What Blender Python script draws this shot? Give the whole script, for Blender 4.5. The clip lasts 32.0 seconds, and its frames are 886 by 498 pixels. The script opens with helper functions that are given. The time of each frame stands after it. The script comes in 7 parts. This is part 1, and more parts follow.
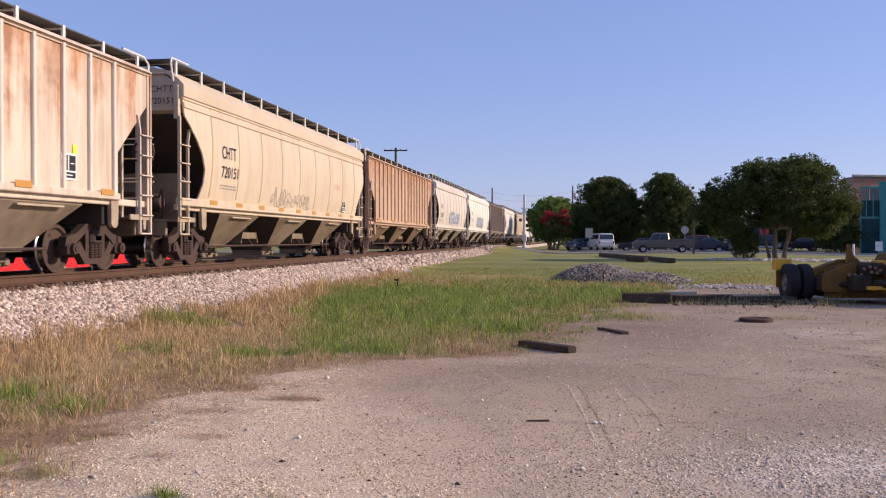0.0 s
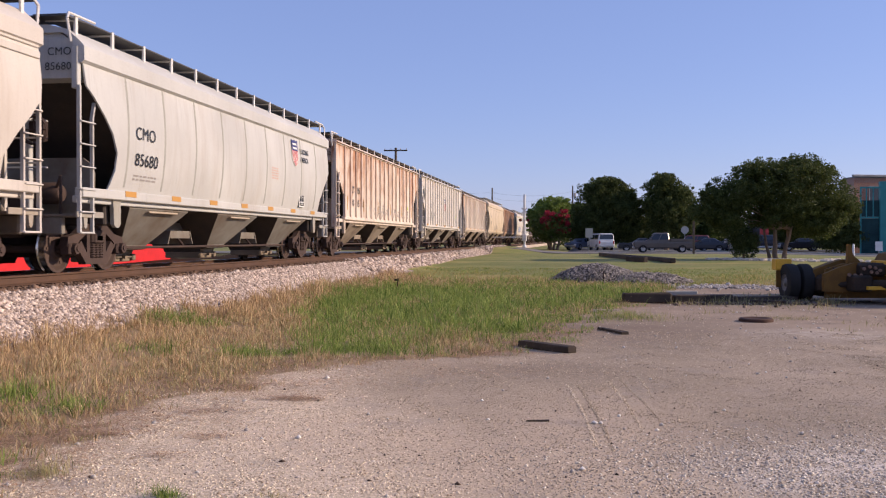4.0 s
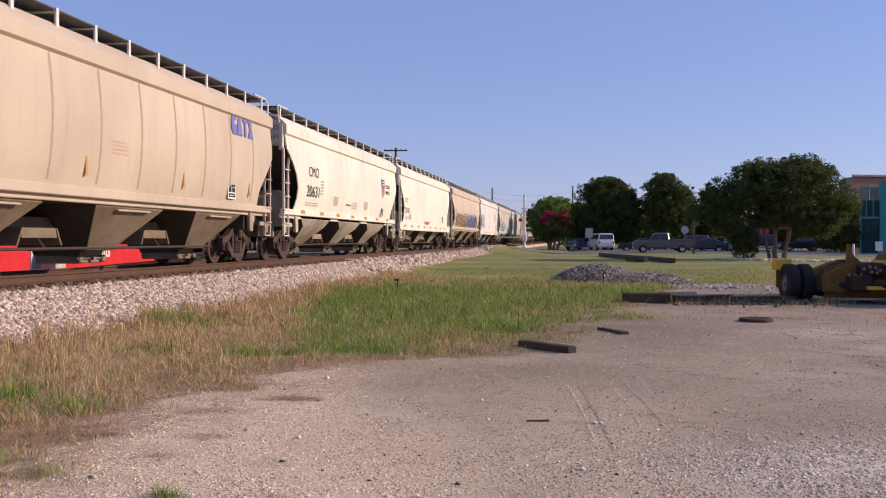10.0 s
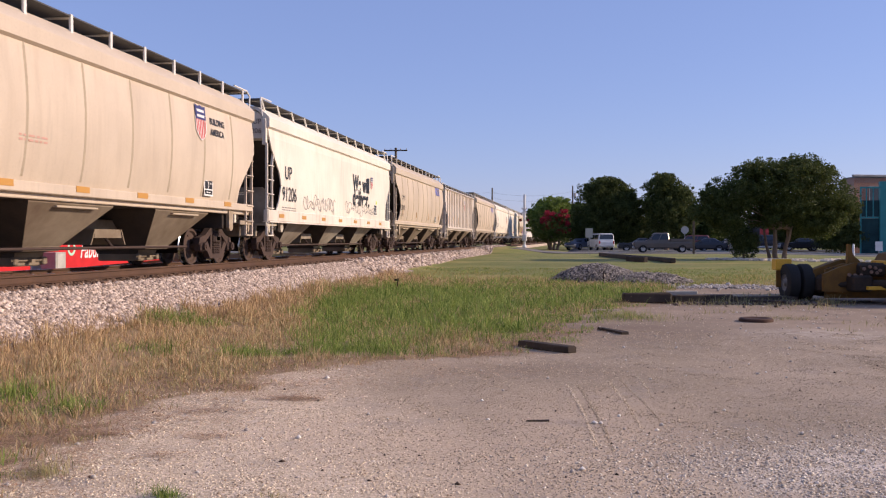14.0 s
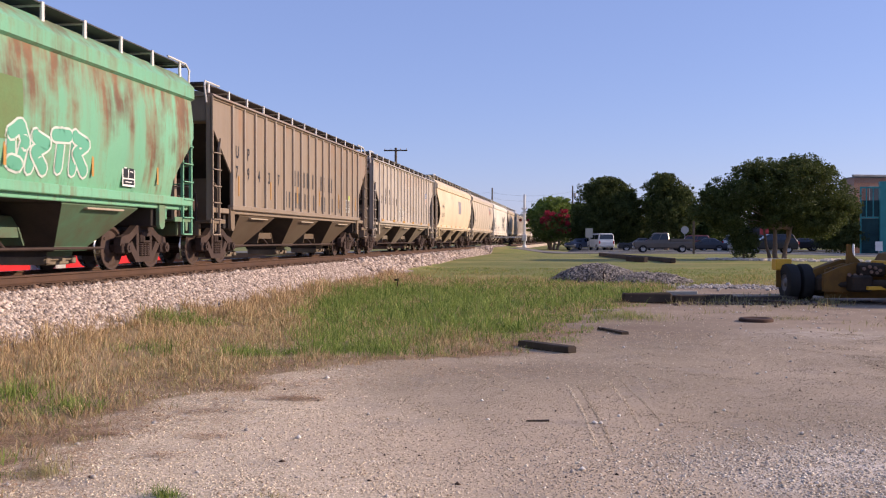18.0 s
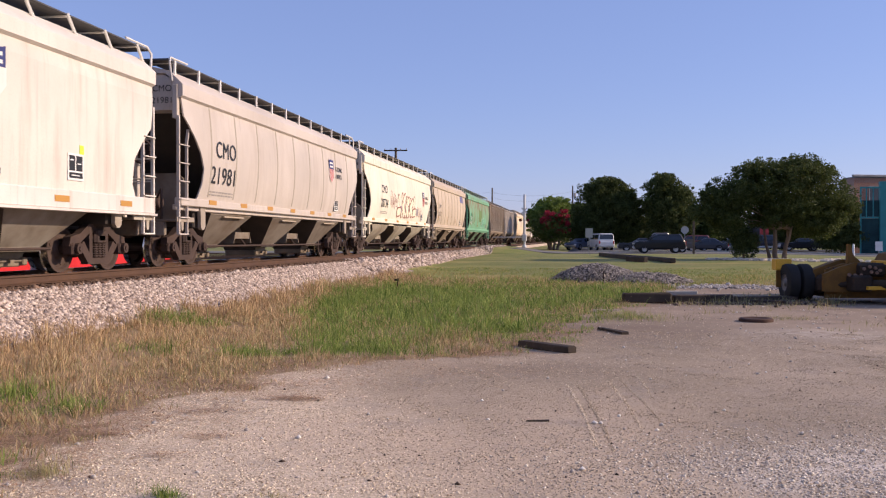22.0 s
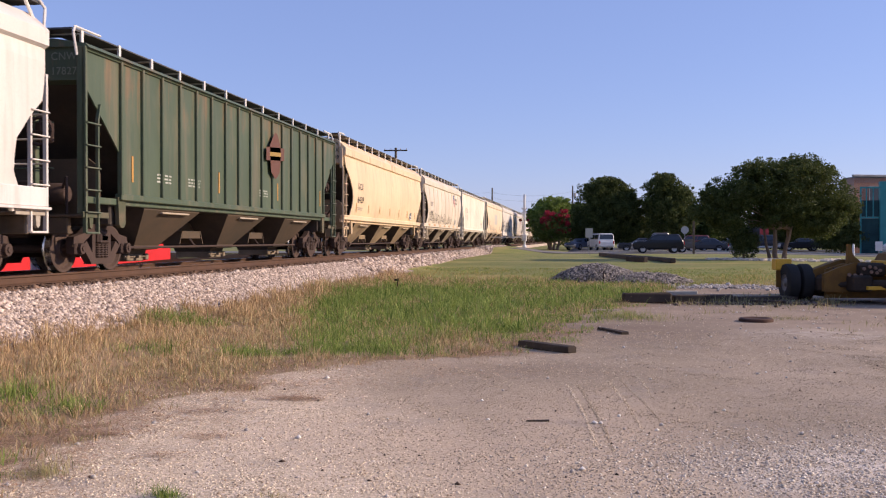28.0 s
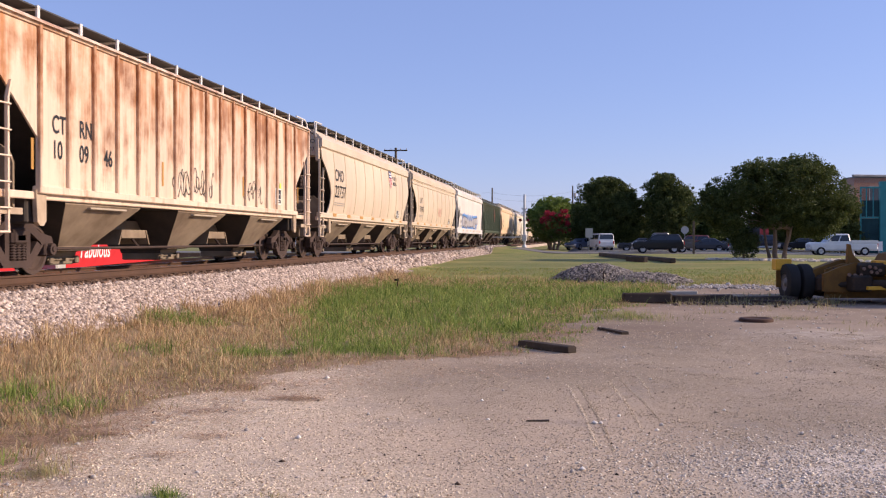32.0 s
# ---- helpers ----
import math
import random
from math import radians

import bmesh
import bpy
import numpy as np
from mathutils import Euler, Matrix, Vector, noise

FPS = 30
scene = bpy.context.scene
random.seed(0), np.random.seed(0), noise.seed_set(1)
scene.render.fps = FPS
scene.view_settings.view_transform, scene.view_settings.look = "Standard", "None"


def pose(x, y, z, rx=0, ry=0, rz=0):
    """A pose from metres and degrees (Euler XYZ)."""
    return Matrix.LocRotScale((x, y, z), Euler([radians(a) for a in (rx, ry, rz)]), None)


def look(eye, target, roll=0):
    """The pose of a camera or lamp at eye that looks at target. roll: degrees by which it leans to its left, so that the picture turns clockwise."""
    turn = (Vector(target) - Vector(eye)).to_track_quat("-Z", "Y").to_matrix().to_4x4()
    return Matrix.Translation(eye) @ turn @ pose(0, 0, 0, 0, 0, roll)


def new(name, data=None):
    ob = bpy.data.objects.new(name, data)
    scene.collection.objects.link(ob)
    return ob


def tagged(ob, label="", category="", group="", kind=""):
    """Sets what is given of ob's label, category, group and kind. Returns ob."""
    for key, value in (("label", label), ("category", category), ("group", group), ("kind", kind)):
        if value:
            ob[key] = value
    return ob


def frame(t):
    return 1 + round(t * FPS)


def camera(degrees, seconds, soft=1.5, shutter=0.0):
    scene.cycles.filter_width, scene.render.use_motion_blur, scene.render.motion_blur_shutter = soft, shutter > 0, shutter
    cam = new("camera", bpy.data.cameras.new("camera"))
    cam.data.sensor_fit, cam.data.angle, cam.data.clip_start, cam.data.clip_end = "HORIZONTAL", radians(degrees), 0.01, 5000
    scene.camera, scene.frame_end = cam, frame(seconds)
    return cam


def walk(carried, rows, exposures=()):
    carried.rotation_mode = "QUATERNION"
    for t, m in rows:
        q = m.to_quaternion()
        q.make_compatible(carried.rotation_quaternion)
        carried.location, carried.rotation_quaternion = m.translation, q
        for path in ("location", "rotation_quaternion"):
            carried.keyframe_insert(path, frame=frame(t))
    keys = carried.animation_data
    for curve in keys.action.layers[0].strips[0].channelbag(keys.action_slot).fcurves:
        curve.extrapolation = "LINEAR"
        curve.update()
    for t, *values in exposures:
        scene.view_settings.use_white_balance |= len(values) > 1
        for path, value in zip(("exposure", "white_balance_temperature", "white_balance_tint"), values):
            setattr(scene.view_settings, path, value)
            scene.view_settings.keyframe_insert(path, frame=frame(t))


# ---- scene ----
RAIL = 0.98          # height of the rail tops over the gravel lot
EYE = (10.5, 0.0, 1.6)
cam = camera(50.83, 32.0, soft=1.15, shutter=0.05)
STILL = pose(*EYE, 89.444, 0, 8.48)
walk(cam, [(0, STILL), (32, STILL)], exposures=[(0, 0.05, 6580, 16), (4, 0.05, 6580, 16), (6, 0.02, 6580, 16), (7, 0.02, 6580, 16), (9, -0.06, 6580, 16), (13, -0.03, 6580, 16), (15, 0.04, 6580, 16), (17, 0.07, 6580, 16), (19.4, 0.15, 6580, 16), (21, 0.03, 6580, 16), (23, 0.03, 6580, 16), (25, -0.09, 6580, 16), (28, 0.12, 6580, 16), (32, 0.14, 6580, 16)])

# ---- daylight: a low sun from the right, clear sky ----
SUN_UP, SUN_TURN = radians(24), radians(12)      # height, and turn from +x towards +y
world = bpy.data.worlds.new("sky")
scene.world = world
world.use_nodes = True
wn = world.node_tree
sky = wn.nodes.new("ShaderNodeTexSky")
sky.sky_type, sky.sun_disc = "NISHITA", False
sky.sun_elevation, sky.sun_rotation = SUN_UP, radians(90) - SUN_TURN
sky.air_density, sky.dust_density, sky.ozone_density = 1.0, 0.25, 4.0
blue = wn.nodes.new("ShaderNodeMix")      # a slightly violet summer sky
blue.data_type, blue.blend_type = "RGBA", "MULTIPLY"
blue.inputs[0].default_value = 1.0
blue.inputs[7].default_value = (1.13, 0.98, 1.12, 1)
wn.links.new(sky.outputs[0], blue.inputs[6])
even = wn.nodes.new("ShaderNodeMix")      # light haze evens it out
even.data_type = "RGBA"
even.inputs[0].default_value = 0.45
even.inputs[7].default_value = (2.4, 3.4, 6.5, 1)
wn.links.new(blue.outputs[2], even.inputs[6])
wn.links.new(even.outputs[2], wn.nodes["Background"].inputs[0])
wn.nodes["Background"].inputs[1].default_value = 0.125
sun_data = bpy.data.lights.new("sun", "SUN")
sun_data.energy, sun_data.angle, sun_data.color = 5.0, radians(0.6), (1.0, 0.805, 0.60)
sun = new("sun", sun_data)
sun_way = Vector((math.cos(SUN_UP) * math.cos(SUN_TURN), math.cos(SUN_UP) * math.sin(SUN_TURN), math.sin(SUN_UP)))
sun.matrix_world = look(sun_way * 100, (0, 0, 0))

# ---- materials ----
class Nodes:
    """A short way to wire a node material."""

    def __init__(self, name, rough=0.7, metal=0.0, spec=0.4):
        self.m = bpy.data.materials.new(name)
        self.m.use_nodes = True
        self.t = self.m.node_tree
        self.b = self.t.nodes["Principled BSDF"]
        self.b.inputs["Roughness"].default_value = rough
        self.b.inputs["Metallic"].default_value = metal
        self.b.inputs["Specular IOR Level"].default_value = spec

    def add(self, kind, **sets):
        n = self.t.nodes.new(kind)
        for k, v in sets.items():
            n.inputs[k.replace("_", " ")].default_value = v
        return n

    def link(self, a, b):
        self.t.links.new(a, b)

    def where(self, scale=(1, 1, 1), shift=(0, 0, 0), kind="Object"):
        c = self.t.nodes.new("ShaderNodeTexCoord")
        mp = self.t.nodes.new("ShaderNodeMapping")
        mp.inputs["Scale"].default_value, mp.inputs["Location"].default_value = scale, shift
        self.link(c.outputs[kind], mp.inputs[0])
        return mp.outputs[0]

    def noise(self, vec, scale, detail=3.0, rough=0.55):
        n = self.add("ShaderNodeTexNoise", Scale=scale, Detail=detail, Roughness=rough)
        self.link(vec, n.inputs["Vector"])
        return n.outputs["Fac"]

    def ramp(self, fac, stops):
        r = self.t.nodes.new("ShaderNodeValToRGB")
        e = r.color_ramp.elements
        while len(e) < len(stops):
            e.new(0.5)
        for el, (p, c) in zip(e, stops):
            el.position = p
            el.color = (*c, 1) if isinstance(c, tuple) else (c, c, c, 1)
        self.link(fac, r.inputs[0])
        return r.outputs[0]

    def mix(self, fac, a, b, blend="MIX"):
        n = self.t.nodes.new("ShaderNodeMix")
        n.data_type, n.blend_type = "RGBA", blend
        for socket, v in ((n.inputs[0], fac), (n.inputs[6], a), (n.inputs[7], b)):
            if isinstance(v, tuple):
                socket.default_value = (*v, 1)
            elif isinstance(v, (int, float)):
                socket.default_value = v
            else:
                self.link(v, socket)
        return n.outputs[2]

    def color(self, c):
        if isinstance(c, tuple):
            self.b.inputs["Base Color"].default_value = (*c, 1)
        else:
            self.link(c, self.b.inputs["Base Color"])

    def bump(self, fac, strength=0.3, distance=0.01):
        n = self.add("ShaderNodeBump", Strength=strength, Distance=distance)
        self.link(fac, n.inputs["Height"])
        self.link(n.outputs[0], self.b.inputs["Normal"])


def tint(c, k):
    return tuple(min(1.0, a * k) for a in c)


def plain(name, c, rough=0.6, metal=0.0, spread=0.18, scale=6.0, bump=0.15):
    """A painted or raw surface with two scales of variation."""
    n = Nodes(name, rough, metal)
    v = n.where()
    big, fine = n.noise(v, scale * 0.25), n.noise(v, scale * 6, 4)
    col = n.mix(n.ramp(big, [(0.3, 0.0), (0.7, 1.0)]), tint(c, 1 - spread), tint(c, 1 + spread))
    n.color(n.mix(n.ramp(fine, [(0.45, 0.0), (0.8, 0.5)]), col, tint(c, 1 - 1.6 * spread)))
    n.bump(fine, bump, 0.004)
    return n.m


def flat(name, c, rough=0.6, metal=0.0):
    n = Nodes(name, rough, metal)
    n.color(c)
    return n.m


def car_paint(name, c, rust=0.0, dirt=0.35, seed=0.0):
    """Weathered paint of a freight car: uneven fading, dust, upright streaks of rust and grime."""
    c = (c[0], c[1], min(1.0, c[2] * 1.06))
    n = Nodes(name, 0.55, 0.0, 0.35)
    sh = (seed * 3.7, seed * 7.1, seed * 1.3)
    v, streak = n.where((1, 1, 1), sh), n.where((1.0, 1.0, 0.11), sh)
    fade = n.noise(v, 0.45, 4)
    col = n.mix(n.ramp(fade, [(0.3, 0.0), (0.7, 1.0)]), tint(c, 0.88), tint(c, 1.08))
    smear = n.noise(streak, 2.6, 5, 0.62)
    grime = n.ramp(smear, [(0.50, 0.0), (0.78, 1.0)])
    dirt = min(1.0, dirt * 1.05)
    col = n.mix(n.mix(1.0, grime, (dirt, dirt, dirt), "MULTIPLY"), col, (0.27, 0.195, 0.13))
    thin = n.noise(n.where((6.0, 6.0, 0.22), sh), 1.5, 4, 0.6)
    col = n.mix(n.mix(1.0, n.ramp(thin, [(0.58, 0.0), (0.74, 0.8)]), (dirt, dirt, dirt), "MULTIPLY"), col, tint(c, 0.42))
    wash = n.noise(n.where((1, 0.8, 0.5), sh), 1.1, 3, 0.5)
    col = n.mix(n.ramp(wash, [(0.55, 0.0), (0.75, 0.42 * dirt)]), col, (0.34, 0.24, 0.155))
    if rust > 0:
        run = n.noise(n.where((1.6, 1.6, 0.14), sh), 1.9, 6, 0.66)
        patch = n.noise(v, 0.9, 5, 0.6)
        both = n.mix(0.45, run, patch)
        at = n.t.nodes.new("ShaderNodeSeparateXYZ")      # rust runs down from the roof's seams
        n.link(n.where(), at.inputs[0])
        add = n.t.nodes.new("ShaderNodeMath")
        add.operation = "MULTIPLY_ADD"
        n.link(at.outputs[2], add.inputs[0])
        add.inputs[1].default_value, add.inputs[2].default_value = 0.055, -0.165
        low = n.t.nodes.new("ShaderNodeMath")
        low.operation = "ADD"
        n.link(both, low.inputs[0])
        n.link(add.outputs[0], low.inputs[1])
        both = low.outputs[0]
        lo = 0.60 - 0.13 * rust
        spots = n.ramp(both, [(lo - 0.02, 0.0), (lo + 0.12, min(1.0, 0.42 + 0.6 * rust))])
        col = n.mix(spots, col, n.mix(n.ramp(patch, [(0.35, 0.0), (0.65, 1.0)]), *(((0.30, 0.16, 0.075), (0.15, 0.085, 0.045)) if c[1] > 1.5 * c[0] else ((0.55, 0.24, 0.09), (0.27, 0.115, 0.052)))))
    fine = n.noise(v, 34, 4)
    n.color(n.mix(n.ramp(fine, [(0.5, 0.0), (0.85, 0.35)]), col, tint(c, 0.6)))
    n.bump(n.noise(n.where((1, 1, 0.6), sh), 1.5, 3), 0.45, 0.03)
    return n.m


def dusty(name, c, dust=(0.16, 0.10, 0.06), share=0.5, rough=0.8, scale=2.2):
    n = Nodes(name, rough, 0.0, 0.25)
    v = n.where()
    a, b = n.noise(v, scale, 5, 0.6), n.noise(v, 30, 4)
    col = n.mix(n.ramp(a, [(0.5 - 0.3 * share, 0.0), (0.75, share)]), c, dust)
    n.color(n.mix(n.ramp(b, [(0.45, 0.0), (0.8, 0.4)]), col, tint(c, 0.6)))
    n.bump(b, 0.3, 0.006)
    return n.m


def pieces(name, low, high, rough=0.85, translucent=0.0):
    """For loose pieces in one mesh: each island takes a colour of its own."""
    n = Nodes(name, rough, 0.0, 0.25)
    g = n.t.nodes.new("ShaderNodeNewGeometry")
    stops = [(0.0, low), (0.55, tuple((a + b) / 2 for a, b in zip(low, high))), (1.0, high)]
    n.color(n.ramp(g.outputs["Random Per Island"], stops))
    if translucent:
        tr = n.t.nodes.new("ShaderNodeBsdfTranslucent")
        mx = n.t.nodes.new("ShaderNodeMixShader")
        n.link(n.b.inputs["Base Color"].links[0].from_socket, tr.inputs[0])
        mx.inputs[0].default_value = translucent
        n.link(n.b.outputs[0], mx.inputs[1])
        n.link(tr.outputs[0], mx.inputs[2])
        n.link(mx.outputs[0], n.t.nodes["Material Output"].inputs[0])
    return n.m


TRUCK = dusty("truck_iron", (0.048, 0.033, 0.029), (0.105, 0.068, 0.056), 0.7)
WHEEL = dusty("wheel_steel", (0.065, 0.044, 0.037), (0.125, 0.082, 0.066), 0.6, 0.6)
TREAD = plain("polished_tread", (0.55, 0.53, 0.5), 0.25, 1.0, 0.1)
BLACK = plain("black_iron", (0.03, 0.028, 0.027), 0.6, 0.0, 0.2)
GRATE = plain("galvanised_grating", (0.075, 0.075, 0.08), 0.7, 0.2, 0.2)
GALV = plain("galvanised_steel", (0.42, 0.41, 0.39), 0.5, 0.5, 0.15)
INK = flat("black_lettering", (0.02, 0.02, 0.022), 0.5)
WHITE_INK = flat("white_lettering", (0.75, 0.75, 0.72), 0.5)
FAINT = flat("small_print", (0.30, 0.28, 0.26), 0.6)
REFLECT = flat("yellow_reflector", (0.50, 0.26, 0.06), 0.4)
LIME = flat("lime_label", (0.55, 0.75, 0.06), 0.5)

# ---- mesh helpers ----
class Geo:
    def __init__(self):
        self.v, self.f, self.mi = [], [], []

    def add(self, verts, faces, mi=0):
        n = len(self.v)
        self.v += [tuple(p) for p in verts]
        self.f += [tuple(i + n for i in q) for q in faces]
        self.mi += [mi] * len(faces)
        return self

    def box(self, x0, x1, y0, y1, z0, z1, c=0.0, mi=0):
        """A box; c: the width of its chamfer."""
        if c <= 0:
            vs = [(x, y, z) for z in (z0, z1) for x, y in ((x0, y0), (x1, y0), (x1, y1), (x0, y1))]
            return self.add(vs, [(3, 2, 1, 0), (4, 5, 6, 7), (0, 1, 5, 4), (1, 2, 6, 5), (2, 3, 7, 6), (3, 0, 4, 7)], mi)
        rows = [(z0, c), (z0 + c, 0), (z1 - c, 0), (z1, c)]
        vs, fs = [], []
        for z, k in rows:
            e = c if k == 0 else 2 * c
            a0, a1, b0, b1 = x0 + k, x1 - k, y0 + k, y1 - k
            vs += [(a0 + c, b0, z), (a1 - c, b0, z), (a1, b0 + c, z), (a1, b1 - c, z), (a1 - c, b1, z), (a0 + c, b1, z), (a0, b1 - c, z), (a0, b0 + c, z)]
        for r in range(3):
            for i in range(8):
                j = (i + 1) % 8
                fs.append((r * 8 + i, r * 8 + j, r * 8 + 8 + j, r * 8 + 8 + i))
        fs += [tuple(range(7, -1, -1)), tuple(range(24, 32))]
        return self.add(vs, fs, mi)

    def tube(self, p, q, r, n=6, r2=None, cap=True, mi=0):
        p, q = Vector(p), Vector(q)
        d = (q - p).normalized()
        a = d.orthogonal().normalized()
        b = d.cross(a)
        r2 = r if r2 is None else r2
        vs = []
        for c, k in ((p, r), (q, r2)):
            for i in range(n):
                w = 2 * math.pi * i / n
                vs.append(c + (a * math.cos(w) + b * math.sin(w)) * k)
        fs = [(i, (i + 1) % n, n + (i + 1) % n, n + i) for i in range(n)]
        if cap:
            fs += [tuple(range(n - 1, -1, -1)), tuple(range(n, 2 * n))]
        return self.add(vs, fs, mi)

    def path(self, pts, r, n=5):
        for a, b in zip(pts, pts[1:]):
            self.tube(a, b, r, n)
        return self

    def lathe(self, profile, n=24, axis="x", mi=0):
        """profile: (along the axis, radius)."""
        vs, fs = [], []
        for a, r in profile:
            for i in range(n):
                w = 2 * math.pi * i / n
                c, s = r * math.cos(w), r * math.sin(w)
                vs.append({"x": (a, c, s), "y": (c, a, s), "z": (c, s, a)}[axis])
        for k in range(len(profile) - 1):
            for i in range(n):
                j = (i + 1) % n
                fs.append((k * n + i, k * n + j, k * n + n + j, k * n + n + i))
        return self.add(vs, fs, mi)

    def prism(self, poly, a0, a1, axis="x", mi=0):
        """A polygon pushed along an axis; poly in the other two axes, in order (x: y,z; y: x,z; z: x,y)."""
        n = len(poly)
        put = {"x": lambda a, p: (a, p[0], p[1]), "y": lambda a, p: (p[0], a, p[1]), "z": lambda a, p: (p[0], p[1], a)}[axis]
        vs = [put(a0, p) for p in poly] + [put(a1, p) for p in poly]
        fs = [(i, (i + 1) % n, n + (i + 1) % n, n + i) for i in range(n)] + [tuple(range(n - 1, -1, -1)), tuple(range(n, 2 * n))]
        return self.add(vs, fs, mi)

    def mesh(self, name, *mats, smooth=False):
        me = bpy.data.meshes.new(name)
        me.from_pydata(self.v, [], self.f)
        for m in mats:
            me.materials.append(m)
        if len(mats) > 1:
            me.polygons.foreach_set("material_index", self.mi)
        bm = bmesh.new()
        bm.from_mesh(me)
        bmesh.ops.recalc_face_normals(bm, faces=bm.faces)
        bm.to_mesh(me)
        bm.free()
        if smooth:
            me.polygons.foreach_set("use_smooth", [True] * len(me.polygons))
            me.set_sharp_from_angle(angle=radians(35))
        me.update()
        return me


def part(name, geo, mats, parent, label="", at=None, smooth=False):
    """One mesh object under a thing or under a part. geo: a Geo, or a mesh that is shared."""
    mats = mats if isinstance(mats, (tuple, list)) else (mats,)
    me = geo.mesh(name, *mats, smooth=smooth) if isinstance(geo, Geo) else geo
    ob = new(name, me)
    ob.parent = parent
    if at is not None:
        ob.matrix_basis = at if isinstance(at, Matrix) else Matrix.Translation(at)
    return tagged(ob, label)


def thing(name, at, label, category, group="", kind=""):
    ob = new(name)
    ob.empty_display_size = 0.3
    ob.matrix_basis = at if isinstance(at, Matrix) else Matrix.Translation(at)
    return tagged(ob, label, category, group, kind)


def whole(name, geo, mats, at, label, category="", group="", kind="", smooth=False):
    ob = part(name, geo, mats, None, "", at, smooth)
    return tagged(ob, label, category, group, kind)


def bulk(name, verts, faces, mat):
    """Many loose pieces as one mesh, from arrays (n,3) and (m,3 or 4)."""
    me = bpy.data.meshes.new(name)
    k = faces.shape[1]
    me.vertices.add(len(verts))
    me.vertices.foreach_set("co", np.ascontiguousarray(verts, dtype=np.float32).ravel())
    me.loops.add(faces.size)
    me.loops.foreach_set("vertex_index", np.ascontiguousarray(faces, dtype=np.int32).ravel())
    me.polygons.add(len(faces))
    me.polygons.foreach_set("loop_start", np.arange(0, faces.size, k, dtype=np.int32))
    me.materials.append(mat)
    me.update(calc_edges=True)
    me.validate()
    return me


def letters(text, size, prof, y0, z0, mat_name, wide=1.0, bold=0.0):
    """Flat letters laid on the side of a car; prof(z): how far out the side stands."""
    cu = bpy.data.curves.new("letters", "FONT")
    cu.body, cu.size, cu.space_character = text, size, 1.05
    cu.offset = bold
    tmp = bpy.data.objects.new("letters", cu)
    me = bpy.data.meshes.new_from_object(tmp)
    bpy.data.objects.remove(tmp)
    bpy.data.curves.remove(cu)
    for v in me.vertices:
        u, w = v.co.x * wide, v.co.y
        v.co = (prof(z0 + w), y0 + u, z0 + w)
    me.materials.clear()
    me.materials.append(mat_name)
    return me

# ---- ground ----
def smooth(a, b, t):
    t = np.clip((t - a) / (b - a), 0, 1)
    return t * t * (3 - 2 * t)


def lot_edge(y):
    """How far right the weeds reach along the gravel lot."""
    return np.interp(y, [3, 5.4, 9, 11.9, 13, 16, 19.7, 23.4, 30, 34, 36, 38], [7.0, 6.6, 6.4, 7.3, 9.4, 10.1, 10.2, 11.9, 13.0, 14.7, 24, 90])


def wave(x, y, s):
    return np.sin(x * s + 1.7 * np.sin(y * s * 0.6)) * np.cos(y * s * 0.8 + 1.3 * np.sin(x * s * 0.7))


def ground_z(x, y):
    rise = 0.36 * smooth(36, 62, y) - 0.29 * smooth(25, 40, x) * smooth(50, 80, y)
    a = np.abs(x)
    bed = np.interp(a, [0, 1.5, 2.6, 3.2, 5.2], [0.75, 0.74, 0.20, 0.13, 0.0])
    ramp = 0.965 * (1 - smooth(2.2, 11, a)) * smooth(80, 86, y) * (1 - smooth(98, 106, y))
    bed = np.maximum(bed, ramp)
    return np.maximum(rise, bed) + 0.012 * wave(x, y, 1.1) * (a > 3) + 0.006 * wave(x + 3, y, 3.7) * (a > 2.6)


def weeds(x, y):
    """1 where weeds grow, 0 on the bare gravel."""
    e = lot_edge(y) + 0.4 * wave(x * 0.4, y, 2.1) + 0.3 * wave(x, y, 6.3)
    return smooth(-0.45, 0.4, e - x) * (np.abs(x) > 2.35)


def packed(x, y):
    """1 on the greyer, hard-packed part of the lot."""
    return smooth(-0.9, 0.9, x - (9.6 - 0.36 * np.minimum(y - 5.6, 8)) + 0.3 * wave(x, y, 1.4))


def spaced(parts):
    out = []
    for a, b, n in parts:
        out += list(np.linspace(a, b, n, endpoint=False))
    return np.array(out + [parts[-1][1]])


gx = spaced([(-3000, -400, 8), (-400, -60, 12), (-60, -8, 14), (-8, 0, 20), (0, 14, 60), (14, 40, 44), (40, 120, 16), (120, 600, 12), (600, 3000, 8)])
gy = spaced([(-800, -60, 10), (-60, 2, 14), (2, 16, 56), (16, 40, 60), (40, 100, 50), (100, 220, 20), (220, 700, 12), (700, 4000, 10)])
X, Y = np.meshgrid(gx, gy)
Z = ground_z(X, Y)
idx = np.arange(X.size).reshape(X.shape)
quads = np.stack([idx[:-1, :-1], idx[:-1, 1:], idx[1:, 1:], idx[1:, :-1]], -1).reshape(-1, 4)


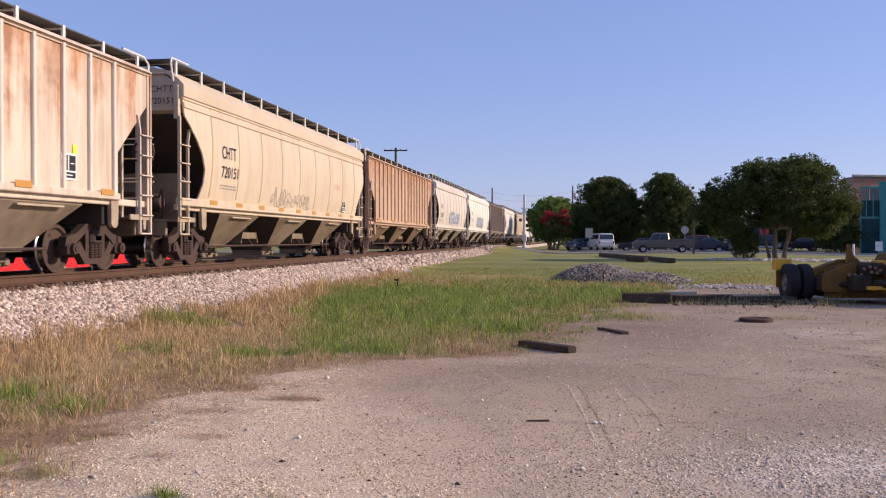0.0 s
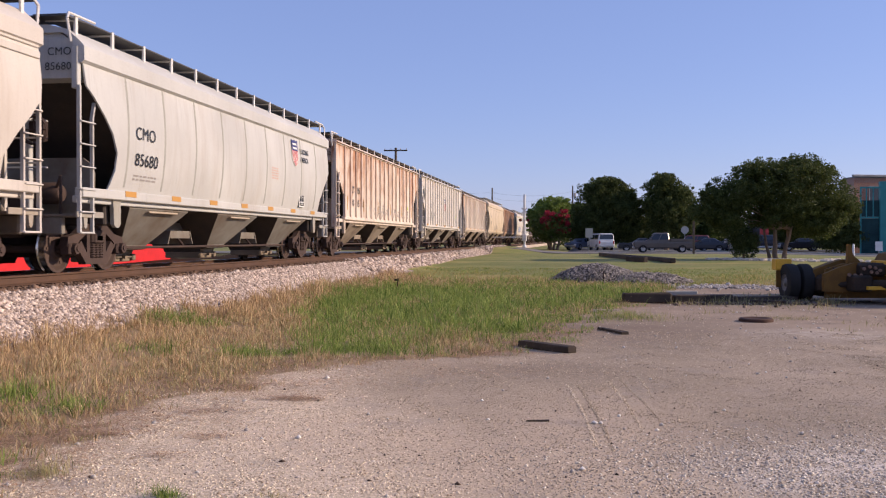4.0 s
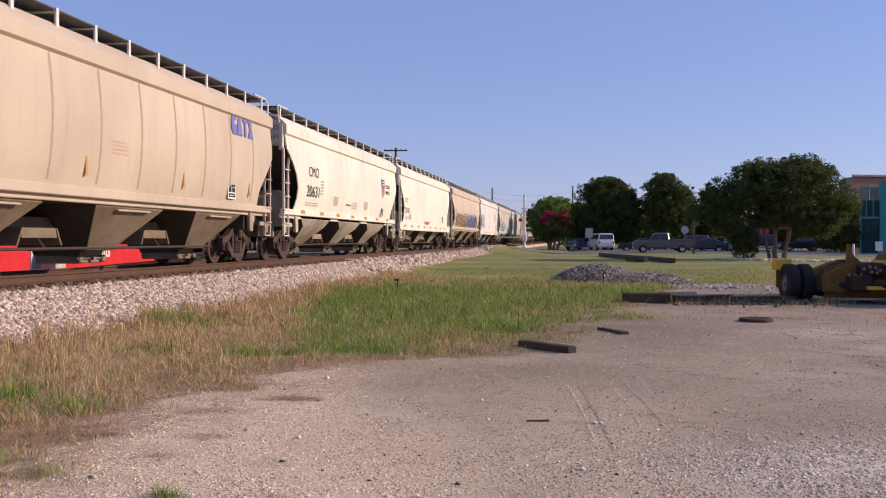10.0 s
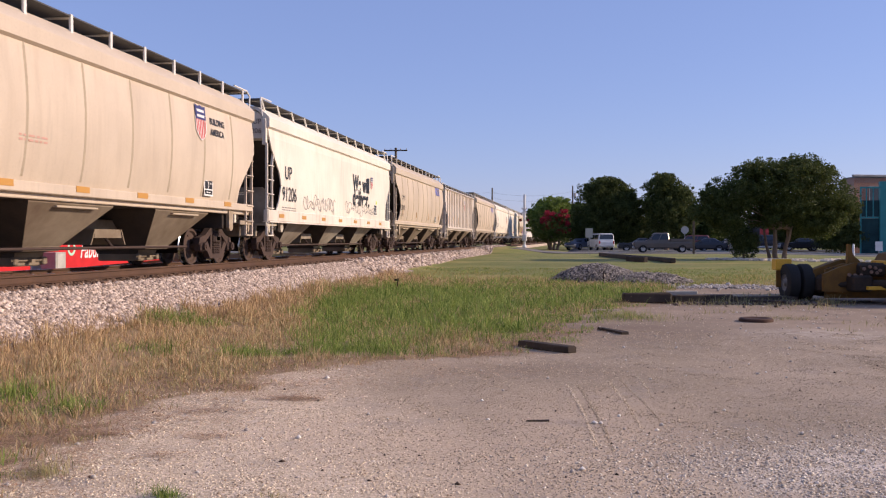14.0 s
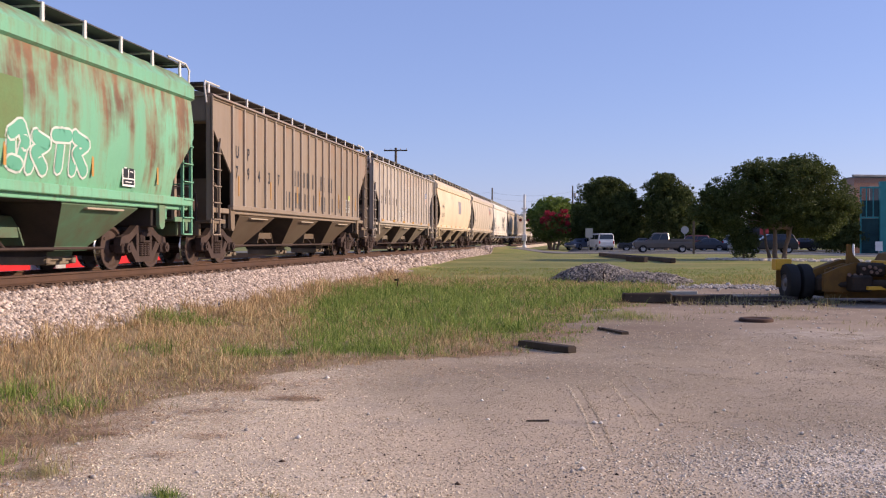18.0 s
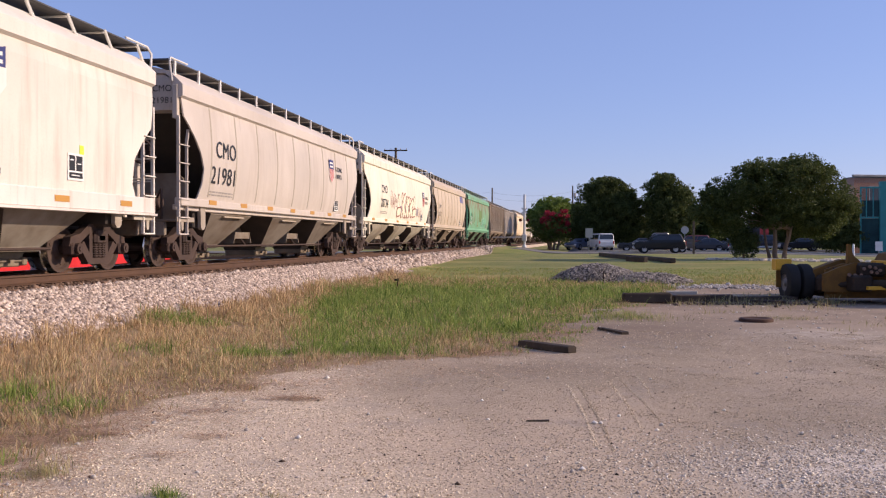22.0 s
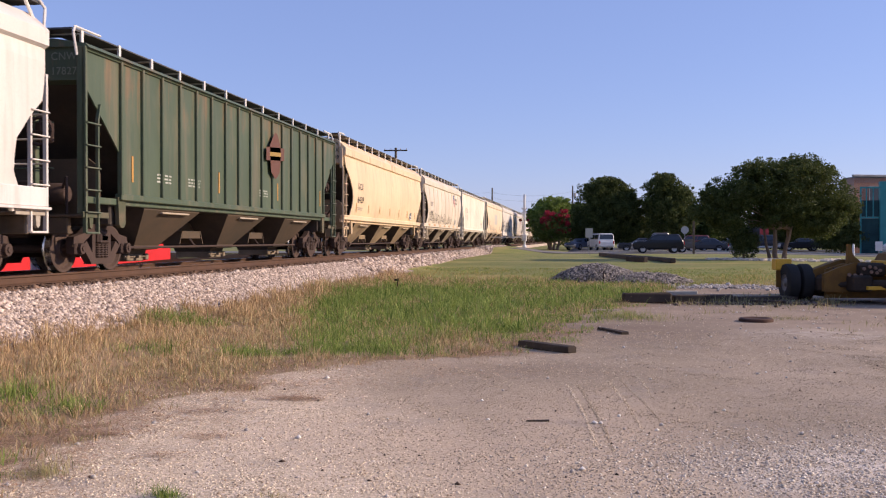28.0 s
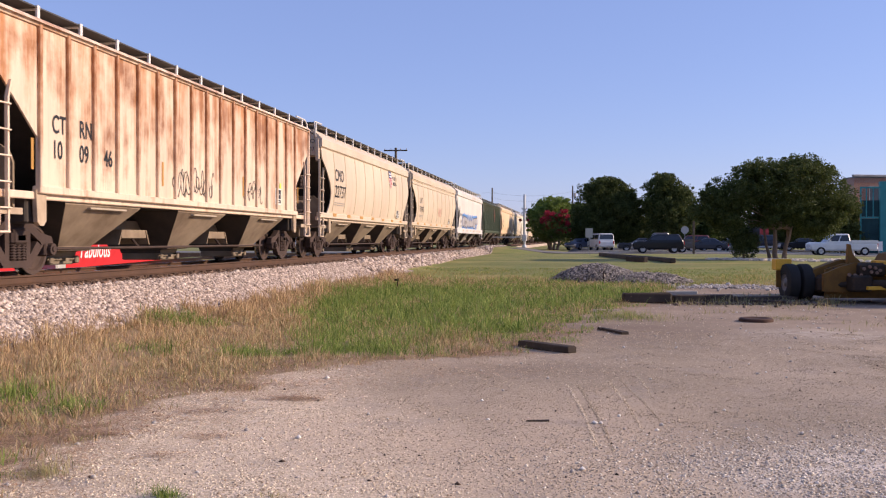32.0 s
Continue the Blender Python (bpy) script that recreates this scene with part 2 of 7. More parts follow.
def ground_material():
    n = Nodes("gravel_and_soil", 0.9, 0.0, 0.2)
    v = n.where()
    at = n.t.nodes.new("ShaderNodeAttribute")
    at.attribute_name = "weeds"
    wide, mid, fine, tiny = n.noise(v, 0.22, 4), n.noise(v, 1.3, 5, 0.6), n.noise(v, 18, 4, 0.65), n.noise(v, 75, 3, 0.7)
    cell, seed_cell = n.add("ShaderNodeTexVoronoi", Scale=48.0), n.add("ShaderNodeTexVoronoi", Scale=21.0)
    warp = n.mix(0.012, v, n.noise(v, 30, 2), "ADD")
    n.link(warp, cell.inputs["Vector"])
    n.link(warp, seed_cell.inputs["Vector"])
    grit = n.mix(n.ramp(fine, [(0.35, 0.0), (0.68, 1.0)]), (0.42, 0.34, 0.238), (0.67, 0.55, 0.40))
    each = n.t.nodes.new("ShaderNodeSeparateColor")
    n.link(cell.outputs["Color"], each.inputs[0])
    grit = n.mix(n.ramp(each.outputs[0], [(0.60, 0.0), (0.95, 0.9)]), grit, (0.88, 0.72, 0.565))
    grit = n.mix(n.ramp(each.outputs[1], [(0.72, 0.0), (0.97, 0.30)]), grit, (0.24, 0.19, 0.15))
    grit = n.mix(n.ramp(cell.outputs["Distance"], [(0.50, 0.0), (0.85, 0.28)]), grit, (0.22, 0.17, 0.13))
    grit = n.mix(n.ramp(tiny, [(0.55, 0.0), (0.72, 0.5)]), grit, (0.84, 0.70, 0.54))
    blot = n.noise(v, 4.5, 4, 0.6)
    grit = n.mix(n.ramp(blot, [(0.5, 0.0), (0.72, 0.32)]), grit, (0.24, 0.20, 0.17))
    grit = n.mix(n.ramp(blot, [(0.30, 0.5), (0.45, 0.0)]), grit, (0.66, 0.57, 0.49))
    pk = n.t.nodes.new("ShaderNodeAttribute")
    pk.attribute_name = "packed"
    grit = n.mix(pk.outputs["Fac"], grit, n.mix(0.68, grit, (0.215, 0.167, 0.12)))
    grit = n.mix(n.ramp(wide, [(0.42, 0.0), (0.62, 0.55)]), grit, (0.60, 0.47, 0.35))
    grit = n.mix(n.ramp(mid, [(0.54, 0.0), (0.72, 0.55)]), grit, (0.27, 0.235, 0.21))
    dt = n.t.nodes.new("ShaderNodeAttribute")
    dt.attribute_name = "dirt"
    grit = n.mix(n.mix(1.0, dt.outputs["Fac"], n.ramp(mid, [(0.3, 0.55), (0.65, 1.0)]), "MULTIPLY"), grit, (0.20, 0.148, 0.11))
    # Shade along the old sleepers, painted into the ground as black-brown.
    shade_at = n.t.nodes.new("ShaderNodeAttribute")
    shade_at.attribute_name = "sleeper_shade"
    grit = n.mix(n.mix(1.0, shade_at.outputs["Fac"], n.ramp(fine, [(0.3, 0.6), (0.6, 1.0)]), "MULTIPLY"), grit, (0.075, 0.055, 0.042))
    pale = n.t.nodes.new("ShaderNodeAttribute")
    pale.attribute_name = "pale"
    grit = n.mix(n.mix(1.0, pale.outputs["Fac"], n.ramp(blot, [(0.35, 0.2), (0.6, 1.0)]), "MULTIPLY"), grit, (0.70, 0.61, 0.52))
    soil = n.mix(n.ramp(mid, [(0.35, 0.0), (0.65, 1.0)]), (0.23, 0.155, 0.092), (0.38, 0.275, 0.17))
    lawn = n.t.nodes.new("ShaderNodeAttribute")
    lawn.attribute_name = "lawn"
    turf = n.mix(n.ramp(n.noise(v, 0.35, 5), [(0.35, 0.0), (0.62, 1.0)]), (0.15, 0.20, 0.045), (0.30, 0.27, 0.10))
    turf = n.mix(n.ramp(n.noise(n.where((0.22, 1.0, 1.0)), 0.30, 4), [(0.42, 0.0), (0.62, 0.75)]), turf, (0.085, 0.135, 0.032))
    turf = n.mix(n.ramp(fine, [(0.4, 0.0), (0.7, 0.6)]), turf, (0.34, 0.27, 0.13))
    soil = n.mix(lawn.outputs["Fac"], soil, turf)
    n.color(n.mix(n.ramp(at.outputs["Fac"], [(0.3, 0.0), (0.7, 1.0)]), grit, soil))
    stones = n.mix(0.5, n.ramp(cell.outputs["Distance"], [(0.0, 1.0), (0.7, 0.0)]), n.ramp(seed_cell.outputs["Distance"], [(0.0, 1.0), (0.6, 0.0)]))
    n.bump(n.mix(0.35, stones, fine), 0.8, 0.013)
    return n.m


me = bulk("ground", np.stack([X, Y, Z], -1).reshape(-1, 3), quads, ground_material())
# The band by the sleepers is painted shade; the dirt term round (14, 25) deepens it.
for name, vals in (("weeds", np.where(Y > 34, smooth(33, 36, Y) * (np.abs(X) > 2.35), weeds(X, Y))), ("lawn", smooth(33, 39, Y)), ("packed", packed(X, Y)), ("sleeper_shade", smooth(-0.5, 0.3, 1.1 - np.abs(Y - (24.9 + 0.1 * (X - 13))) + 0.4 * wave(X, Y, 2.3)) * smooth(11.9, 12.6, X)), ("pale", np.maximum(np.exp(-((X - 12.4 - 0.45 * (Y - 7)) / 0.75) ** 2 - ((Y - 6.9) / 0.9) ** 2), 0.5 * np.exp(-((X - 14.6) / 1.2) ** 2 - ((Y - 16.5) / 1.0) ** 2))), ("dirt", np.maximum.reduce([0.9 * np.exp(-((X - 11.4) / 2.2) ** 2 - ((Y - 16.8) / 2.6) ** 2), 0.10 * np.exp(-((lot_edge(Y) - X) / 0.8) ** 2) * (Y < 30), 0.7 * smooth(13, 20, Y + 0.6 * wave(X, Y, 0.9)) * (1 - smooth(33, 37, Y)) * smooth(9.5, 12, X), 0.55 * np.exp(-((X - 9.9) / 1.1) ** 2 - ((Y - 11.6) / 0.8) ** 2), 0.6 * np.exp(-((X - 14) / 4.0) ** 2 - ((Y - 25) / 4.0) ** 2)]))):
    at = me.attributes.new(name, "FLOAT", "POINT")
    at.data.foreach_set("value", vals.astype(np.float32).ravel())
me.polygons.foreach_set("use_smooth", [True] * len(me.polygons))
ground = tagged(new("ground", me), "pinkish grey gravel lot, weedy soil and a worn lawn", "ground", kind="structure")


def pebbles(name, px, py, size, mat, seed, label, lift=0.25, zs=None):
    """Loose angular stones lying on the ground, one mesh."""
    rng = np.random.default_rng(seed)
    n = len(px)
    base = np.array([(1, 0, 0), (0, 1, 0), (-1, 0, 0), (0, -1, 0), (0.15, 0.1, 0.75), (0, 0, -0.6)], dtype=float)
    fs = np.array([(0, 1, 4), (1, 2, 4), (2, 3, 4), (3, 0, 4), (1, 0, 5), (2, 1, 5), (3, 2, 5), (0, 3, 5)])
    p = base[None] * (1 + rng.uniform(-0.35, 0.35, (n, 6, 3)))
    a = rng.uniform(0, 2 * np.pi, n)
    tl = rng.uniform(-0.7, 0.7, n)
    c, s, ct, st = np.cos(a), np.sin(a), np.cos(tl), np.sin(tl)
    x1, y1, z1 = p[..., 0] * c[:, None] - p[..., 1] * s[:, None], p[..., 0] * s[:, None] + p[..., 1] * c[:, None], p[..., 2]
    y2, z2 = y1 * ct[:, None] - z1 * st[:, None], y1 * st[:, None] + z1 * ct[:, None]
    k = size * np.exp(rng.normal(0, 0.28, n))
    z0 = (ground_z(px, py) if zs is None else zs) + lift * k
    v = np.stack([px[:, None] + x1 * k[:, None], py[:, None] + y2 * k[:, None], z0[:, None] + z2 * k[:, None]], -1).reshape(-1, 3)
    f = (fs[None] + (np.arange(n) * 6)[:, None, None]).reshape(-1, 3)
    return tagged(new(name, bulk(name, v, f, mat)), label, "stones", kind="stuff")


BALLAST = pieces("pink_ballast", (0.20, 0.15, 0.125), (0.72, 0.60, 0.52))
GRIT = pieces("lot_grit", (0.30, 0.22, 0.15), (0.97, 0.83, 0.63))
GREY_GRIT = pieces("grey_grit", (0.25, 0.20, 0.142), (0.63, 0.515, 0.38))
RUSTY = pieces("rust_stained_ballast", (0.09, 0.055, 0.038), (0.26, 0.17, 0.12))
rng = np.random.default_rng(5)
y = 8 + 34 * rng.random(78000) ** 1.35
pebbles("ballast", rng.uniform(1.42, 2.90, y.size) - 0.25 * rng.random(y.size) ** 2, y, 0.032, BALLAST, 1, "pale pink crushed stone ballast on the bank")
y = 36 + 70 * rng.random(9000) ** 1.2
pebbles("ballast", rng.uniform(1.15, 2.5, y.size), y, 0.075, BALLAST, 2, "pale pink crushed stone ballast on the bank")
y = 8 + 60 * rng.random(9000) ** 1.2
pebbles("ballast", rng.uniform(0.86, 1.46, y.size), y, 0.042, RUSTY, 7, "rust-stained brown ballast beside the rail", zs=np.full(y.size, 0.755))
y = 8 + 60 * rng.random(5000)
pebbles("ballast", rng.uniform(-2.4, 0.85, y.size), y, 0.05, RUSTY, 3, "pale pink crushed stone ballast between the sleepers", zs=np.full(y.size, 0.745))
y = 4.6 + 12 * rng.random(190000) ** 1.5
x = rng.uniform(5.5, 17, y.size)
keep = rng.random(y.size) > weeds(x, y) * 0.9
hard = rng.random(y.size) < packed(x, y)
pebbles("gravel", x[keep & ~hard], y[keep & ~hard], 0.0080, GRIT, 4, "loose pinkish grit on the gravel lot", -0.15)
pebbles("gravel", x[keep & hard], y[keep & hard], 0.0080, GREY_GRIT, 14, "loose greyish grit on the gravel lot", -0.18)
y = 11 + 18 * rng.random(9000)
x = rng.uniform(6.5, 20, y.size)
keep = rng.random(y.size) > weeds(x, y)
pebbles("gravel", x[keep], y[keep], 0.0095, GRIT, 9, "loose pale grit on the gravel lot", -0.2)
x, y = rng.uniform(6, 17, 260), rng.uniform(5, 24, 260)
keep = weeds(x, y) < 0.5
pebbles("loose_stone", x[keep], y[keep], 0.022, pieces("pale_stone", (0.35, 0.31, 0.28), (0.85, 0.82, 0.76)), 6, "scattered pale loose stones", 0.2)

# rubble where the lot is broken up, and ridges left by tyres
r = rng.normal(size=(2, 5200))
pebbles("rubble", 12.3 + 1.0 * r[0] + 0.25 * r[1], 6.95 + 0.6 * r[1], 0.0115, pieces("pale_rubble", (0.34, 0.29, 0.235), (0.86, 0.77, 0.64)), 15, "pale broken rubble in the gravel lot", -0.1)
r = rng.normal(size=(2, 350))
pebbles("rubble", 10.6 + 0.7 * r[0], 6.6 + 0.5 * r[1], 0.009, pieces("dark_rubble", (0.12, 0.10, 0.09), (0.36, 0.31, 0.27)), 16, "dark broken asphalt crumbs in the gravel lot", -0.1)
for k, (xa, ya, xb, yb, n) in enumerate(((10.33, 10.4, 10.62, 7.2, 2200), (10.45, 10.4, 10.74, 7.15, 1900), (10.79, 10.8, 11.0, 7.9, 900), (10.92, 10.9, 11.22, 7.9, 900), (11.14, 11.1, 11.2, 9.8, 400))):
    u = rng.random(n)
    pebbles("tyre_ridge", xa + (xb - xa) * u + 0.02 * np.sin(u * 3.1) + rng.normal(0, 0.008, n), ya + (yb - ya) * u, 0.0048, GREY_GRIT if k % 2 else GRIT, 17 + k, "thin ridge of grit left by a tyre", 0.05)

# ---- weeds and lawn ----
def tuft(x, y):
    """How tall the grass grows, clump by clump."""
    return np.clip(0.72 + 0.6 * wave(x, y, 2.6) * wave(x + 5, y, 1.1) + 0.38 * wave(x + 2, y + 4, 6.1) + 0.3 * wave(x + 8, y + 1, 11.7), 0.18, 1.8)


def blades(name, x, y, tall, wide, mat, seed, label, z=None):
    rng = np.random.default_rng(seed)
    n = len(x)
    a, b = rng.uniform(0, 2 * np.pi, n), rng.uniform(0, 2 * np.pi, n)
    h = tall * tuft(x, y) * np.exp(rng.normal(0, 0.35, n))
    w = wide * rng.uniform(0.7, 1.3, n)
    ox, oy = np.cos(a) * w, np.sin(a) * w
    lean = h * 1.5 * rng.random(n) ** 1.5
    lx, ly = np.cos(b) * lean, np.sin(b) * lean
    z0 = ground_z(x, y) - 0.01
    v = np.stack([np.stack([x - ox, y - oy, z0], -1), np.stack([x + ox, y + oy, z0], -1),
                  np.stack([x - ox * 0.7 + lx * 0.35, y - oy * 0.7 + ly * 0.35, z0 + h * 0.6], -1), np.stack([x + ox * 0.7 + lx * 0.35, y + oy * 0.7 + ly * 0.35, z0 + h * 0.6], -1),
                  np.stack([x + lx, y + ly, z0 + h], -1)], 1).reshape(-1, 3)
    f = (np.array([(0, 1, 3), (0, 3, 2), (2, 3, 4)])[None] + (np.arange(n) * 5)[:, None, None]).reshape(-1, 3)
    return tagged(new(name, bulk(name, v, f, mat)), label, "grass", kind="stuff")


DRY = pieces("dry_grass", (0.27, 0.165, 0.085), (0.80, 0.60, 0.36), 0.9, 0.3)
GREEN = pieces("green_grass", (0.07, 0.145, 0.026), (0.40, 0.47, 0.135), 0.8, 0.35)
OLIVE = pieces("olive_grass", (0.20, 0.20, 0.085), (0.56, 0.48, 0.25), 0.85, 0.3)
DEAD = pieces("dead_thatch", (0.22, 0.13, 0.09), (0.60, 0.41, 0.27), 0.95, 0.1)


LAWN = pieces("lawn_green", (0.17, 0.22, 0.05), (0.25, 0.28, 0.08), 0.8, 0.4)
STRAW = pieces("lawn_straw", (0.33, 0.29, 0.12), (0.46, 0.38, 0.18), 0.85, 0.4)


def lushness(x, y):
    """How green the weeds are: a long lush patch and some small tufts."""
    left = np.interp(y, [12, 14.5, 19, 22, 27, 31], [6.7, 5.9, 4.7, 4.2, 3.3, 3.3])
    g = smooth(-0.35, 0.5, x - left + 0.35 * wave(x, y, 1.3)) * smooth(12.1, 12.9, y + 0.4 * wave(x, y, 1.7)) * (1 - 0.75 * smooth(27, 33, y))
    g = g * (1 - 0.8 * np.exp(-((x - 9.1) / 1.0) ** 2 - ((y - 13.2) / 1.7) ** 2)) * (1 - 0.45 * smooth(0.1, 0.55, wave(x + 1, y * 0.6, 1.2)))
    for cx, cy, r in ((5.0, 22.6, 1.0), (4.2, 25.5, 0.9), (3.4, 15.8, 0.65), (6.1, 12.6, 0.5), (5.6, 8.2, 0.36), (4.9, 8.6, 0.4), (4.5, 12.2, 0.4), (6.6, 5.9, 0.3)):
        g = np.maximum(g, 1.1 * np.exp(-(((x - cx) ** 2 + (y - cy) ** 2) / r ** 2) ** 1.5))
    return np.clip(0.8 * g + 0.25 * wave(x, y, 2.9) * (g > 0.08), 0, 1)


def sow(n, y0, y1, x0, x1, power, seed):
    rng = np.random.default_rng(seed)
    y = y0 + (y1 - y0) * rng.random(n) ** power
    x = x0 + (x1 - x0) * rng.random(n)
    clump = np.clip(0.48 + 0.6 * wave(x, y, 4.4) * wave(x + 9, y, 1.6) + 0.5 * wave(x, y + 7, 8.5), 0, 1)
    keep = (rng.random(n) < weeds(x, y) * (0.28 + 0.95 * clump)) & (x > 2.72 + 0.3 * wave(x * 0, y, 2.7))
    return x[keep], y[keep], rng.random(keep.sum())


x, y, r = sow(370000, 4.6, 37, 2.2, 13.5, 1.4, 11)
lush = lushness(x, y)
thin = 0.45 + 0.55 * smooth(-0.2, 0.9, lot_edge(y) - x)
g = r < lush
size = np.where(y > 16, 0.0038, 0.0025) * (1 + y / 30)
blades("green_grass", x[g], y[g], 0.125 * thin[g] + 0.03, size[g] * 1.45, GREEN, 21, "lush green weeds beside the gravel lot")
o = (~g) & (r < 0.36 + 0.16 * smooth(4.5, 7, x) + lush * 0.5)
blades("olive_grass", x[o], y[o], 0.085 * thin[o] + 0.022, size[o] * 1.25, OLIVE, 22, "half-dry olive weeds along the bank")
d = ~(g | o)
blades("dry_grass", x[d], y[d], (0.085 + 0.10 * (1 - smooth(3.2, 4.8, x[d]))) * thin[d] + 0.022, size[d] * 1.3, DRY, 23, "dry tan grass along the railway bank")
# dead stems lying flat, over the edge of the gravel too
rng = np.random.default_rng(30)
y = 4.6 + 26 * rng.random(34000) ** 1.4
x = lot_edge(y) - rng.normal(0.35, 0.5, y.size)
keep = (x > 2.9) & (rng.random(y.size) < 0.25 + 0.75 * smooth(-0.2, 0.5, wave(x, y, 2.3) + 0.6 * wave(x, y, 6.0)))
x, y = x[keep], y[keep]
for cx, cy, wx, wy, n in ((7.62, 9.02, 0.16, 0.08, 300), (7.6, 9.9, 0.4, 0.35, 300), (7.05, 8.3, 0.22, 0.12, 160), (6.62, 7.15, 0.12, 0.1, 110), (7.5, 7.2, 0.12, 0.06, 90), (8.7, 11.2, 0.6, 0.4, 260), (7.4, 6.5, 0.1, 0.05, 60), (6.8, 9.6, 0.35, 0.4, 260), (7.3, 7.8, 0.3, 0.2, 90)):
    x, y = np.concatenate([x, cx + wx * rng.normal(size=n)]), np.concatenate([y, cy + wy * rng.normal(size=n)])
a, ln = rng.uniform(0, 2 * np.pi, x.size), rng.uniform(0.02, 0.075, x.size) * (1 + y / 25)
w = 0.0022 * (1 + y / 14)
z = ground_z(x, y) + rng.uniform(0.004, 0.03, x.size)
ca, sa = np.cos(a), np.sin(a)
v = np.stack([np.stack([x - ca * ln - sa * w, y - sa * ln + ca * w, z], -1), np.stack([x - ca * ln + sa * w, y - sa * ln - ca * w, z], -1), np.stack([x + ca * ln, y + sa * ln, z + rng.uniform(-0.004, 0.02, x.size)], -1)], 1).reshape(-1, 3)
tagged(new("dead_thatch", bulk("dead_thatch", v, np.arange(len(v)).reshape(-1, 3), DEAD)), "brown dead stems matted along the gravel's edge", "grass", kind="stuff")
rng = np.random.default_rng(31)
y = 33 + 15 * rng.random(30000) ** 1.3
x = 2.5 + (y * 0.42 + 4) * rng.random(y.size)
dry = 0.35 * rng.random(y.size) < 0.30 + 0.5 * wave(x * 0.5, y, 0.55) + 0.2 * wave(x, y, 0.23) - 0.5 * smooth(12.5, 15, x) * (y > 40)
blades("lawn_grass", x[~dry], y[~dry], 0.035, 0.02, LAWN, 24, "mown lawn rising to the road")
blades("lawn_grass", x[dry], y[dry], 0.038, 0.018, STRAW, 25, "dry tan lawn rising to the road")
y = 29 + 19 * rng.random(34000) ** 1.2
x = 2.8 + (lot_edge(np.minimum(y, 35)) - 2.8) * rng.random(y.size)
tall = smooth(0.0, 0.7, wave(x, y * 0.5, 0.9) + 0.6 * wave(x + 4, y, 1.9)) * (1 - 0.7 * smooth(40, 47, y))
keep = rng.random(y.size) < 0.15 + tall
x, y, tall = x[keep], y[keep], tall[keep]
dry = rng.random(x.size) < 0.55 + 0.4 * wave(x + 6, y, 0.5)
blades("rough_grass", x[dry], y[dry], 0.06 + 0.07 * tall[dry], 0.010, pieces("yellowed_grass", (0.26, 0.23, 0.085), (0.58, 0.48, 0.22), 0.85, 0.35), 27, "yellowed rough grass at the lawn's edge")
blades("rough_grass", x[~dry], y[~dry], 0.06 + 0.06 * tall[~dry], 0.010, GREEN, 28, "green rough grass at the lawn's edge")
x, y = rng.uniform(9.6, 17.5, 7000), rng.uniform(17, 30, 7000)
keep = (wave(x, y, 1.7) + 0.6 * wave(x, y, 0.8) + 0.5 * smooth(24, 27, y) - 0.10 * (x - 11)) > 0.62
blades("sparse_weeds", x[keep], y[keep], 0.10, 0.006, OLIVE, 26, "sparse weeds on the bare gravel")

for cx, cy, wx, wy, n, tall, mat, tint_name in ((3.45, 15.7, 0.30, 0.35, 1500, 0.17, GREEN, "green"), (6.1, 12.6, 0.24, 0.2, 1100, 0.15, GREEN, "green"), (4.9, 22.6, 0.6, 0.8, 2600, 0.21, GREEN, "green"), (4.0, 26.5, 0.6, 0.9, 1800, 0.19, GREEN, "green"), (7.2, 13.2, 0.35, 0.2, 700, 0.15, GREEN, "green"), (6.85, 5.85, 0.10, 0.08, 320, 0.12, OLIVE, "half-dry olive"), (11.3, 19.4, 0.55, 0.45, 1000, 0.11, OLIVE, "half-dry olive"), (11.25, 19.4, 0.4, 0.35, 500, 0.12, GREEN, "green"), (7.94, 5.49, 0.055, 0.03, 240, 0.085, GREEN, "green"), (8.63, 5.53, 0.035, 0.025, 80, 0.06, OLIVE, "half-dry olive"), (14.6, 19.6, 0.35, 0.25, 260, 0.07, OLIVE, "half-dry olive"), (9.6, 20.6, 0.6, 0.5, 500, 0.12, DRY, "dry tan")):
    blades("weed_tuft", cx + wx * rng.normal(size=n), cy + wy * rng.normal(size=n), tall, 0.004 if cy > 10 else 0.0022, mat, 300 + n, tint_name + " tuft of weeds on the gravel and the bank")

# ---- railway track ----
STEEL = dusty("rusty_rail", (0.085, 0.048, 0.032), (0.16, 0.085, 0.05), 0.5, 0.65)
WOOD = dusty("creosoted_wood", (0.055, 0.037, 0.027), (0.12, 0.075, 0.05), 0.5)
track = thing("railway_track", (0, 0, 0), "rusty steel rails on dark wooden sleepers", "railway track", kind="structure")
rail_section = [(-0.075, -0.172), (0.075, -0.172), (0.075, -0.160), (0.012, -0.140), (0.010, -0.045), (0.036, -0.035), (0.036, -0.006), (0.028, 0.0), (-0.028, 0.0), (-0.036, -0.006), (-0.036, -0.035), (-0.010, -0.045), (-0.012, -0.140), (-0.075, -0.160)]
for s in (-1, 1):
    part("rail", Geo().prism([(s * 0.753 + a, RAIL + b) for a, b in rail_section], -620, 1300, "y"), STEEL, track)
    g = Geo()
    g.box(s * 0.753 - 0.025, s * 0.753 + 0.025, -620, 1300, RAIL, RAIL + 0.0015)
    part("rail_head", g, TREAD, track)
sleeper = Geo().box(-1.32, 1.32, -0.115, 0.115, -0.17, 0.0, 0.015).mesh("sleeper", WOOD)
plate = Geo().box(-0.16, 0.16, -0.09, 0.09, 0.0, 0.02).mesh("tie_plate", STEEL)
rnd = random.Random(8)
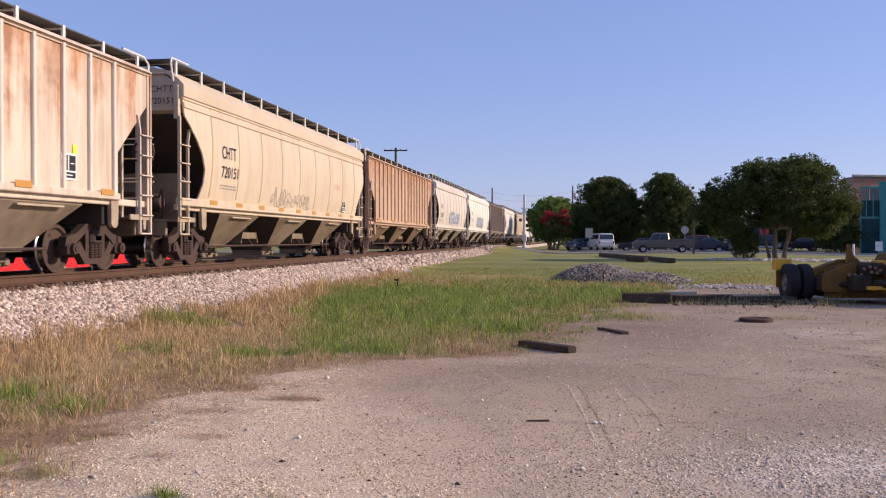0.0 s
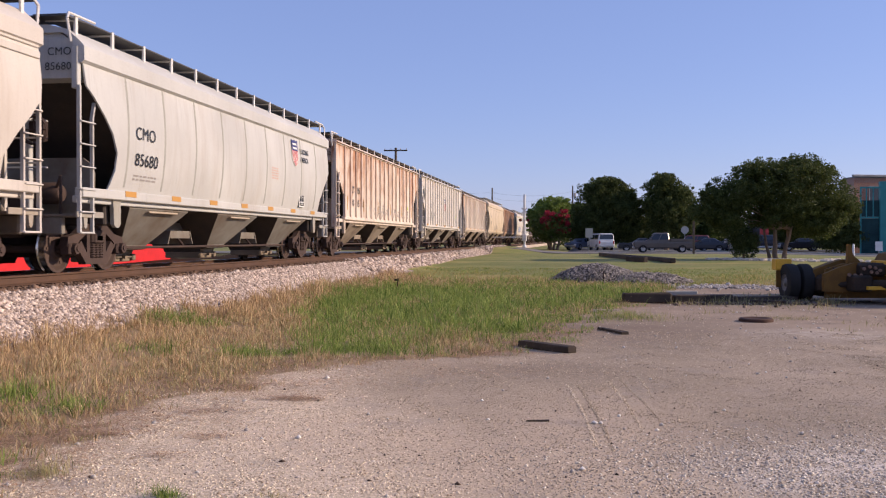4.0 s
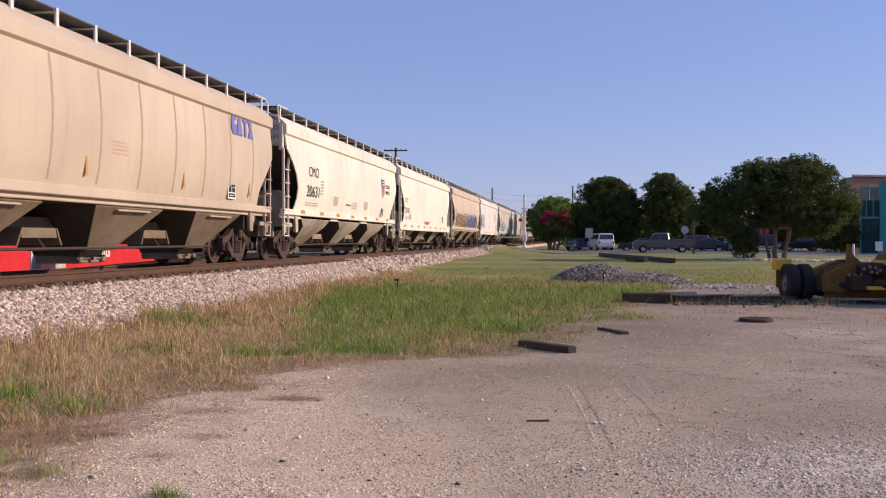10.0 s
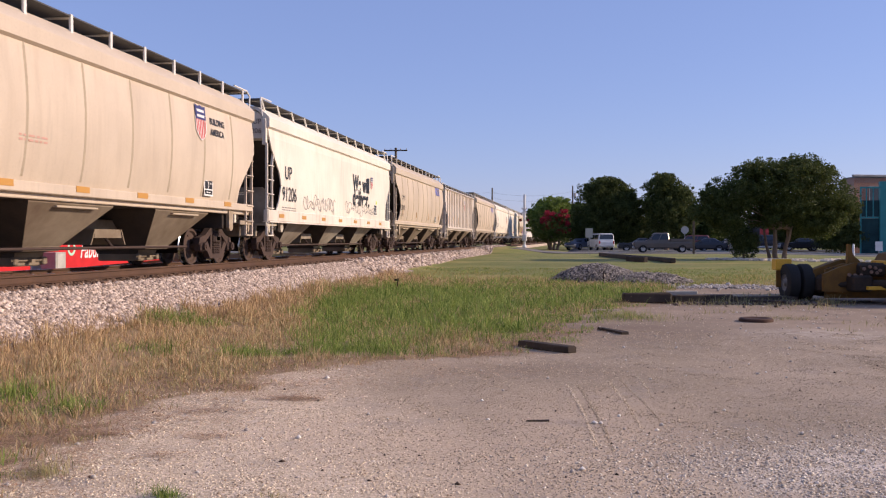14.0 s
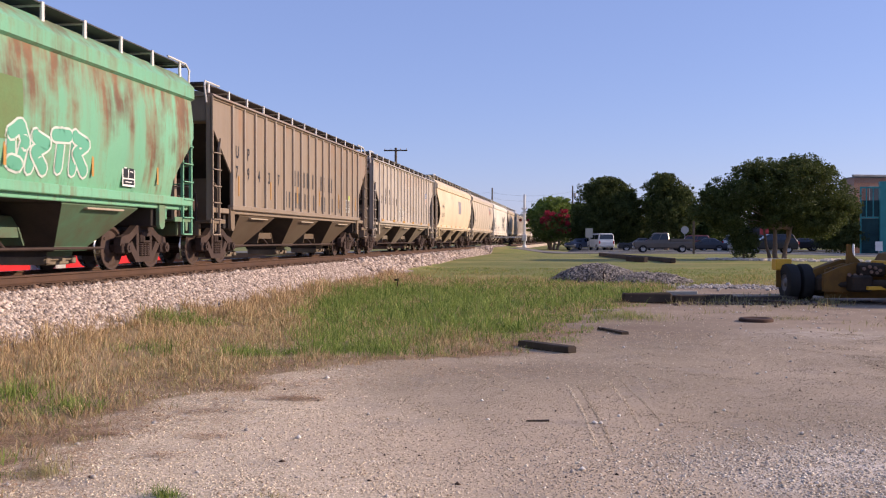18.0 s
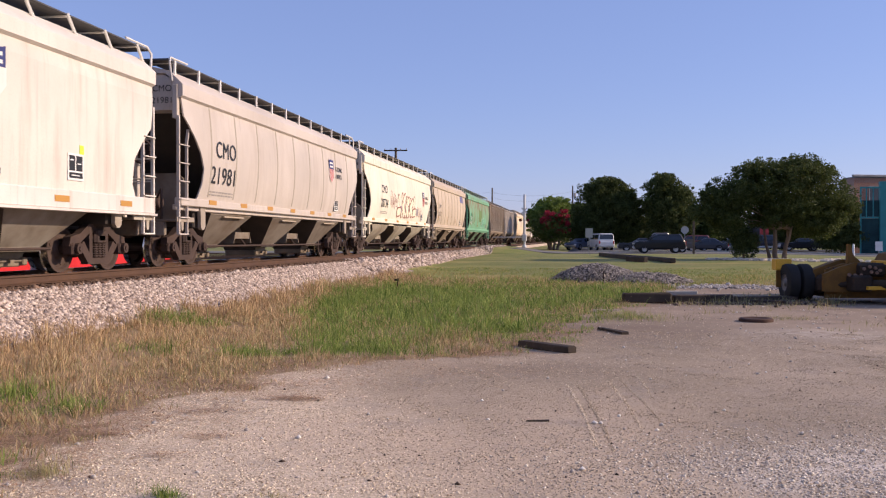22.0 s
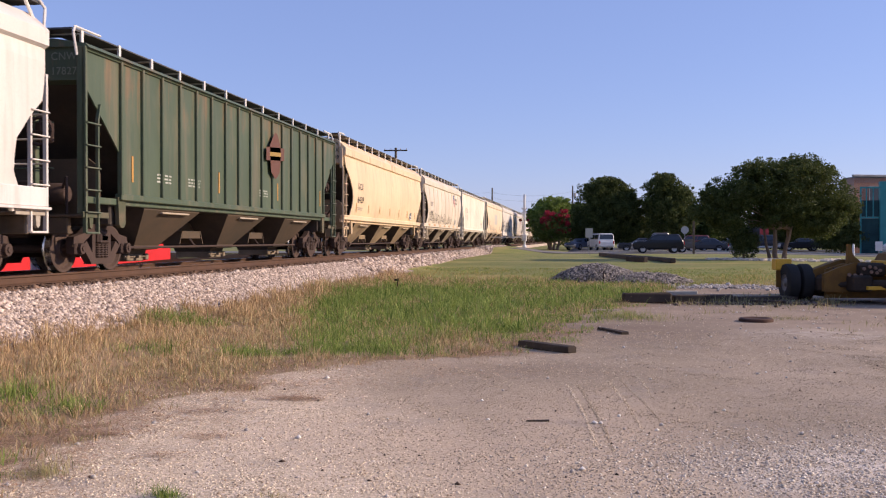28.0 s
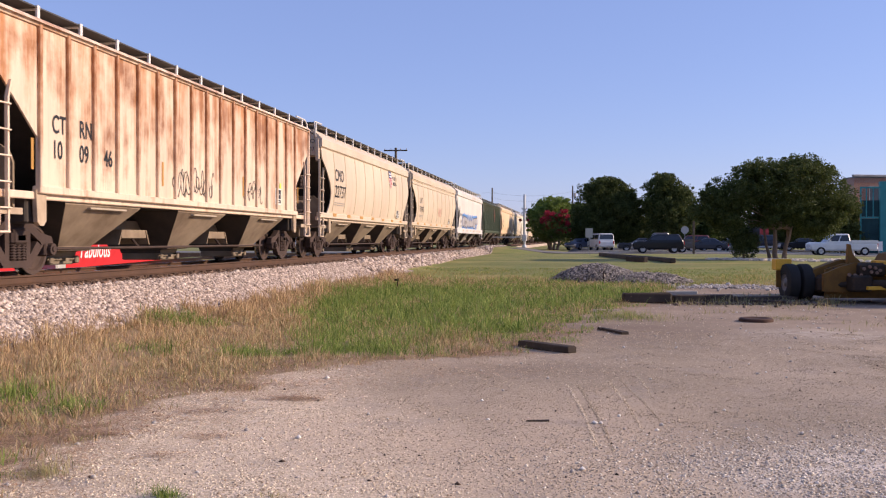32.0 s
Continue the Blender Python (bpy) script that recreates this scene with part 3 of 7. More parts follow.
for k in range(170):
    yk = 8 + 0.53 * k
    t = part("sleeper", sleeper, None, track, at=pose(rnd.uniform(-0.05, 0.05), yk + rnd.uniform(-0.02, 0.02), RAIL - 0.19, 0, 0, rnd.uniform(-0.8, 0.8)))
    if yk < 45:
        part("tie_plate", plate, None, t, at=(0.753, 0, 0))
far_sleepers = Geo()
for k in range(420):
    far_sleepers.box(-1.3, 1.3, 98.3 + 0.53 * k, 98.53 + 0.53 * k, RAIL - 0.3, RAIL - 0.19)
tagged(part("sleepers_far", far_sleepers, WOOD, track), kind="stuff")

# ---- the train: covered hopper cars ----
SPEED = 17.33        # metres a second, away along +y
LIGHT = dict(tan=(0.50, 0.40, 0.29), cream=(0.70, 0.60, 0.42), white=(0.74, 0.70, 0.60), grey=(0.50, 0.49, 0.45), pale=(0.60, 0.55, 0.46))

# (height over the rail, half width, set-back of the side sheet from the rear end, from the front end)
SIDES = {
    "ribbed": [(1.50, 1.50, 1.36, 1.36), (1.75, 1.50, 1.36, 1.36), (2.34, 1.50, 1.36, 1.36), (2.85, 1.50, 0.78, 0.78), (3.40, 1.50, 0.15, 0.15), (3.80, 1.50, 0.10, 0.10), (4.36, 1.50, 0.10, 0.10)],
    "curved": [(1.46, 1.46, 1.02, 1.00), (1.62, 1.51, 1.12, 1.08), (1.95, 1.575, 1.26, 1.08), (2.30, 1.615, 1.29, 0.80), (2.65, 1.632, 1.09, 0.42), (2.95, 1.632, 0.78, 0.14), (3.25, 1.615, 0.42, 0.10), (3.42, 1.60, 0.18, 0.10), (3.80, 1.56, 0.14, 0.10), (4.05, 1.49, 0.12, 0.10), (4.28, 1.32, 0.10, 0.10)],
    "sill": [(1.50, 1.54, 0.86, 0.86), (1.75, 1.55, 1.05, 1.00), (2.25, 1.56, 1.26, 0.92), (2.65, 1.56, 1.08, 0.55), (2.95, 1.56, 0.74, 0.20), (3.25, 1.56, 0.40, 0.14), (3.60, 1.56, 0.18, 0.12), (4.05, 1.50, 0.14, 0.12), (4.28, 1.32, 0.10, 0.10)],
}
TRUCK_IN = 1.46      # from the car's end to the truck's centre


def side_at(kind):
    rows = SIDES[kind]
    zs, xs = [r[0] for r in rows], [r[1] for r in rows]
    return lambda z: float(np.interp(z, zs, xs))


def wheel_geo():
    g = Geo()
    for s in (-1, 1):
        k = s * 0.72
        g.lathe([(k + s * 0.075, 0.10), (k + s * 0.085, 0.17), (k + s * 0.03, 0.22), (k + s * 0.02, 0.36), (k + s * 0.07, 0.395), (k + s * 0.07, 0.452), (k + s * 0.062, 0.457)], 26)
        g.lathe([(k + s * 0.062, 0.457), (k - s * 0.05, 0.462), (k - s * 0.065, 0.487), (k - s * 0.085, 0.478)], 26, mi=1)
        g.lathe([(k - s * 0.085, 0.478), (k - s * 0.08, 0.40), (k - s * 0.02, 0.35), (k - s * 0.03, 0.2), (k - s * 0.09, 0.1)], 26)
        g.box(k + s * 0.086, k + s * 0.1, -0.05, 0.05, -0.05, 0.05)
        for i in range(3):
            w = 2.1 * i
            g.tube((k + s * 0.02, 0.29 * math.cos(w), 0.29 * math.sin(w)), (k + s * 0.04, 0.29 * math.cos(w), 0.29 * math.sin(w)), 0.03, 6)
    g.tube((-0.98, 0, 0), (0.98, 0, 0), 0.085, 10)
    return g


def side_frame_geo():
    g = Geo()
    w = 0.075
    quads = [[(-1.08, 0.50), (-0.70, 0.50), (-0.60, 0.76), (-1.02, 0.68)], [(-0.70, 0.56), (-0.34, 0.76), (-0.36, 0.93), (-0.72, 0.72)],
             [(-0.38, 0.76), (0.38, 0.76), (0.36, 0.93), (-0.36, 0.93)], [(0.34, 0.76), (0.70, 0.56), (0.72, 0.72), (0.36, 0.93)], [(0.70, 0.50), (1.08, 0.50), (1.02, 0.68), (0.60, 0.76)],
             [(-0.72, 0.50), (-0.40, 0.17), (-0.26, 0.26), (-0.56, 0.60)], [(0.40, 0.17), (0.72, 0.50), (0.56, 0.60), (0.26, 0.26)], [(-0.42, 0.15), (0.42, 0.15), (0.36, 0.27), (-0.36, 0.27)],
             [(-0.36, 0.25), (-0.24, 0.25), (-0.24, 0.78), (-0.36, 0.78)], [(0.24, 0.25), (0.36, 0.25), (0.36, 0.78), (0.24, 0.78)]]
    for q in quads:
        g.prism(q, -w, w)
    for s in (-1, 1):
        g.box(-0.10, 0.12, s * 0.89 - 0.15, s * 0.89 + 0.15, 0.33, 0.56, 0.03)
        g.tube((0.10, s * 0.89, 0.457), (0.19, s * 0.89, 0.457), 0.105, 12)
        g.tube((0.19, s * 0.89, 0.457), (0.21, s * 0.89, 0.457), 0.05, 8)
    return g


def spring_geo():
    """One coil spring, its turns joined by a core."""
    rows = [(0.275, 0.0), (0.275, 0.045)]
    for k in range(6):
        z = 0.285 + k * 0.046
        rows += [(z, 0.050), (z + 0.010, 0.064), (z + 0.022, 0.064), (z + 0.032, 0.048)]
    return Geo().lathe(rows + [(0.565, 0.045), (0.565, 0.0)], 9, "z")


WHEELSET = wheel_geo().mesh("wheelset", WHEEL, TREAD, smooth=True)
SIDE_FRAME = side_frame_geo().mesh("side_frame", TRUCK)
SPRING = spring_geo().mesh("spring", TRUCK, smooth=True)
BOLSTER_END = Geo().box(-0.1, 0.12, -0.23, 0.23, 0.56, 0.75, 0.02).box(0.10, 0.15, -0.12, 0.12, 0.60, 0.71, 0.01).mesh("bolster_end", TRUCK)
BOLSTER = Geo().box(-1.15, 1.15, -0.2, 0.2, 0.55, 0.82, 0.03).mesh("truck_bolster", TRUCK)
BRAKE_BEAM = Geo().box(-0.8, 0.8, -0.07, 0.07, 0.28, 0.40, 0.02).prism([(-0.07, 0.40), (0.07, 0.40), (0.02, 0.62), (-0.02, 0.62)], -0.55, 0.55).mesh("brake_beam", TRUCK)
COUPLER = (Geo().box(-0.11, 0.11, -0.1, 0.55, -0.11, 0.11, 0.03).box(-0.17, 0.12, 0.5, 0.78, -0.17, 0.17, 0.04).box(0.04, 0.17, 0.62, 0.86, -0.15, 0.15, 0.03)
           .tube((0.3, 0.05, -0.1), (0.2, 0.75, -0.42), 0.03).box(-0.3, 0.3, -0.25, 0.0, -0.2, 0.2, 0.03)).mesh("coupler", TRUCK)
BRAKE_WHEEL = (Geo().lathe([(-0.1, 0.25), (-0.13, 0.28), (-0.16, 0.25), (-0.13, 0.22), (-0.1, 0.25)], 18, "y").tube((-0.25, -0.13, 0), (0.25, -0.13, 0), 0.015).tube((0, -0.13, -0.25), (0, -0.13, 0.25), 0.015)
               .tube((0, 0.0, 0), (0, -0.15, 0), 0.03)).mesh("brake_wheel", TRUCK)
BRAKE_BOX = Geo().box(-0.14, 0.14, -0.09, 0.12, -0.2, 0.2, 0.03).mesh("brake_housing", TRUCK)
AIR_TANK = (Geo().lathe([(-0.62, 0.0), (-0.6, 0.15), (-0.5, 0.21), (0.5, 0.21), (0.6, 0.15), (0.62, 0.0)], 14, "x").box(-0.3, 0.3, -0.3, -0.18, -0.3, 0.25, 0.03)
            .path([(0.55, -0.1, 0.1), (0.75, -0.3, 0.3), (0.75, -0.3, -0.4)], 0.03)).mesh("air_reservoir", TRUCK, smooth=True)
GATE = (Geo().box(-0.48, 0.48, -0.44, 0.44, 0.17, 0.34, 0.02).box(-0.60, 0.60, -0.06, 0.06, 0.24, 0.30).tube((0.50, -0.56, 0.28), (0.50, 0.56, 0.28), 0.03).box(0.46, 0.56, -0.52, -0.38, 0.19, 0.34, 0.02)
        .box(0.46, 0.56, 0.38, 0.52, 0.19, 0.34, 0.02)).mesh("outlet_gate", dusty("outlet_gate_iron", (0.26, 0.21, 0.155), (0.12, 0.088, 0.058), 0.6))
REFLECTOR = Geo().box(-0.004, 0.004, -0.23, 0.23, -0.055, 0.055).mesh("reflector", REFLECT)
REFLECTOR_UP = Geo().box(-0.004, 0.004, -0.035, 0.035, -0.26, 0.26).mesh("reflector", REFLECT)
LABEL_BOX = (Geo().box(-0.004, 0.002, -0.26, 0.26, -0.24, 0.24, 0, 1).box(0.002, 0.005, -0.22, -0.03, -0.07, 0.20).box(0.002, 0.005, 0.01, 0.22, -0.07, 0.20).box(0.002, 0.005, -0.22, 0.22, -0.20, -0.10)
             .box(0.005, 0.007, -0.19, -0.08, 0.11, 0.135, 0, 1).box(0.005, 0.007, 0.05, 0.17, 0.05, 0.07, 0, 1).box(0.005, 0.007, -0.15, 0.12, -0.16, -0.14, 0, 1)).mesh("data_panel", INK, WHITE_INK)
LIME_TAG = Geo().box(-0.004, 0.004, -0.07, 0.07, -0.08, 0.08).mesh("inspection_tag", LIME)


BAY_LEDGE = Geo().box(1.30, 1.44, -0.62, 0.78, 1.19, 1.23, 0.008).mesh("bay_ledge", dusty("bay_ledge_paint", (0.46, 0.39, 0.30), (0.22, 0.16, 0.11), 0.5))
BRACKET = plain("bracket_grey", (0.68, 0.66, 0.62), 0.5, 0.1, 0.1)
# Near-black colour: the shade on slope sheets, bay ends and bolsters, painted in.
SHADE_DARK = dusty("shaded_slope_sheet", (0.055, 0.047, 0.042), (0.12, 0.09, 0.07), 0.4)


def ladder_geo(corner):
    """Side ladder: faces +x; the corner post at y 0, the inner stile at -0.47, hanging below the platform as a sill step."""
    g = Geo()
    g.box(-0.03, 0.035, -0.055, 0.0, -0.40, corner)
    g.box(-0.03, 0.03, -0.50, -0.455, -0.40, 1.72)
    g.prism([(-0.50, 1.72), (-0.455, 1.72), (-0.545, 2.02), (-0.59, 2.02)], -0.03, 0.03)
    for k in range(5):
        z = -0.02 + 0.41 * k
        g.path([(0.0, -0.49, z), (0.06, -0.49, z), (0.06, -0.01, z), (0.0, -0.01, z)], 0.017, 5)
    g.path([(0.0, -0.49, -0.38), (0.03, -0.49, -0.40), (0.03, -0.02, -0.40), (0.0, -0.02, -0.38)], 0.022, 5)
    return g


def end_ladder_geo():
    """Rungs and hand rails across the end, from the corner at x 0 inwards."""
    g = Geo()
    for k in range(4):
        z = 0.35 + 0.42 * k
        g.path([(0, 0, z), (0.02, 0.09, z), (-0.60, 0.09, z), (-0.60, 0.02, z)], 0.016, 5)
    g.path([(-0.6, 0.02, 1.62), (-0.6, 0.1, 1.62), (-2.4, 0.1, 1.62), (-2.4, 0.02, 1.62)], 0.016, 5)
    g.path([(-0.6, 0.02, 0.78), (-0.6, 0.1, 0.78), (-2.4, 0.1, 0.78), (-2.4, 0.02, 0.78)], 0.016, 5)
    g.box(-0.63, -0.575, -0.02, 0.05, -0.05, 2.15)
    return g


def decal(car, name, shapes, prof, mats, lift=0.009, label=""):
    """Flat shapes painted on the side; shapes: (list of (y, z), material index)."""
    g = Geo()
    for poly, mi in shapes:
        g.add([(prof(z) + lift + 0.002 * mi, y, z) for y, z in poly], [tuple(range(len(poly)))], mi)
    return part(name, g, mats, car, label)


def patch(y0, z0, y1, z1):
    """A rectangle cut into strips, so that it follows a bowed side."""
    n = max(1, round((z1 - z0) / 0.15))
    zs = [z0 + (z1 - z0) * k / n for k in range(n + 1)]
    return [[(y0, a), (y1, a), (y1, b), (y0, b)] for a, b in zip(zs, zs[1:])]


def shield(car, prof, y, z, s, red=(0.50, 0.05, 0.05), faded=False):
    """A white-edged shield: upright stripes under a dark notched band, with two bars for its words."""
    navy = flat("shield_blue", (0.035, 0.04, 0.15) if not faded else (0.2, 0.22, 0.36), 0.5)
    back = flat("shield_white", (0.72, 0.70, 0.66), 0.5)
    stripe = flat("shield_red", red, 0.5)
    w, h = 0.36 * s, 0.52 * s
    foot = lambda u: z + h * (-1.0 + 0.55 * abs(u) ** 1.7)      # the rounded lower edge
    us = [-1, -0.7, -0.4, 0, 0.4, 0.7, 1]
    shapes = []
    for a, b in zip(us, us[1:]):
        shapes.append(([(y + 1.08 * a * w, foot(a) - 0.05 * h), (y + 1.08 * b * w, foot(b) - 0.05 * h), (y + 1.08 * b * w, z + 0.3 * h), (y + 1.08 * a * w, z + 0.3 * h)], 0))
    for k in range(6):
        a, b = -0.95 + 0.335 * k, -0.95 + 0.335 * k + 0.19
        shapes.append(([(y + a * w, foot(a)), (y + b * w, foot(b)), (y + b * w, z + 0.14 * h), (y + a * w, z + 0.14 * h)], 1))
    top = lambda u: z + h * (0.92 + 0.05 * math.cos(2 * math.pi * u))
    for a, b in zip(us, us[1:]):
        shapes.append(([(y + a * w, z + 0.14 * h), (y + b * w, z + 0.14 * h), (y + 1.04 * b * w, top(b)), (y + 1.04 * a * w, top(a))], 2))
    for k in range(2):
        b = z + (0.26 + 0.30 * k) * h
        shapes.append(([(y - 0.72 * w, b), (y + 0.72 * w, b), (y + 0.72 * w, b + 0.15 * h), (y - 0.72 * w, b + 0.15 * h)], 3))
    return decal(car, "shield_emblem", shapes, prof, (back, stripe, navy, back), 0.020, label="striped shield emblem")


def print_rows(car, prof, y, z, rows, wide=0.6, mat=None, h=0.035, seed=0):
    """Small stencilled print, as bars."""
    rnd = random.Random(seed + int(y * 100))
    shapes = []
    for k in range(rows):
        a = y
        while a < y + wide:
            w = rnd.uniform(0.06, 0.22)
            b = z - k * 2.1 * h
            shapes.append(([(a, b), (min(a + w, y + wide), b), (min(a + w, y + wide), b + h), (a, b + h)], 0))
            a += w + 0.05
    return decal(car, "stencil_print", shapes, prof, (mat or FAINT,), 0.007)


def blob(rnd, y, z, w, h, lean=0.0, n=14, rough=0.18):
    pts = []
    for k in range(n):
        a = 2 * math.pi * k / n
        r = 1 + rnd.uniform(-rough, rough)
        pts.append((y + w * r * math.cos(a) + lean * h * r * math.sin(a), z + h * r * math.sin(a)))
    return pts


# strokes of sprayed forms that stand for no letters, in a unit square
FORMS = [[(0.1, 0, 0.05, 1), (0.05, 1, 0.9, 0.85), (0.9, 0.85, 0.85, 0)], [(0, 0, 0.45, 1), (0.45, 1, 1, 0.05), (0.2, 0.38, 0.8, 0.4)], [(0.05, 0, 0.1, 1), (0.1, 0.95, 0.9, 0.8), (0.9, 0.8, 0.15, 0.5), (0.15, 0.5, 0.95, 0)],
         [(0, 0.95, 1, 1), (0.5, 1, 0.45, 0)], [(0.95, 0.95, 0.1, 0.85), (0.1, 0.85, 0.1, 0.1), (0.1, 0.1, 0.95, 0.05), (0.2, 0.5, 0.8, 0.5)], [(0.2, 0.1, 0.1, 0.8), (0.1, 0.8, 0.6, 1), (0.6, 1, 0.95, 0.6), (0.95, 0.6, 0.7, 0.05), (0.7, 0.05, 0.2, 0.1)],
         [(0.1, 1, 0.15, 0), (0.15, 0.05, 0.9, 0.1)], [(0.1, 0, 0.1, 1), (0.9, 1, 0.15, 0.5), (0.2, 0.5, 0.95, 0)]]


def capsule(a, b, c, d, r):
    t = math.atan2(d - b, c - a)
    return [(c + r * math.cos(t + w), d + r * math.sin(t + w)) for w in (-1.57, -0.78, 0, 0.78, 1.57)] + [(a - r * math.cos(t + w), b - r * math.sin(t + w)) for w in (-1.57, -0.78, 0, 0.78, 1.57)]


def spray(car, prof, y0, y1, z0, z1, count, cols, seed, halo=True, fat=0.17, name="graffiti", label="spray-painted graffiti in bold outlined strokes"):
    """Sprayed forms side by side, each in layers: a halo, an outline, a filling, a shade."""
    rnd = random.Random(seed)
    mats = [flat("spray", c, 0.6) for c in cols]
    step, g = (y1 - y0) / count, Geo()
    r = fat * step
    lift = 0.010

    def lay(poly, mi, up):
        g.add([(prof(z) + up, y, z) for y, z in poly], [tuple(range(len(poly)))], mi)

    for k in range(count):
        form = FORMS[rnd.randrange(len(FORMS))]
        lean, tall, drop = rnd.uniform(-0.05, 0.3), rnd.uniform(0.78, 1.0), rnd.uniform(0, 0.16)
        segs = []
        for a, b, c, d in form:
            f = lambda u, w: (y0 + step * (k + 0.14 + 0.72 * u + lean * (w - 0.5) * 0.5) + rnd.uniform(-0.04, 0.04) * step, z0 + r + (z1 - z0 - 2 * r) * (drop + (tall - drop) * w))
            segs.append((*f(a, b), *f(c, d)))
        if halo:
            for q in segs:
                lay(capsule(*q, r * 2.1), 0, lift)
        for q in segs:
            lay(capsule(*q, r * 1.38), 1, lift + 0.004)
        for q in segs:
            lay(capsule(*q, r), 2, lift + 0.008)
        if len(cols) > 3:
            for a, b, c, d in segs[::2]:
                lay(capsule(a, b, (a + c) / 2, (b + d) / 2, r * 0.45), 3, lift + 0.012)
    if halo:
        for k in range(count * 7):
            lay(blob(rnd, rnd.uniform(y0, y1), rnd.uniform(z0, z1 + 0.12), r * 0.5, r * 0.5, 0, 7), 0, lift - 0.001)
    return tagged(part(name, g, mats, car, label), kind="stuff")


def flame_graffiti(car, prof, y0, y1, z0, z1, seed):
    """Tall tapering strokes in grey with black edges, on a bar that runs out to both sides."""
    rnd = random.Random(seed)
    mats = [flat("spray_white", (0.78, 0.76, 0.72), 0.6), flat("spray_black", (0.035, 0.035, 0.04), 0.6), flat("spray_grey", (0.18, 0.195, 0.225), 0.6)]
    g = Geo()

    def blade(spine, widths, mi, up):
        side = []
        for k, (y, z) in enumerate(spine):
            a, b = spine[max(k - 1, 0)], spine[min(k + 1, len(spine) - 1)]
            ln = math.hypot(b[0] - a[0], b[1] - a[1]) or 1
            side.append((-(b[1] - a[1]) / ln * widths[k] / 2, (b[0] - a[0]) / ln * widths[k] / 2))
        for k in range(len(spine) - 1):
            quad = [(spine[i][0] + e * side[i][0], spine[i][1] + e * side[i][1]) for i, e in ((k, -1), (k + 1, -1), (k + 1, 1), (k, 1))]
            g.add([(prof(z) + up, y, z) for y, z in quad], [(0, 1, 2, 3)], mi)

    count = 8
    step = (y1 - y0) / count
    for k in range(count):
        top = z1 - (0.42 if k in (0, count - 1) else 0.0) - rnd.uniform(0, 0.3) * (z1 - z0)
        bend, foot = rnd.uniform(0.25, 0.5) * (1 if k % 3 else -1), step * rnd.uniform(0.5, 0.9)
        spine, wide = [], []
        for m in range(13):
            u = m / 12
            spine.append((y0 + step * (k + 0.5) - foot * (1 - u) ** 3 + bend * step * math.sin(u * 4.2), z0 + 0.08 + (top - z0) * u ** 0.85))
            wide.append(step * (0.62 - 0.40 * u) * (0.55 if m == 0 else 1.0) * (0.4 if m == 12 else 1.0))
        up = 0.010 + 0.0004 * k
        blade(spine, [w + 0.16 for w in wide], 0, up)
        blade(spine, [w + 0.09 for w in wide], 1, up + 0.004)
        blade(spine[:8], [w * 0.8 for w in wide[:8]], 2, up + 0.008)
        if k % 2:      # a hooked arm between neighbouring strokes
            hook = [(y0 + step * (k + 0.5 + 0.55 * math.cos(w)), z0 + (0.40 + 0.05 * (k % 3)) * (z1 - z0) + 0.16 * math.sin(w)) for w in np.linspace(2.6, -1.6, 8)]
            blade(hook, [0.16] * 8, 1, up + 0.010)
    for ends in ([(y0 - 1.7, z0 + 0.16), (y0 - 1.0, z0 + 0.10), (y0 - 0.2, z0 + 0.12), (y0 + 0.6, z0 + 0.12)], [(y0 - 1.25, z0 - 0.06), (y0 - 1.1, z0 + 0.12), (y0 - 0.7, z0 + 0.30), (y0 - 0.45, z0 + 0.32)], [(y1 - 0.5, z0 + 0.14), (y1 + 0.3, z0 + 0.18), (y1 + 1.2, z0 + 0.14)], [(y1 + 0.45, z0 - 0.25), (y1 + 0.4, z0 + 0.2), (y1 + 0.1, z0 + 0.7)]):
        blade(ends, [0.26] * (len(ends) - 1) + [0.12], 1, 0.016)
        blade(ends, [0.15] * (len(ends) - 1) + [0.05], 2, 0.020)
    for k in range(4):
        y = y0 + (y1 - y0) * (0.2 + 0.2 * k) + rnd.uniform(-0.2, 0.2)
        blade([(y, z0 + 0.1), (y - 0.1, z0 - 0.1), (y + 0.06, z0 - rnd.uniform(0.15, 0.3))], [0.09, 0.06, 0.02], 1, 0.022)
    return tagged(part("graffiti", g, mats, car, "tall black and grey sprayed strokes on a bar"), kind="stuff")


def scrawl(car, prof, y0, y1, z, h, mat, seed, loops=9, thick=0.03):
    """A thin hand-drawn line in loops."""
    rnd = random.Random(seed)
    pts, n = [], loops * 2
    step = (y1 - y0) / n
    for k in range(n):
        tall, wide, turn = h * rnd.choice((0.5, 0.38, 0.25, 0.2)), step * rnd.uniform(0.35, 0.9), rnd.choice((1, 1, -1))
        lift = rnd.uniform(-0.15, 0.15) * h
        for m in range(9):
            w = 2 * math.pi * m / 9
            pts.append((y0 + step * (k + m / 9) + wide * math.cos(w), z + lift + turn * tall * math.sin(w)))
    shapes = []
    for k, ((a, b), (c, d)) in enumerate(zip(pts, pts[1:])):
        if k // 18 % 2 == 1 and k % 18 < 4:
            continue
        ln = math.hypot(c - a, d - b) or 1
        ny, nz = -(d - b) / ln * thick / 2, (c - a) / ln * thick / 2
        shapes.append(([(a - ny, b - nz), (c - ny, d - nz), (c + ny, d + nz), (a + ny, b + nz)], 0))
    return tagged(decal(car, "scrawl", shapes, prof, (mat,), 0.008, "thin sprayed scrawl"), "thin sprayed scrawl in loops", kind="stuff")


def text(car, body, size, y, z, prof, mat, name="lettering", wide=0.82):
    return part(name, letters(body, size, lambda h: prof(h) + 0.010, y, z, mat, wide, 0.006), None, car)


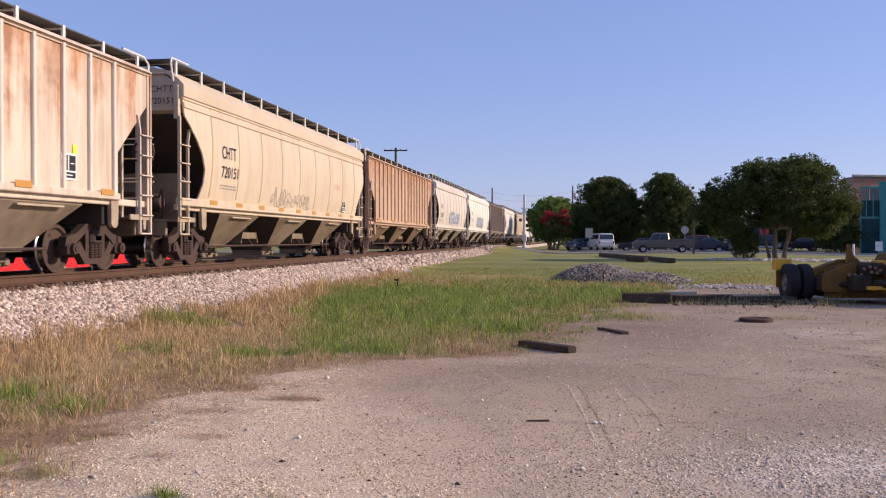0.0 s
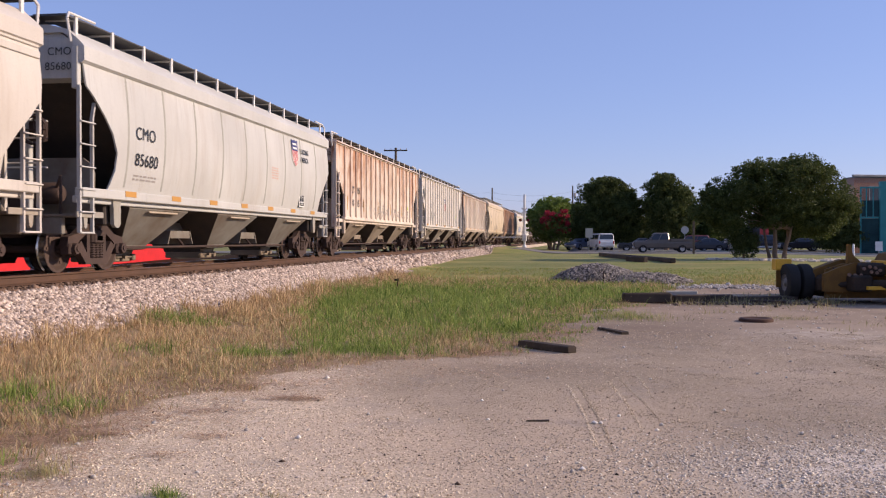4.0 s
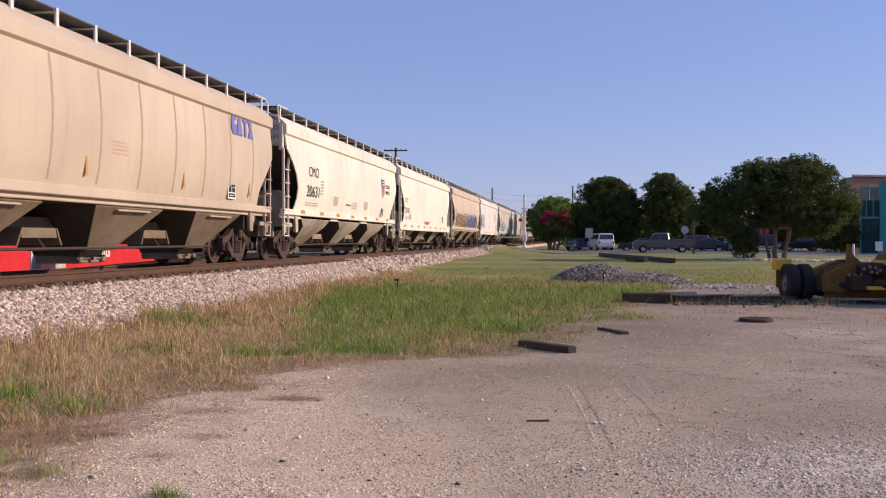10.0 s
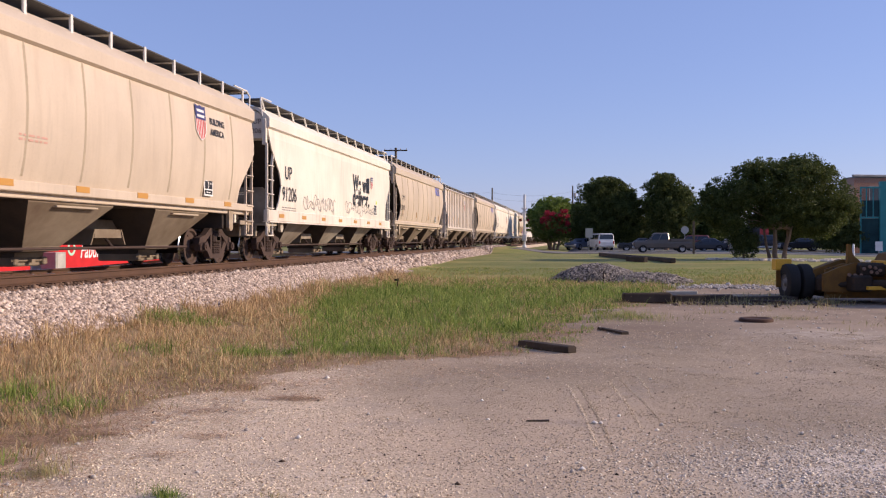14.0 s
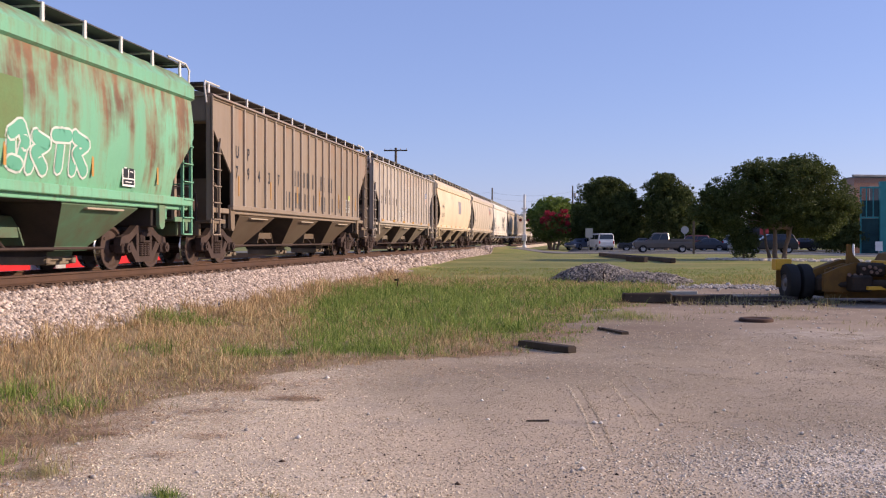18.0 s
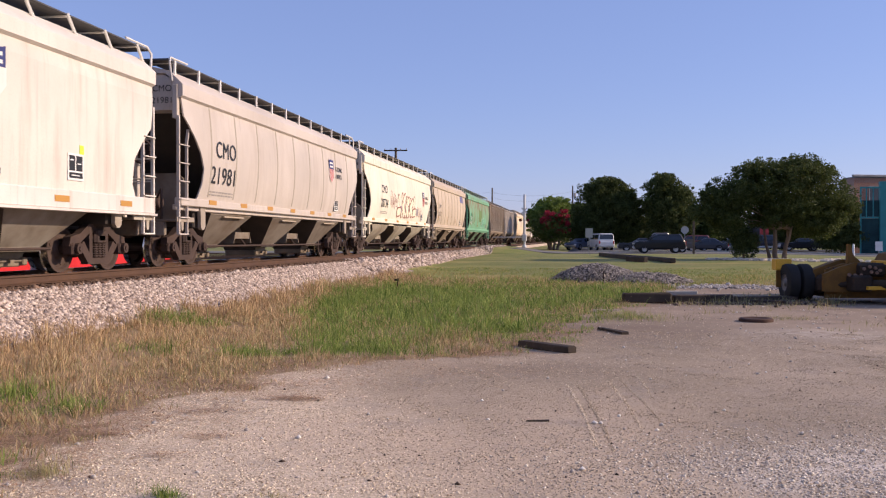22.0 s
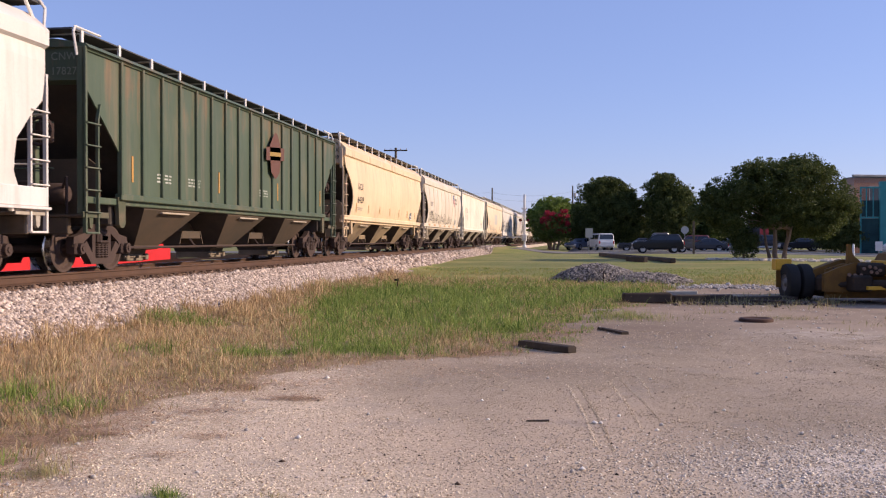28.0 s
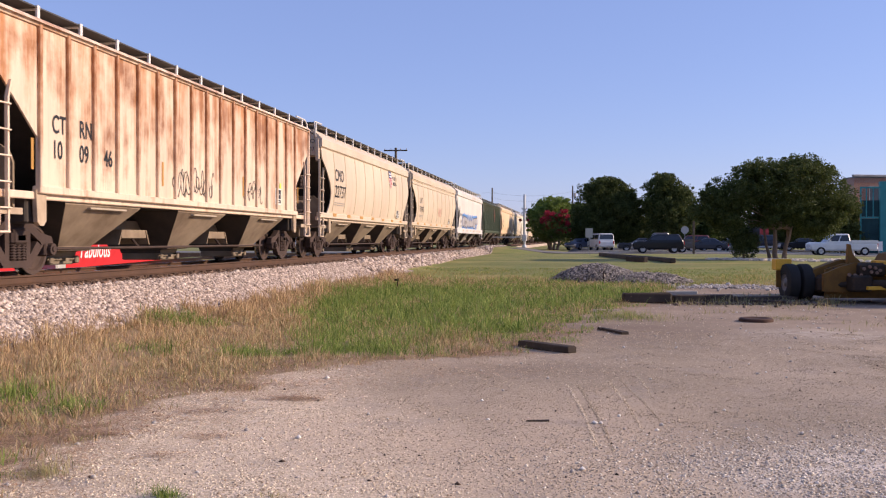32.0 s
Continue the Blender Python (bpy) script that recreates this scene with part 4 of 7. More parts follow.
def hopper_car(kind, colour, front, rear, label, rust=0.0, dirt=0.35, seed=0, ribs=None, hopper=None, board=None, sill_colour=None, rib_colour=None, seams=True, drop=None, rib_out=1.565, round_bays=False, grooves=False):
    """One covered hopper car from its front end to its rear end, y along the track, standing on the rail tops."""
    length = front - rear
    half = length / 2
    car = thing("covered_hopper_car", (0, (front + rear) / 2, RAIL), label, "freight car", "hopper cars of the train")
    paint = car_paint("car_paint", colour, rust, dirt, seed)
    # hopper or body colour darkened by about half, with brown dust patches
    low = dusty("darkened_car_paint", tint(hopper or colour, 0.52), (0.12, 0.080, 0.052), 0.95, 0.75, 1.3)
    grimy = dusty("grimy_fittings", tint(colour, 0.75), (0.20, 0.14, 0.095), 0.75, 0.7, 3.0)
    prof = side_at(kind)
    d = (0.2 if kind == "ribbed" else 0.0) if drop is None else drop      # lower roofs
    rows = [(z - d if z > 4.2 else z, x, o, f) for z, x, o, f in SIDES[kind]]
    # the two side sheets
    ny = 9
    for s in (1, -1):
        g = Geo()
        for skin, inset in ((0, 0.0), (1, 0.035)):
            for z, x, o, f in rows:
                g.v += [(s * (x - inset), -half + o + (2 * half - o - f) * k / (ny - 1), z) for k in range(ny)]
        n = len(rows)
        for skin in range(2):
            for r in range(n - 1):
                for k in range(ny - 1):
                    a = skin * n * ny + r * ny + k
                    g.f.append((a, a + 1, a + ny + 1, a + ny))
        for r in range(n - 1):
            for k in (0, ny - 1):
                a, b = r * ny + k, n * ny + r * ny + k
                g.f.append((a, a + ny, b + ny, b))
        g.mi = [0] * len(g.f)
        part("side_sheet", g, paint, car, smooth=kind == "curved")
    # the hold between them: upright end sheets above, slope sheets below
    g = Geo()
    hold = [(1.30, 1.40, 2.9), (1.55, 1.43, 2.75), (2.2, 1.45, 2.15), (3.0, 1.46, 1.15), (3.52, 1.46, 0.40), (3.56, 1.46, 0.13), (4.36 - d, 1.46, 0.12), (4.40 - d, 1.40, 0.14)]
    if kind != "ribbed":
        hold[-2:] = [(4.05, 1.44, 0.12), (4.28, 1.28, 0.12), (4.42, 1.05, 0.14)]
    for z, x, o in hold:
        e = half - o
        g.v += [(-x, -e, z), (x, -e, z), (x, e, z), (-x, e, z)]
    for r in range(len(hold) - 1):
        for k in range(4):
            a, b = r * 4 + k, r * 4 + (k + 1) % 4
            g.f.append((a, b, b + 4, a + 4))
    g.f.append((3, 2, 1, 0))
    g.mi = [0] * len(g.f)
    # slope sheet faces take the dark that stands for shade
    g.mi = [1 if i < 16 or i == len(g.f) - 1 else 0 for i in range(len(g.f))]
    part("hold", g, (paint, SHADE_DARK), car)
    # roof, its eaves, the hatches and the running boards
    g = Geo()
    lip = {"sill": 3.90, "curved": 3.88, "ribbed": 4.29}[kind] - d
    out = prof(lip)
    half_roof = [(0.9, 4.52 - d), (1.53, 4.42 - d), (1.605, 4.34 - d), (out + 0.06, lip + 0.06), (out + 0.035, lip), (out, lip), (1.53, 4.33 - d), (1.5, 4.36 - d)]
    if kind != "ribbed":
        half_roof = [(0.9, 4.53), (1.28, 4.44), (1.48, 4.27), (out + 0.065, lip + 0.27), (out + 0.085, lip + 0.24), (out + 0.085, lip - 0.01), (prof(lip - 0.05) + 0.004, lip - 0.055), (out - 0.03, lip - 0.05), (1.36, 4.26), (1.2, 4.38)]
    g.prism([(-x, z) for x, z in reversed(half_roof)] + half_roof, -half + 0.06, half - 0.06, "y")
    part("roof", g, car_paint("roof_paint", colour, rust * 0.5, dirt * 0.4, seed + 0.5), car, smooth=kind == "ribbed")
    if grooves:      # pressed bands along the eaves
        for z in (3.62, 3.80):
            for e in (-1, 1):
                a, b = sorted((e * (prof(z) - 0.01), e * (prof(z) + 0.028)))
                part("eave_band", Geo().box(a, b, -half + 0.14, half - 0.12, z, z + 0.12, 0.012), paint, car)
    g = Geo()
    for k in range(4):
        c = -half + length * (k + 0.5) / 4
        g.box(-0.34, 0.34, c - length / 8 + 0.12, c + length / 8 - 0.12, 4.5 - d, 4.63 - d, 0.03)
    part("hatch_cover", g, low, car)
    g = Geo()
    for s in (-1, 1):
        a, b = sorted((s * 0.72, s * 1.36))
        g.box(a, b, -half - 0.1, half + 0.1, 4.655 - d, 4.68 - d)
    for s in (-1, 1):
        a, b = sorted((s * (half - 0.55), s * (half + 0.12)))
        g.box(-1.36, 1.36, a, b, 4.64 - d, 4.655 - d)
    part("running_board", g, GRATE, car)
    posts = board or 13
    st = {e: Geo().box(*sorted((e * 1.33, e * 1.37)), -0.04, 0.04, (4.38 if kind == "ribbed" else 4.30) - d, 4.70 - d).box(*sorted((e * 0.75, e * 1.34)), -0.02, 0.02, 4.62 - d, 4.652 - d).mesh("running_board_bracket", BRACKET) for e in (-1, 1)}
    if kind == "sill":      # slanted brackets
        white = plain("bracket_white", (0.74, 0.72, 0.66), 0.5, 0.0, 0.08)
        st = {e: Geo().tube((e * 1.36, 0.16, 4.30), (e * 1.35, -0.16, 4.69), 0.032, 6).box(*sorted((e * 0.75, e * 1.34)), -0.18, -0.14, 4.62, 4.652).mesh("running_board_bracket", white) for e in (-1, 1)}
    for k in range(posts):
        for e in (-1, 1):
            part("running_board_bracket", st[e], None, car, at=(0, -half + 0.25 + (length - 0.5) * k / (posts - 1), 0))
    for e in (-1, 1):      # bent hand rail at each end of the running board
        for x in (-1, 1):
            rail = Geo().path([(x * 1.36, e * (half - 0.9), 4.72 - d), (x * 1.37, e * (half + 0.02), 4.71 - d), (x * 1.41, e * (half + 0.14), 4.58 - d), (x * 1.43, e * (half + 0.06), 4.18 - d)], 0.026, 6)
            part("end_rail", rail, BRACKET, car)
    # side sills
    deep = kind == "sill"
    sp = car_paint("sill_paint", sill_colour, 0.15, 0.5, seed + 3) if sill_colour else paint
    for s in (-1, 1):
        g = Geo()
        if deep:
            a, b = sorted((s * 1.42, s * 1.585))
            g.box(a, b, -half + 0.05, half - 0.05, 1.17, 1.50, 0.02)
            a, b = sorted((s * 1.40, s * 1.63))
            g.box(a, b, -half + 0.05, half - 0.05, 1.13, 1.17)
        else:
            a, b = sorted((s * 1.40, s * (1.57 if kind == "curved" else 1.56)))
            g.box(a, b, -half + (1.36 if kind == "ribbed" else 0.1), half - (1.36 if kind == "ribbed" else 0.1), 1.40, 1.53 if kind == "ribbed" else 1.58, 0.015)
            a, b = sorted((s * 1.36, s * 1.46))
            g.box(a, b, -half + 0.08, half - 0.08, 1.30, 1.43, 0.015)
        part("side_sill", g, sp, car)
    # ribs of the flat sides, weld seams of the bowed ones
    if kind == "ribbed":
        n = ribs or 17
        rp = car_paint("rib_paint", rib_colour, rust * 0.4, dirt, seed + 5) if rib_colour else paint
        for e in (-1, 1):
            full = Geo().box(*sorted((e * 1.49, e * rib_out)), -0.04, 0.04, 1.50, 4.33 - d, 0.012).mesh("rib", rp)
            for k in range(n):
                part("rib", full, None, car, at=(0, -half + 1.40 + (length - 2.96) * k / (n - 1), 0))
    elif kind == "curved" and seams:
        zs = np.linspace(1.66, 3.95, 12)
        seam_paint = dusty("seam_grime", tint(colour, 0.80), tint(colour, 0.6), 0.5)
        for e in (-1, 1):
            seam = Geo()
            for za, zb in zip(zs, zs[1:]):
                xa, xb = prof(za), prof(zb)
                seam.add([(e * (xa + 0.001), -0.04, za), (e * (xa + 0.022), 0, za), (e * (xa + 0.001), 0.012, za), (e * (xb + 0.001), -0.04, zb), (e * (xb + 0.022), 0, zb), (e * (xb + 0.001), 0.012, zb)], [(0, 1, 4, 3), (1, 2, 5, 4)])
            seam = seam.mesh("weld_seam", seam_paint)
            for k in range(9):
                part("weld_seam", seam, None, car, at=(0, -half + 1.7 + (length - 3.4) * k / 8, 0))
    # hopper bays with their outlet gates
    if deep:
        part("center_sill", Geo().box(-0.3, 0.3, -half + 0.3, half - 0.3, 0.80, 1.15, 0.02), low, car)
    bays, pitch = 3, 4.68 * min(1.0, length / 16.6)
    for k in range(bays):
        c = pitch * (k - 1)
        g = Geo()
        lv = [(1.46, 1.40, 1.50), (1.26, 1.40, 1.42), (0.50, 0.76, 0.60), (0.41, 0.74, 0.58), (0.39, 0.52, 0.46), (0.30, 0.50, 0.44)]
        if round_bays:
            lv = [(1.46, 1.46, 2.0), (1.32, 1.46, 1.75), (1.05, 1.36, 1.25), (0.74, 1.02, 0.86), (0.50, 0.78, 0.66), (0.41, 0.74, 0.58), (0.39, 0.52, 0.46), (0.30, 0.50, 0.44)]
        for z, x, e in lv:
            g.v += [(-x, c - e, z), (x, c - e, z), (x, c + e, z), (-x, c + e, z)]
        for r in range(len(lv) - 1):
            for q in range(4):
                a, b = r * 4 + q, r * 4 + (q + 1) % 4
                g.f.append((a, b, b + 4, a + 4))
        m = len(lv) * 4
        g.f += [(0, 1, 2, 3), (m - 1, m - 2, m - 3, m - 4)]
        # bay end faces carry painted shade, the sides keep the paint
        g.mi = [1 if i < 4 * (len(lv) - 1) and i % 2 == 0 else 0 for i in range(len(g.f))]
        bay = part("hopper_bay", g, (low, SHADE_DARK), car, smooth=round_bays)
        part("outlet_gate", GATE, None, bay, at=(0, c, -0.03))
        if not round_bays:
            part("bay_ledge", BAY_LEDGE, None, bay, at=(0, c, 0))
    g = Geo()
    for k in range(bays - 1):
        c = pitch * (k - 0.5)
        g.prism([(c - 0.52, 0.84), (c + 0.52, 0.84), (c + 0.56, 0.66), (c - 0.56, 0.66)], -0.80, 0.80)
        for e in (-1, 1):
            g.prism([(c + e * 0.52, 0.84), (c + e * 0.56, 0.84), (c + e * 0.72, 0.52), (c + e * 0.68, 0.52)], -0.80, 0.81)
    g.box(-0.28, 0.28, -half + 0.5, half - 0.5, 0.78, 1.06, 0.02)
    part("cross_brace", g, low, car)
    g = Geo()
    g.path([(0.9, -half + 2.9, 0.46), (0.9, half - 2.9, 0.46)], 0.03, 6)
    for k in range(bays - 1):
        g.tube((0.9, pitch * (k - 0.5), 0.46), (0.7, pitch * (k - 0.5), 0.70), 0.03, 6)
    part("brake_rigging", g, TRUCK, car)
    # ends: platform, shear plate, posts, ladders, jacking pads, coupler
    corner = (4.36 - d if kind == "ribbed" else 3.42) - 1.15
    lad = ladder_geo(corner).mesh("ladder", paint)
    end_lad = end_ladder_geo().mesh("end_ladder", paint)
    for e in (1, -1):
        turn = Matrix.Rotation(0 if e > 0 else math.pi, 4, "Z")
        g = Geo()
        g.box(-1.50, 1.50, half - 0.62, half + 0.02, 1.04, 1.09, 0.01)
        g.box(-1.2, 1.2, half - 0.14, half + 0.0, 0.72, 1.04, 0.02)
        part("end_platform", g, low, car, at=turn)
        for x in (-1, 1):
            g = Geo().box(*sorted((x * 1.49, x * 1.53)), half - 0.9, half + 0.03, 1.03, 1.14, 0.006)
            g.prism([(half - 0.34, 1.03), (half - 0.20, 1.03), (half - 0.22, 0.86), (half - 0.27, 0.82), (half - 0.32, 0.86)], *sorted((x * 1.46, x * 1.52)))
            part("platform_fascia", g, grimy, car, at=turn)
        g = Geo().box(-0.35, 0.35, half - 2.6, half - 0.2, 0.70, 1.05, 0.02)
        g.box(-1.36, 1.36, half - TRUCK_IN - 0.22, half - TRUCK_IN + 0.22, 0.90, 1.42, 0.03)
        part("body_bolster", g, SHADE_DARK, car, at=turn)
        for x in (-1, 1):
            pad = Geo().prism([(half - TRUCK_IN - 0.16, 1.46), (half - TRUCK_IN + 0.14, 1.46), (half - TRUCK_IN + 0.10, 0.92), (half - TRUCK_IN + 0.02, 0.86), (half - TRUCK_IN - 0.08, 0.86), (half - TRUCK_IN - 0.16, 0.94)], *sorted((x * 1.42, x * 1.50)))
            part("jacking_pad", pad, grimy, car, at=turn)
        arch = [(-1.25, 1.06), (1.25, 1.06), (1.25, 1.90), (1.18, 2.08), (1.02, 2.2), (-1.02, 2.2), (-1.18, 2.08), (-1.25, 1.90)]
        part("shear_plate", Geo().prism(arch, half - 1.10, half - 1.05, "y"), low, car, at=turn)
        for x in (-1.45, 1.45, -0.52, 0.52):
            wide = abs(x) > 1
            zt = (4.36 - d if kind == "ribbed" else 4.12) if wide else 3.6
            zb = 1.1 if not wide or kind == "ribbed" else 3.36
            w = (0.075 if kind == "ribbed" else 0.06) if wide else 0.045
            part("end_post", Geo().box(x - w, x + w, half - 0.15, half - 0.02, zb, zt, 0.012), paint, car, at=turn)
        part("ladder", lad, None, car, at=turn @ Matrix.Translation((1.52, half - 0.02, 1.15)))
        part("ladder", lad, None, car, at=turn @ Matrix.Translation((-1.52, half - 0.02, 1.15)) @ Matrix.Diagonal((-1, 1, 1, 1)))
        part("end_ladder", end_lad, None, car, at=turn @ Matrix.Translation((1.47, half - 0.02, 1.15)))
        part("end_brace", Geo().tube((0.9, half - 0.1, 1.1), (0.2, half - 0.75, 2.95), 0.035, 6), low, car, at=turn)
        part("coupler", COUPLER, None, car, at=turn @ Matrix.Translation((0, half - 0.05, 0.86)))
        truck = part("truck", BOLSTER, None, car, at=(0, e * (half - TRUCK_IN), 0))
        for s in (1, -1):
            part("side_frame", SIDE_FRAME, None, truck, at=pose(s * 1.0, 0, 0, 0, 0, 0 if s > 0 else 180))
            part("bolster_end", BOLSTER_END, None, truck, at=pose(s * 1.0, 0, 0, 0, 0, 0 if s > 0 else 180))
            if s > 0:
                for q in (-0.14, 0.0, 0.14):
                    part("spring", SPRING, None, truck, at=(1.06, q, 0))
            part("wheelset", WHEELSET, None, truck, at=(0, s * 0.89, 0.457))
            part("brake_beam", BRAKE_BEAM, None, truck, at=(0, s * 0.33, 0))
    box = part("brake_housing", BRAKE_BOX, None, car, at=(0.75, -half - 0.0, 2.6))
    part("brake_wheel", BRAKE_WHEEL, None, box)
    part("air_reservoir", AIR_TANK, None, car, at=(0.2, -half + 0.7, 1.5))
    car["half"] = half
    return car, prof, half


def reflectors(car, prof, half, count, z=1.56, upright=False, inset=1.9):
    for k in range(count):
        y = -half + inset + (2 * half - 2 * inset) * k / max(1, count - 1)
        if upright:
            part("reflector", REFLECTOR_UP, None, car, at=(prof(z + 0.3) + 0.008, y, z + 0.3))
        else:
            part("reflector", REFLECTOR, None, car, at=(1.574, y, 1.53 if z > 1.4 else z))


def tags(car, prof, half, y=-3.15, z=1.92):
    """The data panel and the inspection tag by the front end."""
    part("data_panel", LABEL_BOX, None, car, at=(prof(z) + 0.012, half + y, z))
    part("inspection_tag", LIME_TAG, None, car, at=(prof(z) + 0.012, half + y + 0.2, z + 0.32))


def end_marks(car, half, a, b, mat, z0=3.98):
    """Initials and number high on the end sheet."""
    for body, z in ((a, z0), (b, z0 - 0.27)):
        me = letters(body, 0.20, lambda h: 0.0, 0, 0, mat, 1.0)
        far = max(v.co.y for v in me.vertices)
        k = min(1.0, 0.56 / far)
        for v in me.vertices:
            v.co = (v.co.y * k, 0, v.co.z)
        part("lettering", me, None, car, at=(1.34 - far * k, -half + 0.10, z))

# ---- the cars in order, front ends at the start of the clip ----
FRONTS = [178, 160.2, 142.4, 124.8, 107, 89.6, 71.9, 55.2, 37.16, 18.18, -0.23, -18.88, -37.5, -55.18, -73.86, -92.31, -110.77, -129.35, -147.53, -165.08, -183.23, -199.94, -218.36, -237.25,
          -256.2, -273.9, -291.69, -310.2, -326.86, -345.2, -362.94, -380.44, -398.9, -416.9, -434.2, -452.3, -470.9, -489.2, -507.4, -524.87, -543.0, -561.0]
TRAIN = []
REAR_SHIFT = {8: 0.2, 26: 0.3}


def car(i, kind, colour, label, **kw):
    c, prof, half = hopper_car(kind, colour, FRONTS[i] + 0.33, FRONTS[i + 1] + 1.5 + REAR_SHIFT.get(i, 0.0), label, seed=i + 1, **kw)
    TRAIN.append((c, c.location.y))
    return c, prof, half


def fit_text(c, body, y, z, w, h, prof, mat=INK, bold=0.0):
    """Lettering of a given width and height, from its lower left corner."""
    me = letters(body, 1.0, lambda q: 0.0, 0, 0, mat, 1.0, bold)
    a, b, top = min(v.co.y for v in me.vertices), max(v.co.y for v in me.vertices), max(v.co.z for v in me.vertices)
    for v in me.vertices:
        q = z + v.co.z / top * h
        v.co = (prof(q) + 0.018, y + (v.co.y - a) / (b - a) * w, q)
    return part("lettering", me, None, c)


def curved_marks(c, prof, half, a, b, la=(2.0, 2.65, 0.85, 0.25), lb=(2.0, 2.12, 1.0, 0.25), mat=INK):
    """Initials over the number; la, lb: (from the rear end, height, width, letter height)."""
    for body, (y, z, w, h) in ((a, la), (b, lb)):
        fit_text(c, body, -half + y, z, w, h, prof, mat)
    print_rows(c, prof, -half + lb[0], lb[1] - 0.22, 2, lb[2])
    end_marks(c, half, a, b, mat)


def slogan(c, prof, half, y, z, mat=INK):
    y += 0.33
    shield(c, prof, half - y - 0.25, z, 0.80)
    text(c, "BUILDING", 0.22, half - y + 0.30, z + 0.02, prof, mat, wide=0.9)
    text(c, "AMERICA", 0.22, half - y + 0.30, z - 0.24, prof, mat, wide=0.9)


def block_logo(c, prof, half, y=3.25, z=3.36):
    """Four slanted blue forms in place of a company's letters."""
    blue = flat("logo_blue", (0.14, 0.15, 0.40), 0.6)
    shapes = []
    for k in range(4):
        a = half - y + 0.40 * k
        bl = lambda u, w: (a + 0.40 * u + 0.08 * w, z + 0.53 * w)
        form = ([(0.0, 0.25), (0.3, 0.0), (0.9, 0.0), (0.9, 0.5), (0.5, 0.5), (0.5, 0.62), (0.9, 0.75), (0.8, 1.0), (0.3, 1.0), (0.0, 0.75)], [(-0.05, 0.0), (0.95, 0.0), (0.7, 1.0), (0.3, 1.0)],
                [(0.32, 0.0), (0.66, 0.0), (0.68, 0.74), (0.98, 0.76), (0.98, 1.0), (0.02, 1.0), (0.02, 0.76), (0.3, 0.74)], [(0.0, 0.0), (0.95, 0.0), (0.66, 0.5), (0.95, 1.0), (0.0, 1.0), (0.32, 0.5)])[k]
        shapes.append(([bl(u, w) for u, w in form], 0))
    decal(c, "block_logo", shapes, prof, (blue,), 0.024, label="faded blue block emblem")


def panel_marks(c, prof, half, rows, ribs, first, mat=INK, size=0.5, shift=0.0):
    """Marks on a ribbed side, set into the panels between the ribs; rows: (height, texts panel by panel)."""
    step = (2 * half - 2.96) / (ribs - 1)
    for z, texts in rows:
        for k, body in enumerate(texts):
            if body:
                text(c, body, size * 0.92, -half + 1.40 + step * (first + k) + 0.27 + shift, z, prof, mat, wide=0.72)


T, CR, WH, GR, PA = LIGHT["tan"], LIGHT["cream"], LIGHT["white"], LIGHT["grey"], LIGHT["pale"]
far_cars = [("curved", GR, 0.0), ("sill", WH, 0.0), ("curved", T, 0.1), ("curved", WH, 0.0), ("ribbed", (0.26, 0.21, 0.18), 0.2), ("curved", WH, 0.0), ("curved", PA, 0.0)]
for i, (k, col, ru) in enumerate(far_cars):
    c, p, h = car(i, k, col, "pale weathered covered hopper car far along the track", rust=ru)
    if k != "ribbed":
        curved_marks(c, p, h, "CMO", "2%04d" % (137 + 311 * i))
        if i in (5, 6):
            spray(c, p, -h + 6, -h + 11, 1.75, 2.5, 5, [(0.5, 0.5, 0.52), (0.08, 0.08, 0.1), (0.35, 0.4, 0.5)], 70 + i)
c, p, h = car(7, "ribbed", (0.52, 0.36, 0.24), "rust-stained tan covered hopper car with ribbed sides", rust=0.75)
reflectors(c, p, h, 5)
c, p, h = car(8, "curved", (0.60, 0.50, 0.35), "cream covered hopper car with bowed sides and dusty hoppers", dirt=0.3, grooves=True)
curved_marks(c, p, h, "CHTT", "720151", (2.30, 2.66, 0.93, 0.31), (2.30, 2.19, 1.10, 0.28))
reflectors(c, p, h, 9)
tags(c, p, h)
print_rows(c, p, h - 4.6, 2.6, 3, 0.7, flat("faded_red_print", (0.55, 0.36, 0.30)))
scrawl(c, p, -h + 6.2, -h + 10.0, 1.85, 0.6, FAINT, 81, 7)
c, p, h = car(9, "ribbed", (0.66, 0.56, 0.43), "rusty off-white covered hopper car with pale ribs", rust=0.8, rib_colour=(0.72, 0.66, 0.56), dirt=0.6, drop=0.25)
panel_marks(c, p, h, [(2.58, ["U", "P"]), (2.05, ["8", "6", "0", "3", "7"])], 17, 0)
end_marks(c, h, "UP", "86037", INK, 3.80)
reflectors(c, p, h, 6)
tags(c, p, h)
shield(c, p, h - 6.5, 3.17, 0.6, (0.5, 0.4, 0.35), True)
c, p, h = car(10, "ribbed", (0.62, 0.58, 0.50), "off-white covered hopper car with ribbed sides", rust=0.12, drop=0.1)
panel_marks(c, p, h, [(2.52, ["", "", "U", "P"]), (2.0, ["", "", "90", "24", "2"])], 17, 0)
end_marks(c, h, "UP", "90242", INK, 4.02)
shield(c, p, h - 8.4, 2.9, 0.8)
scrawl(c, p, -h + 0.65, -h + 1.3, 3.3, 0.7, INK, 82, 4)
reflectors(c, p, h, 5)
tags(c, p, h)
print_rows(c, p, -h + 2.9, 1.95, 3, 1.2)
c, p, h = car(11, "ribbed", (0.70, 0.60, 0.48), "rust-streaked white covered hopper car with ribbed sides", rust=0.85, drop=0.1)
panel_marks(c, p, h, [(2.48, ["", "CT", "RN"]), (1.97, ["", "10", "05", "82"])], 17, 0, size=0.42, shift=0.04)
end_marks(c, h, "CTRN", "100582", INK, 4.02)
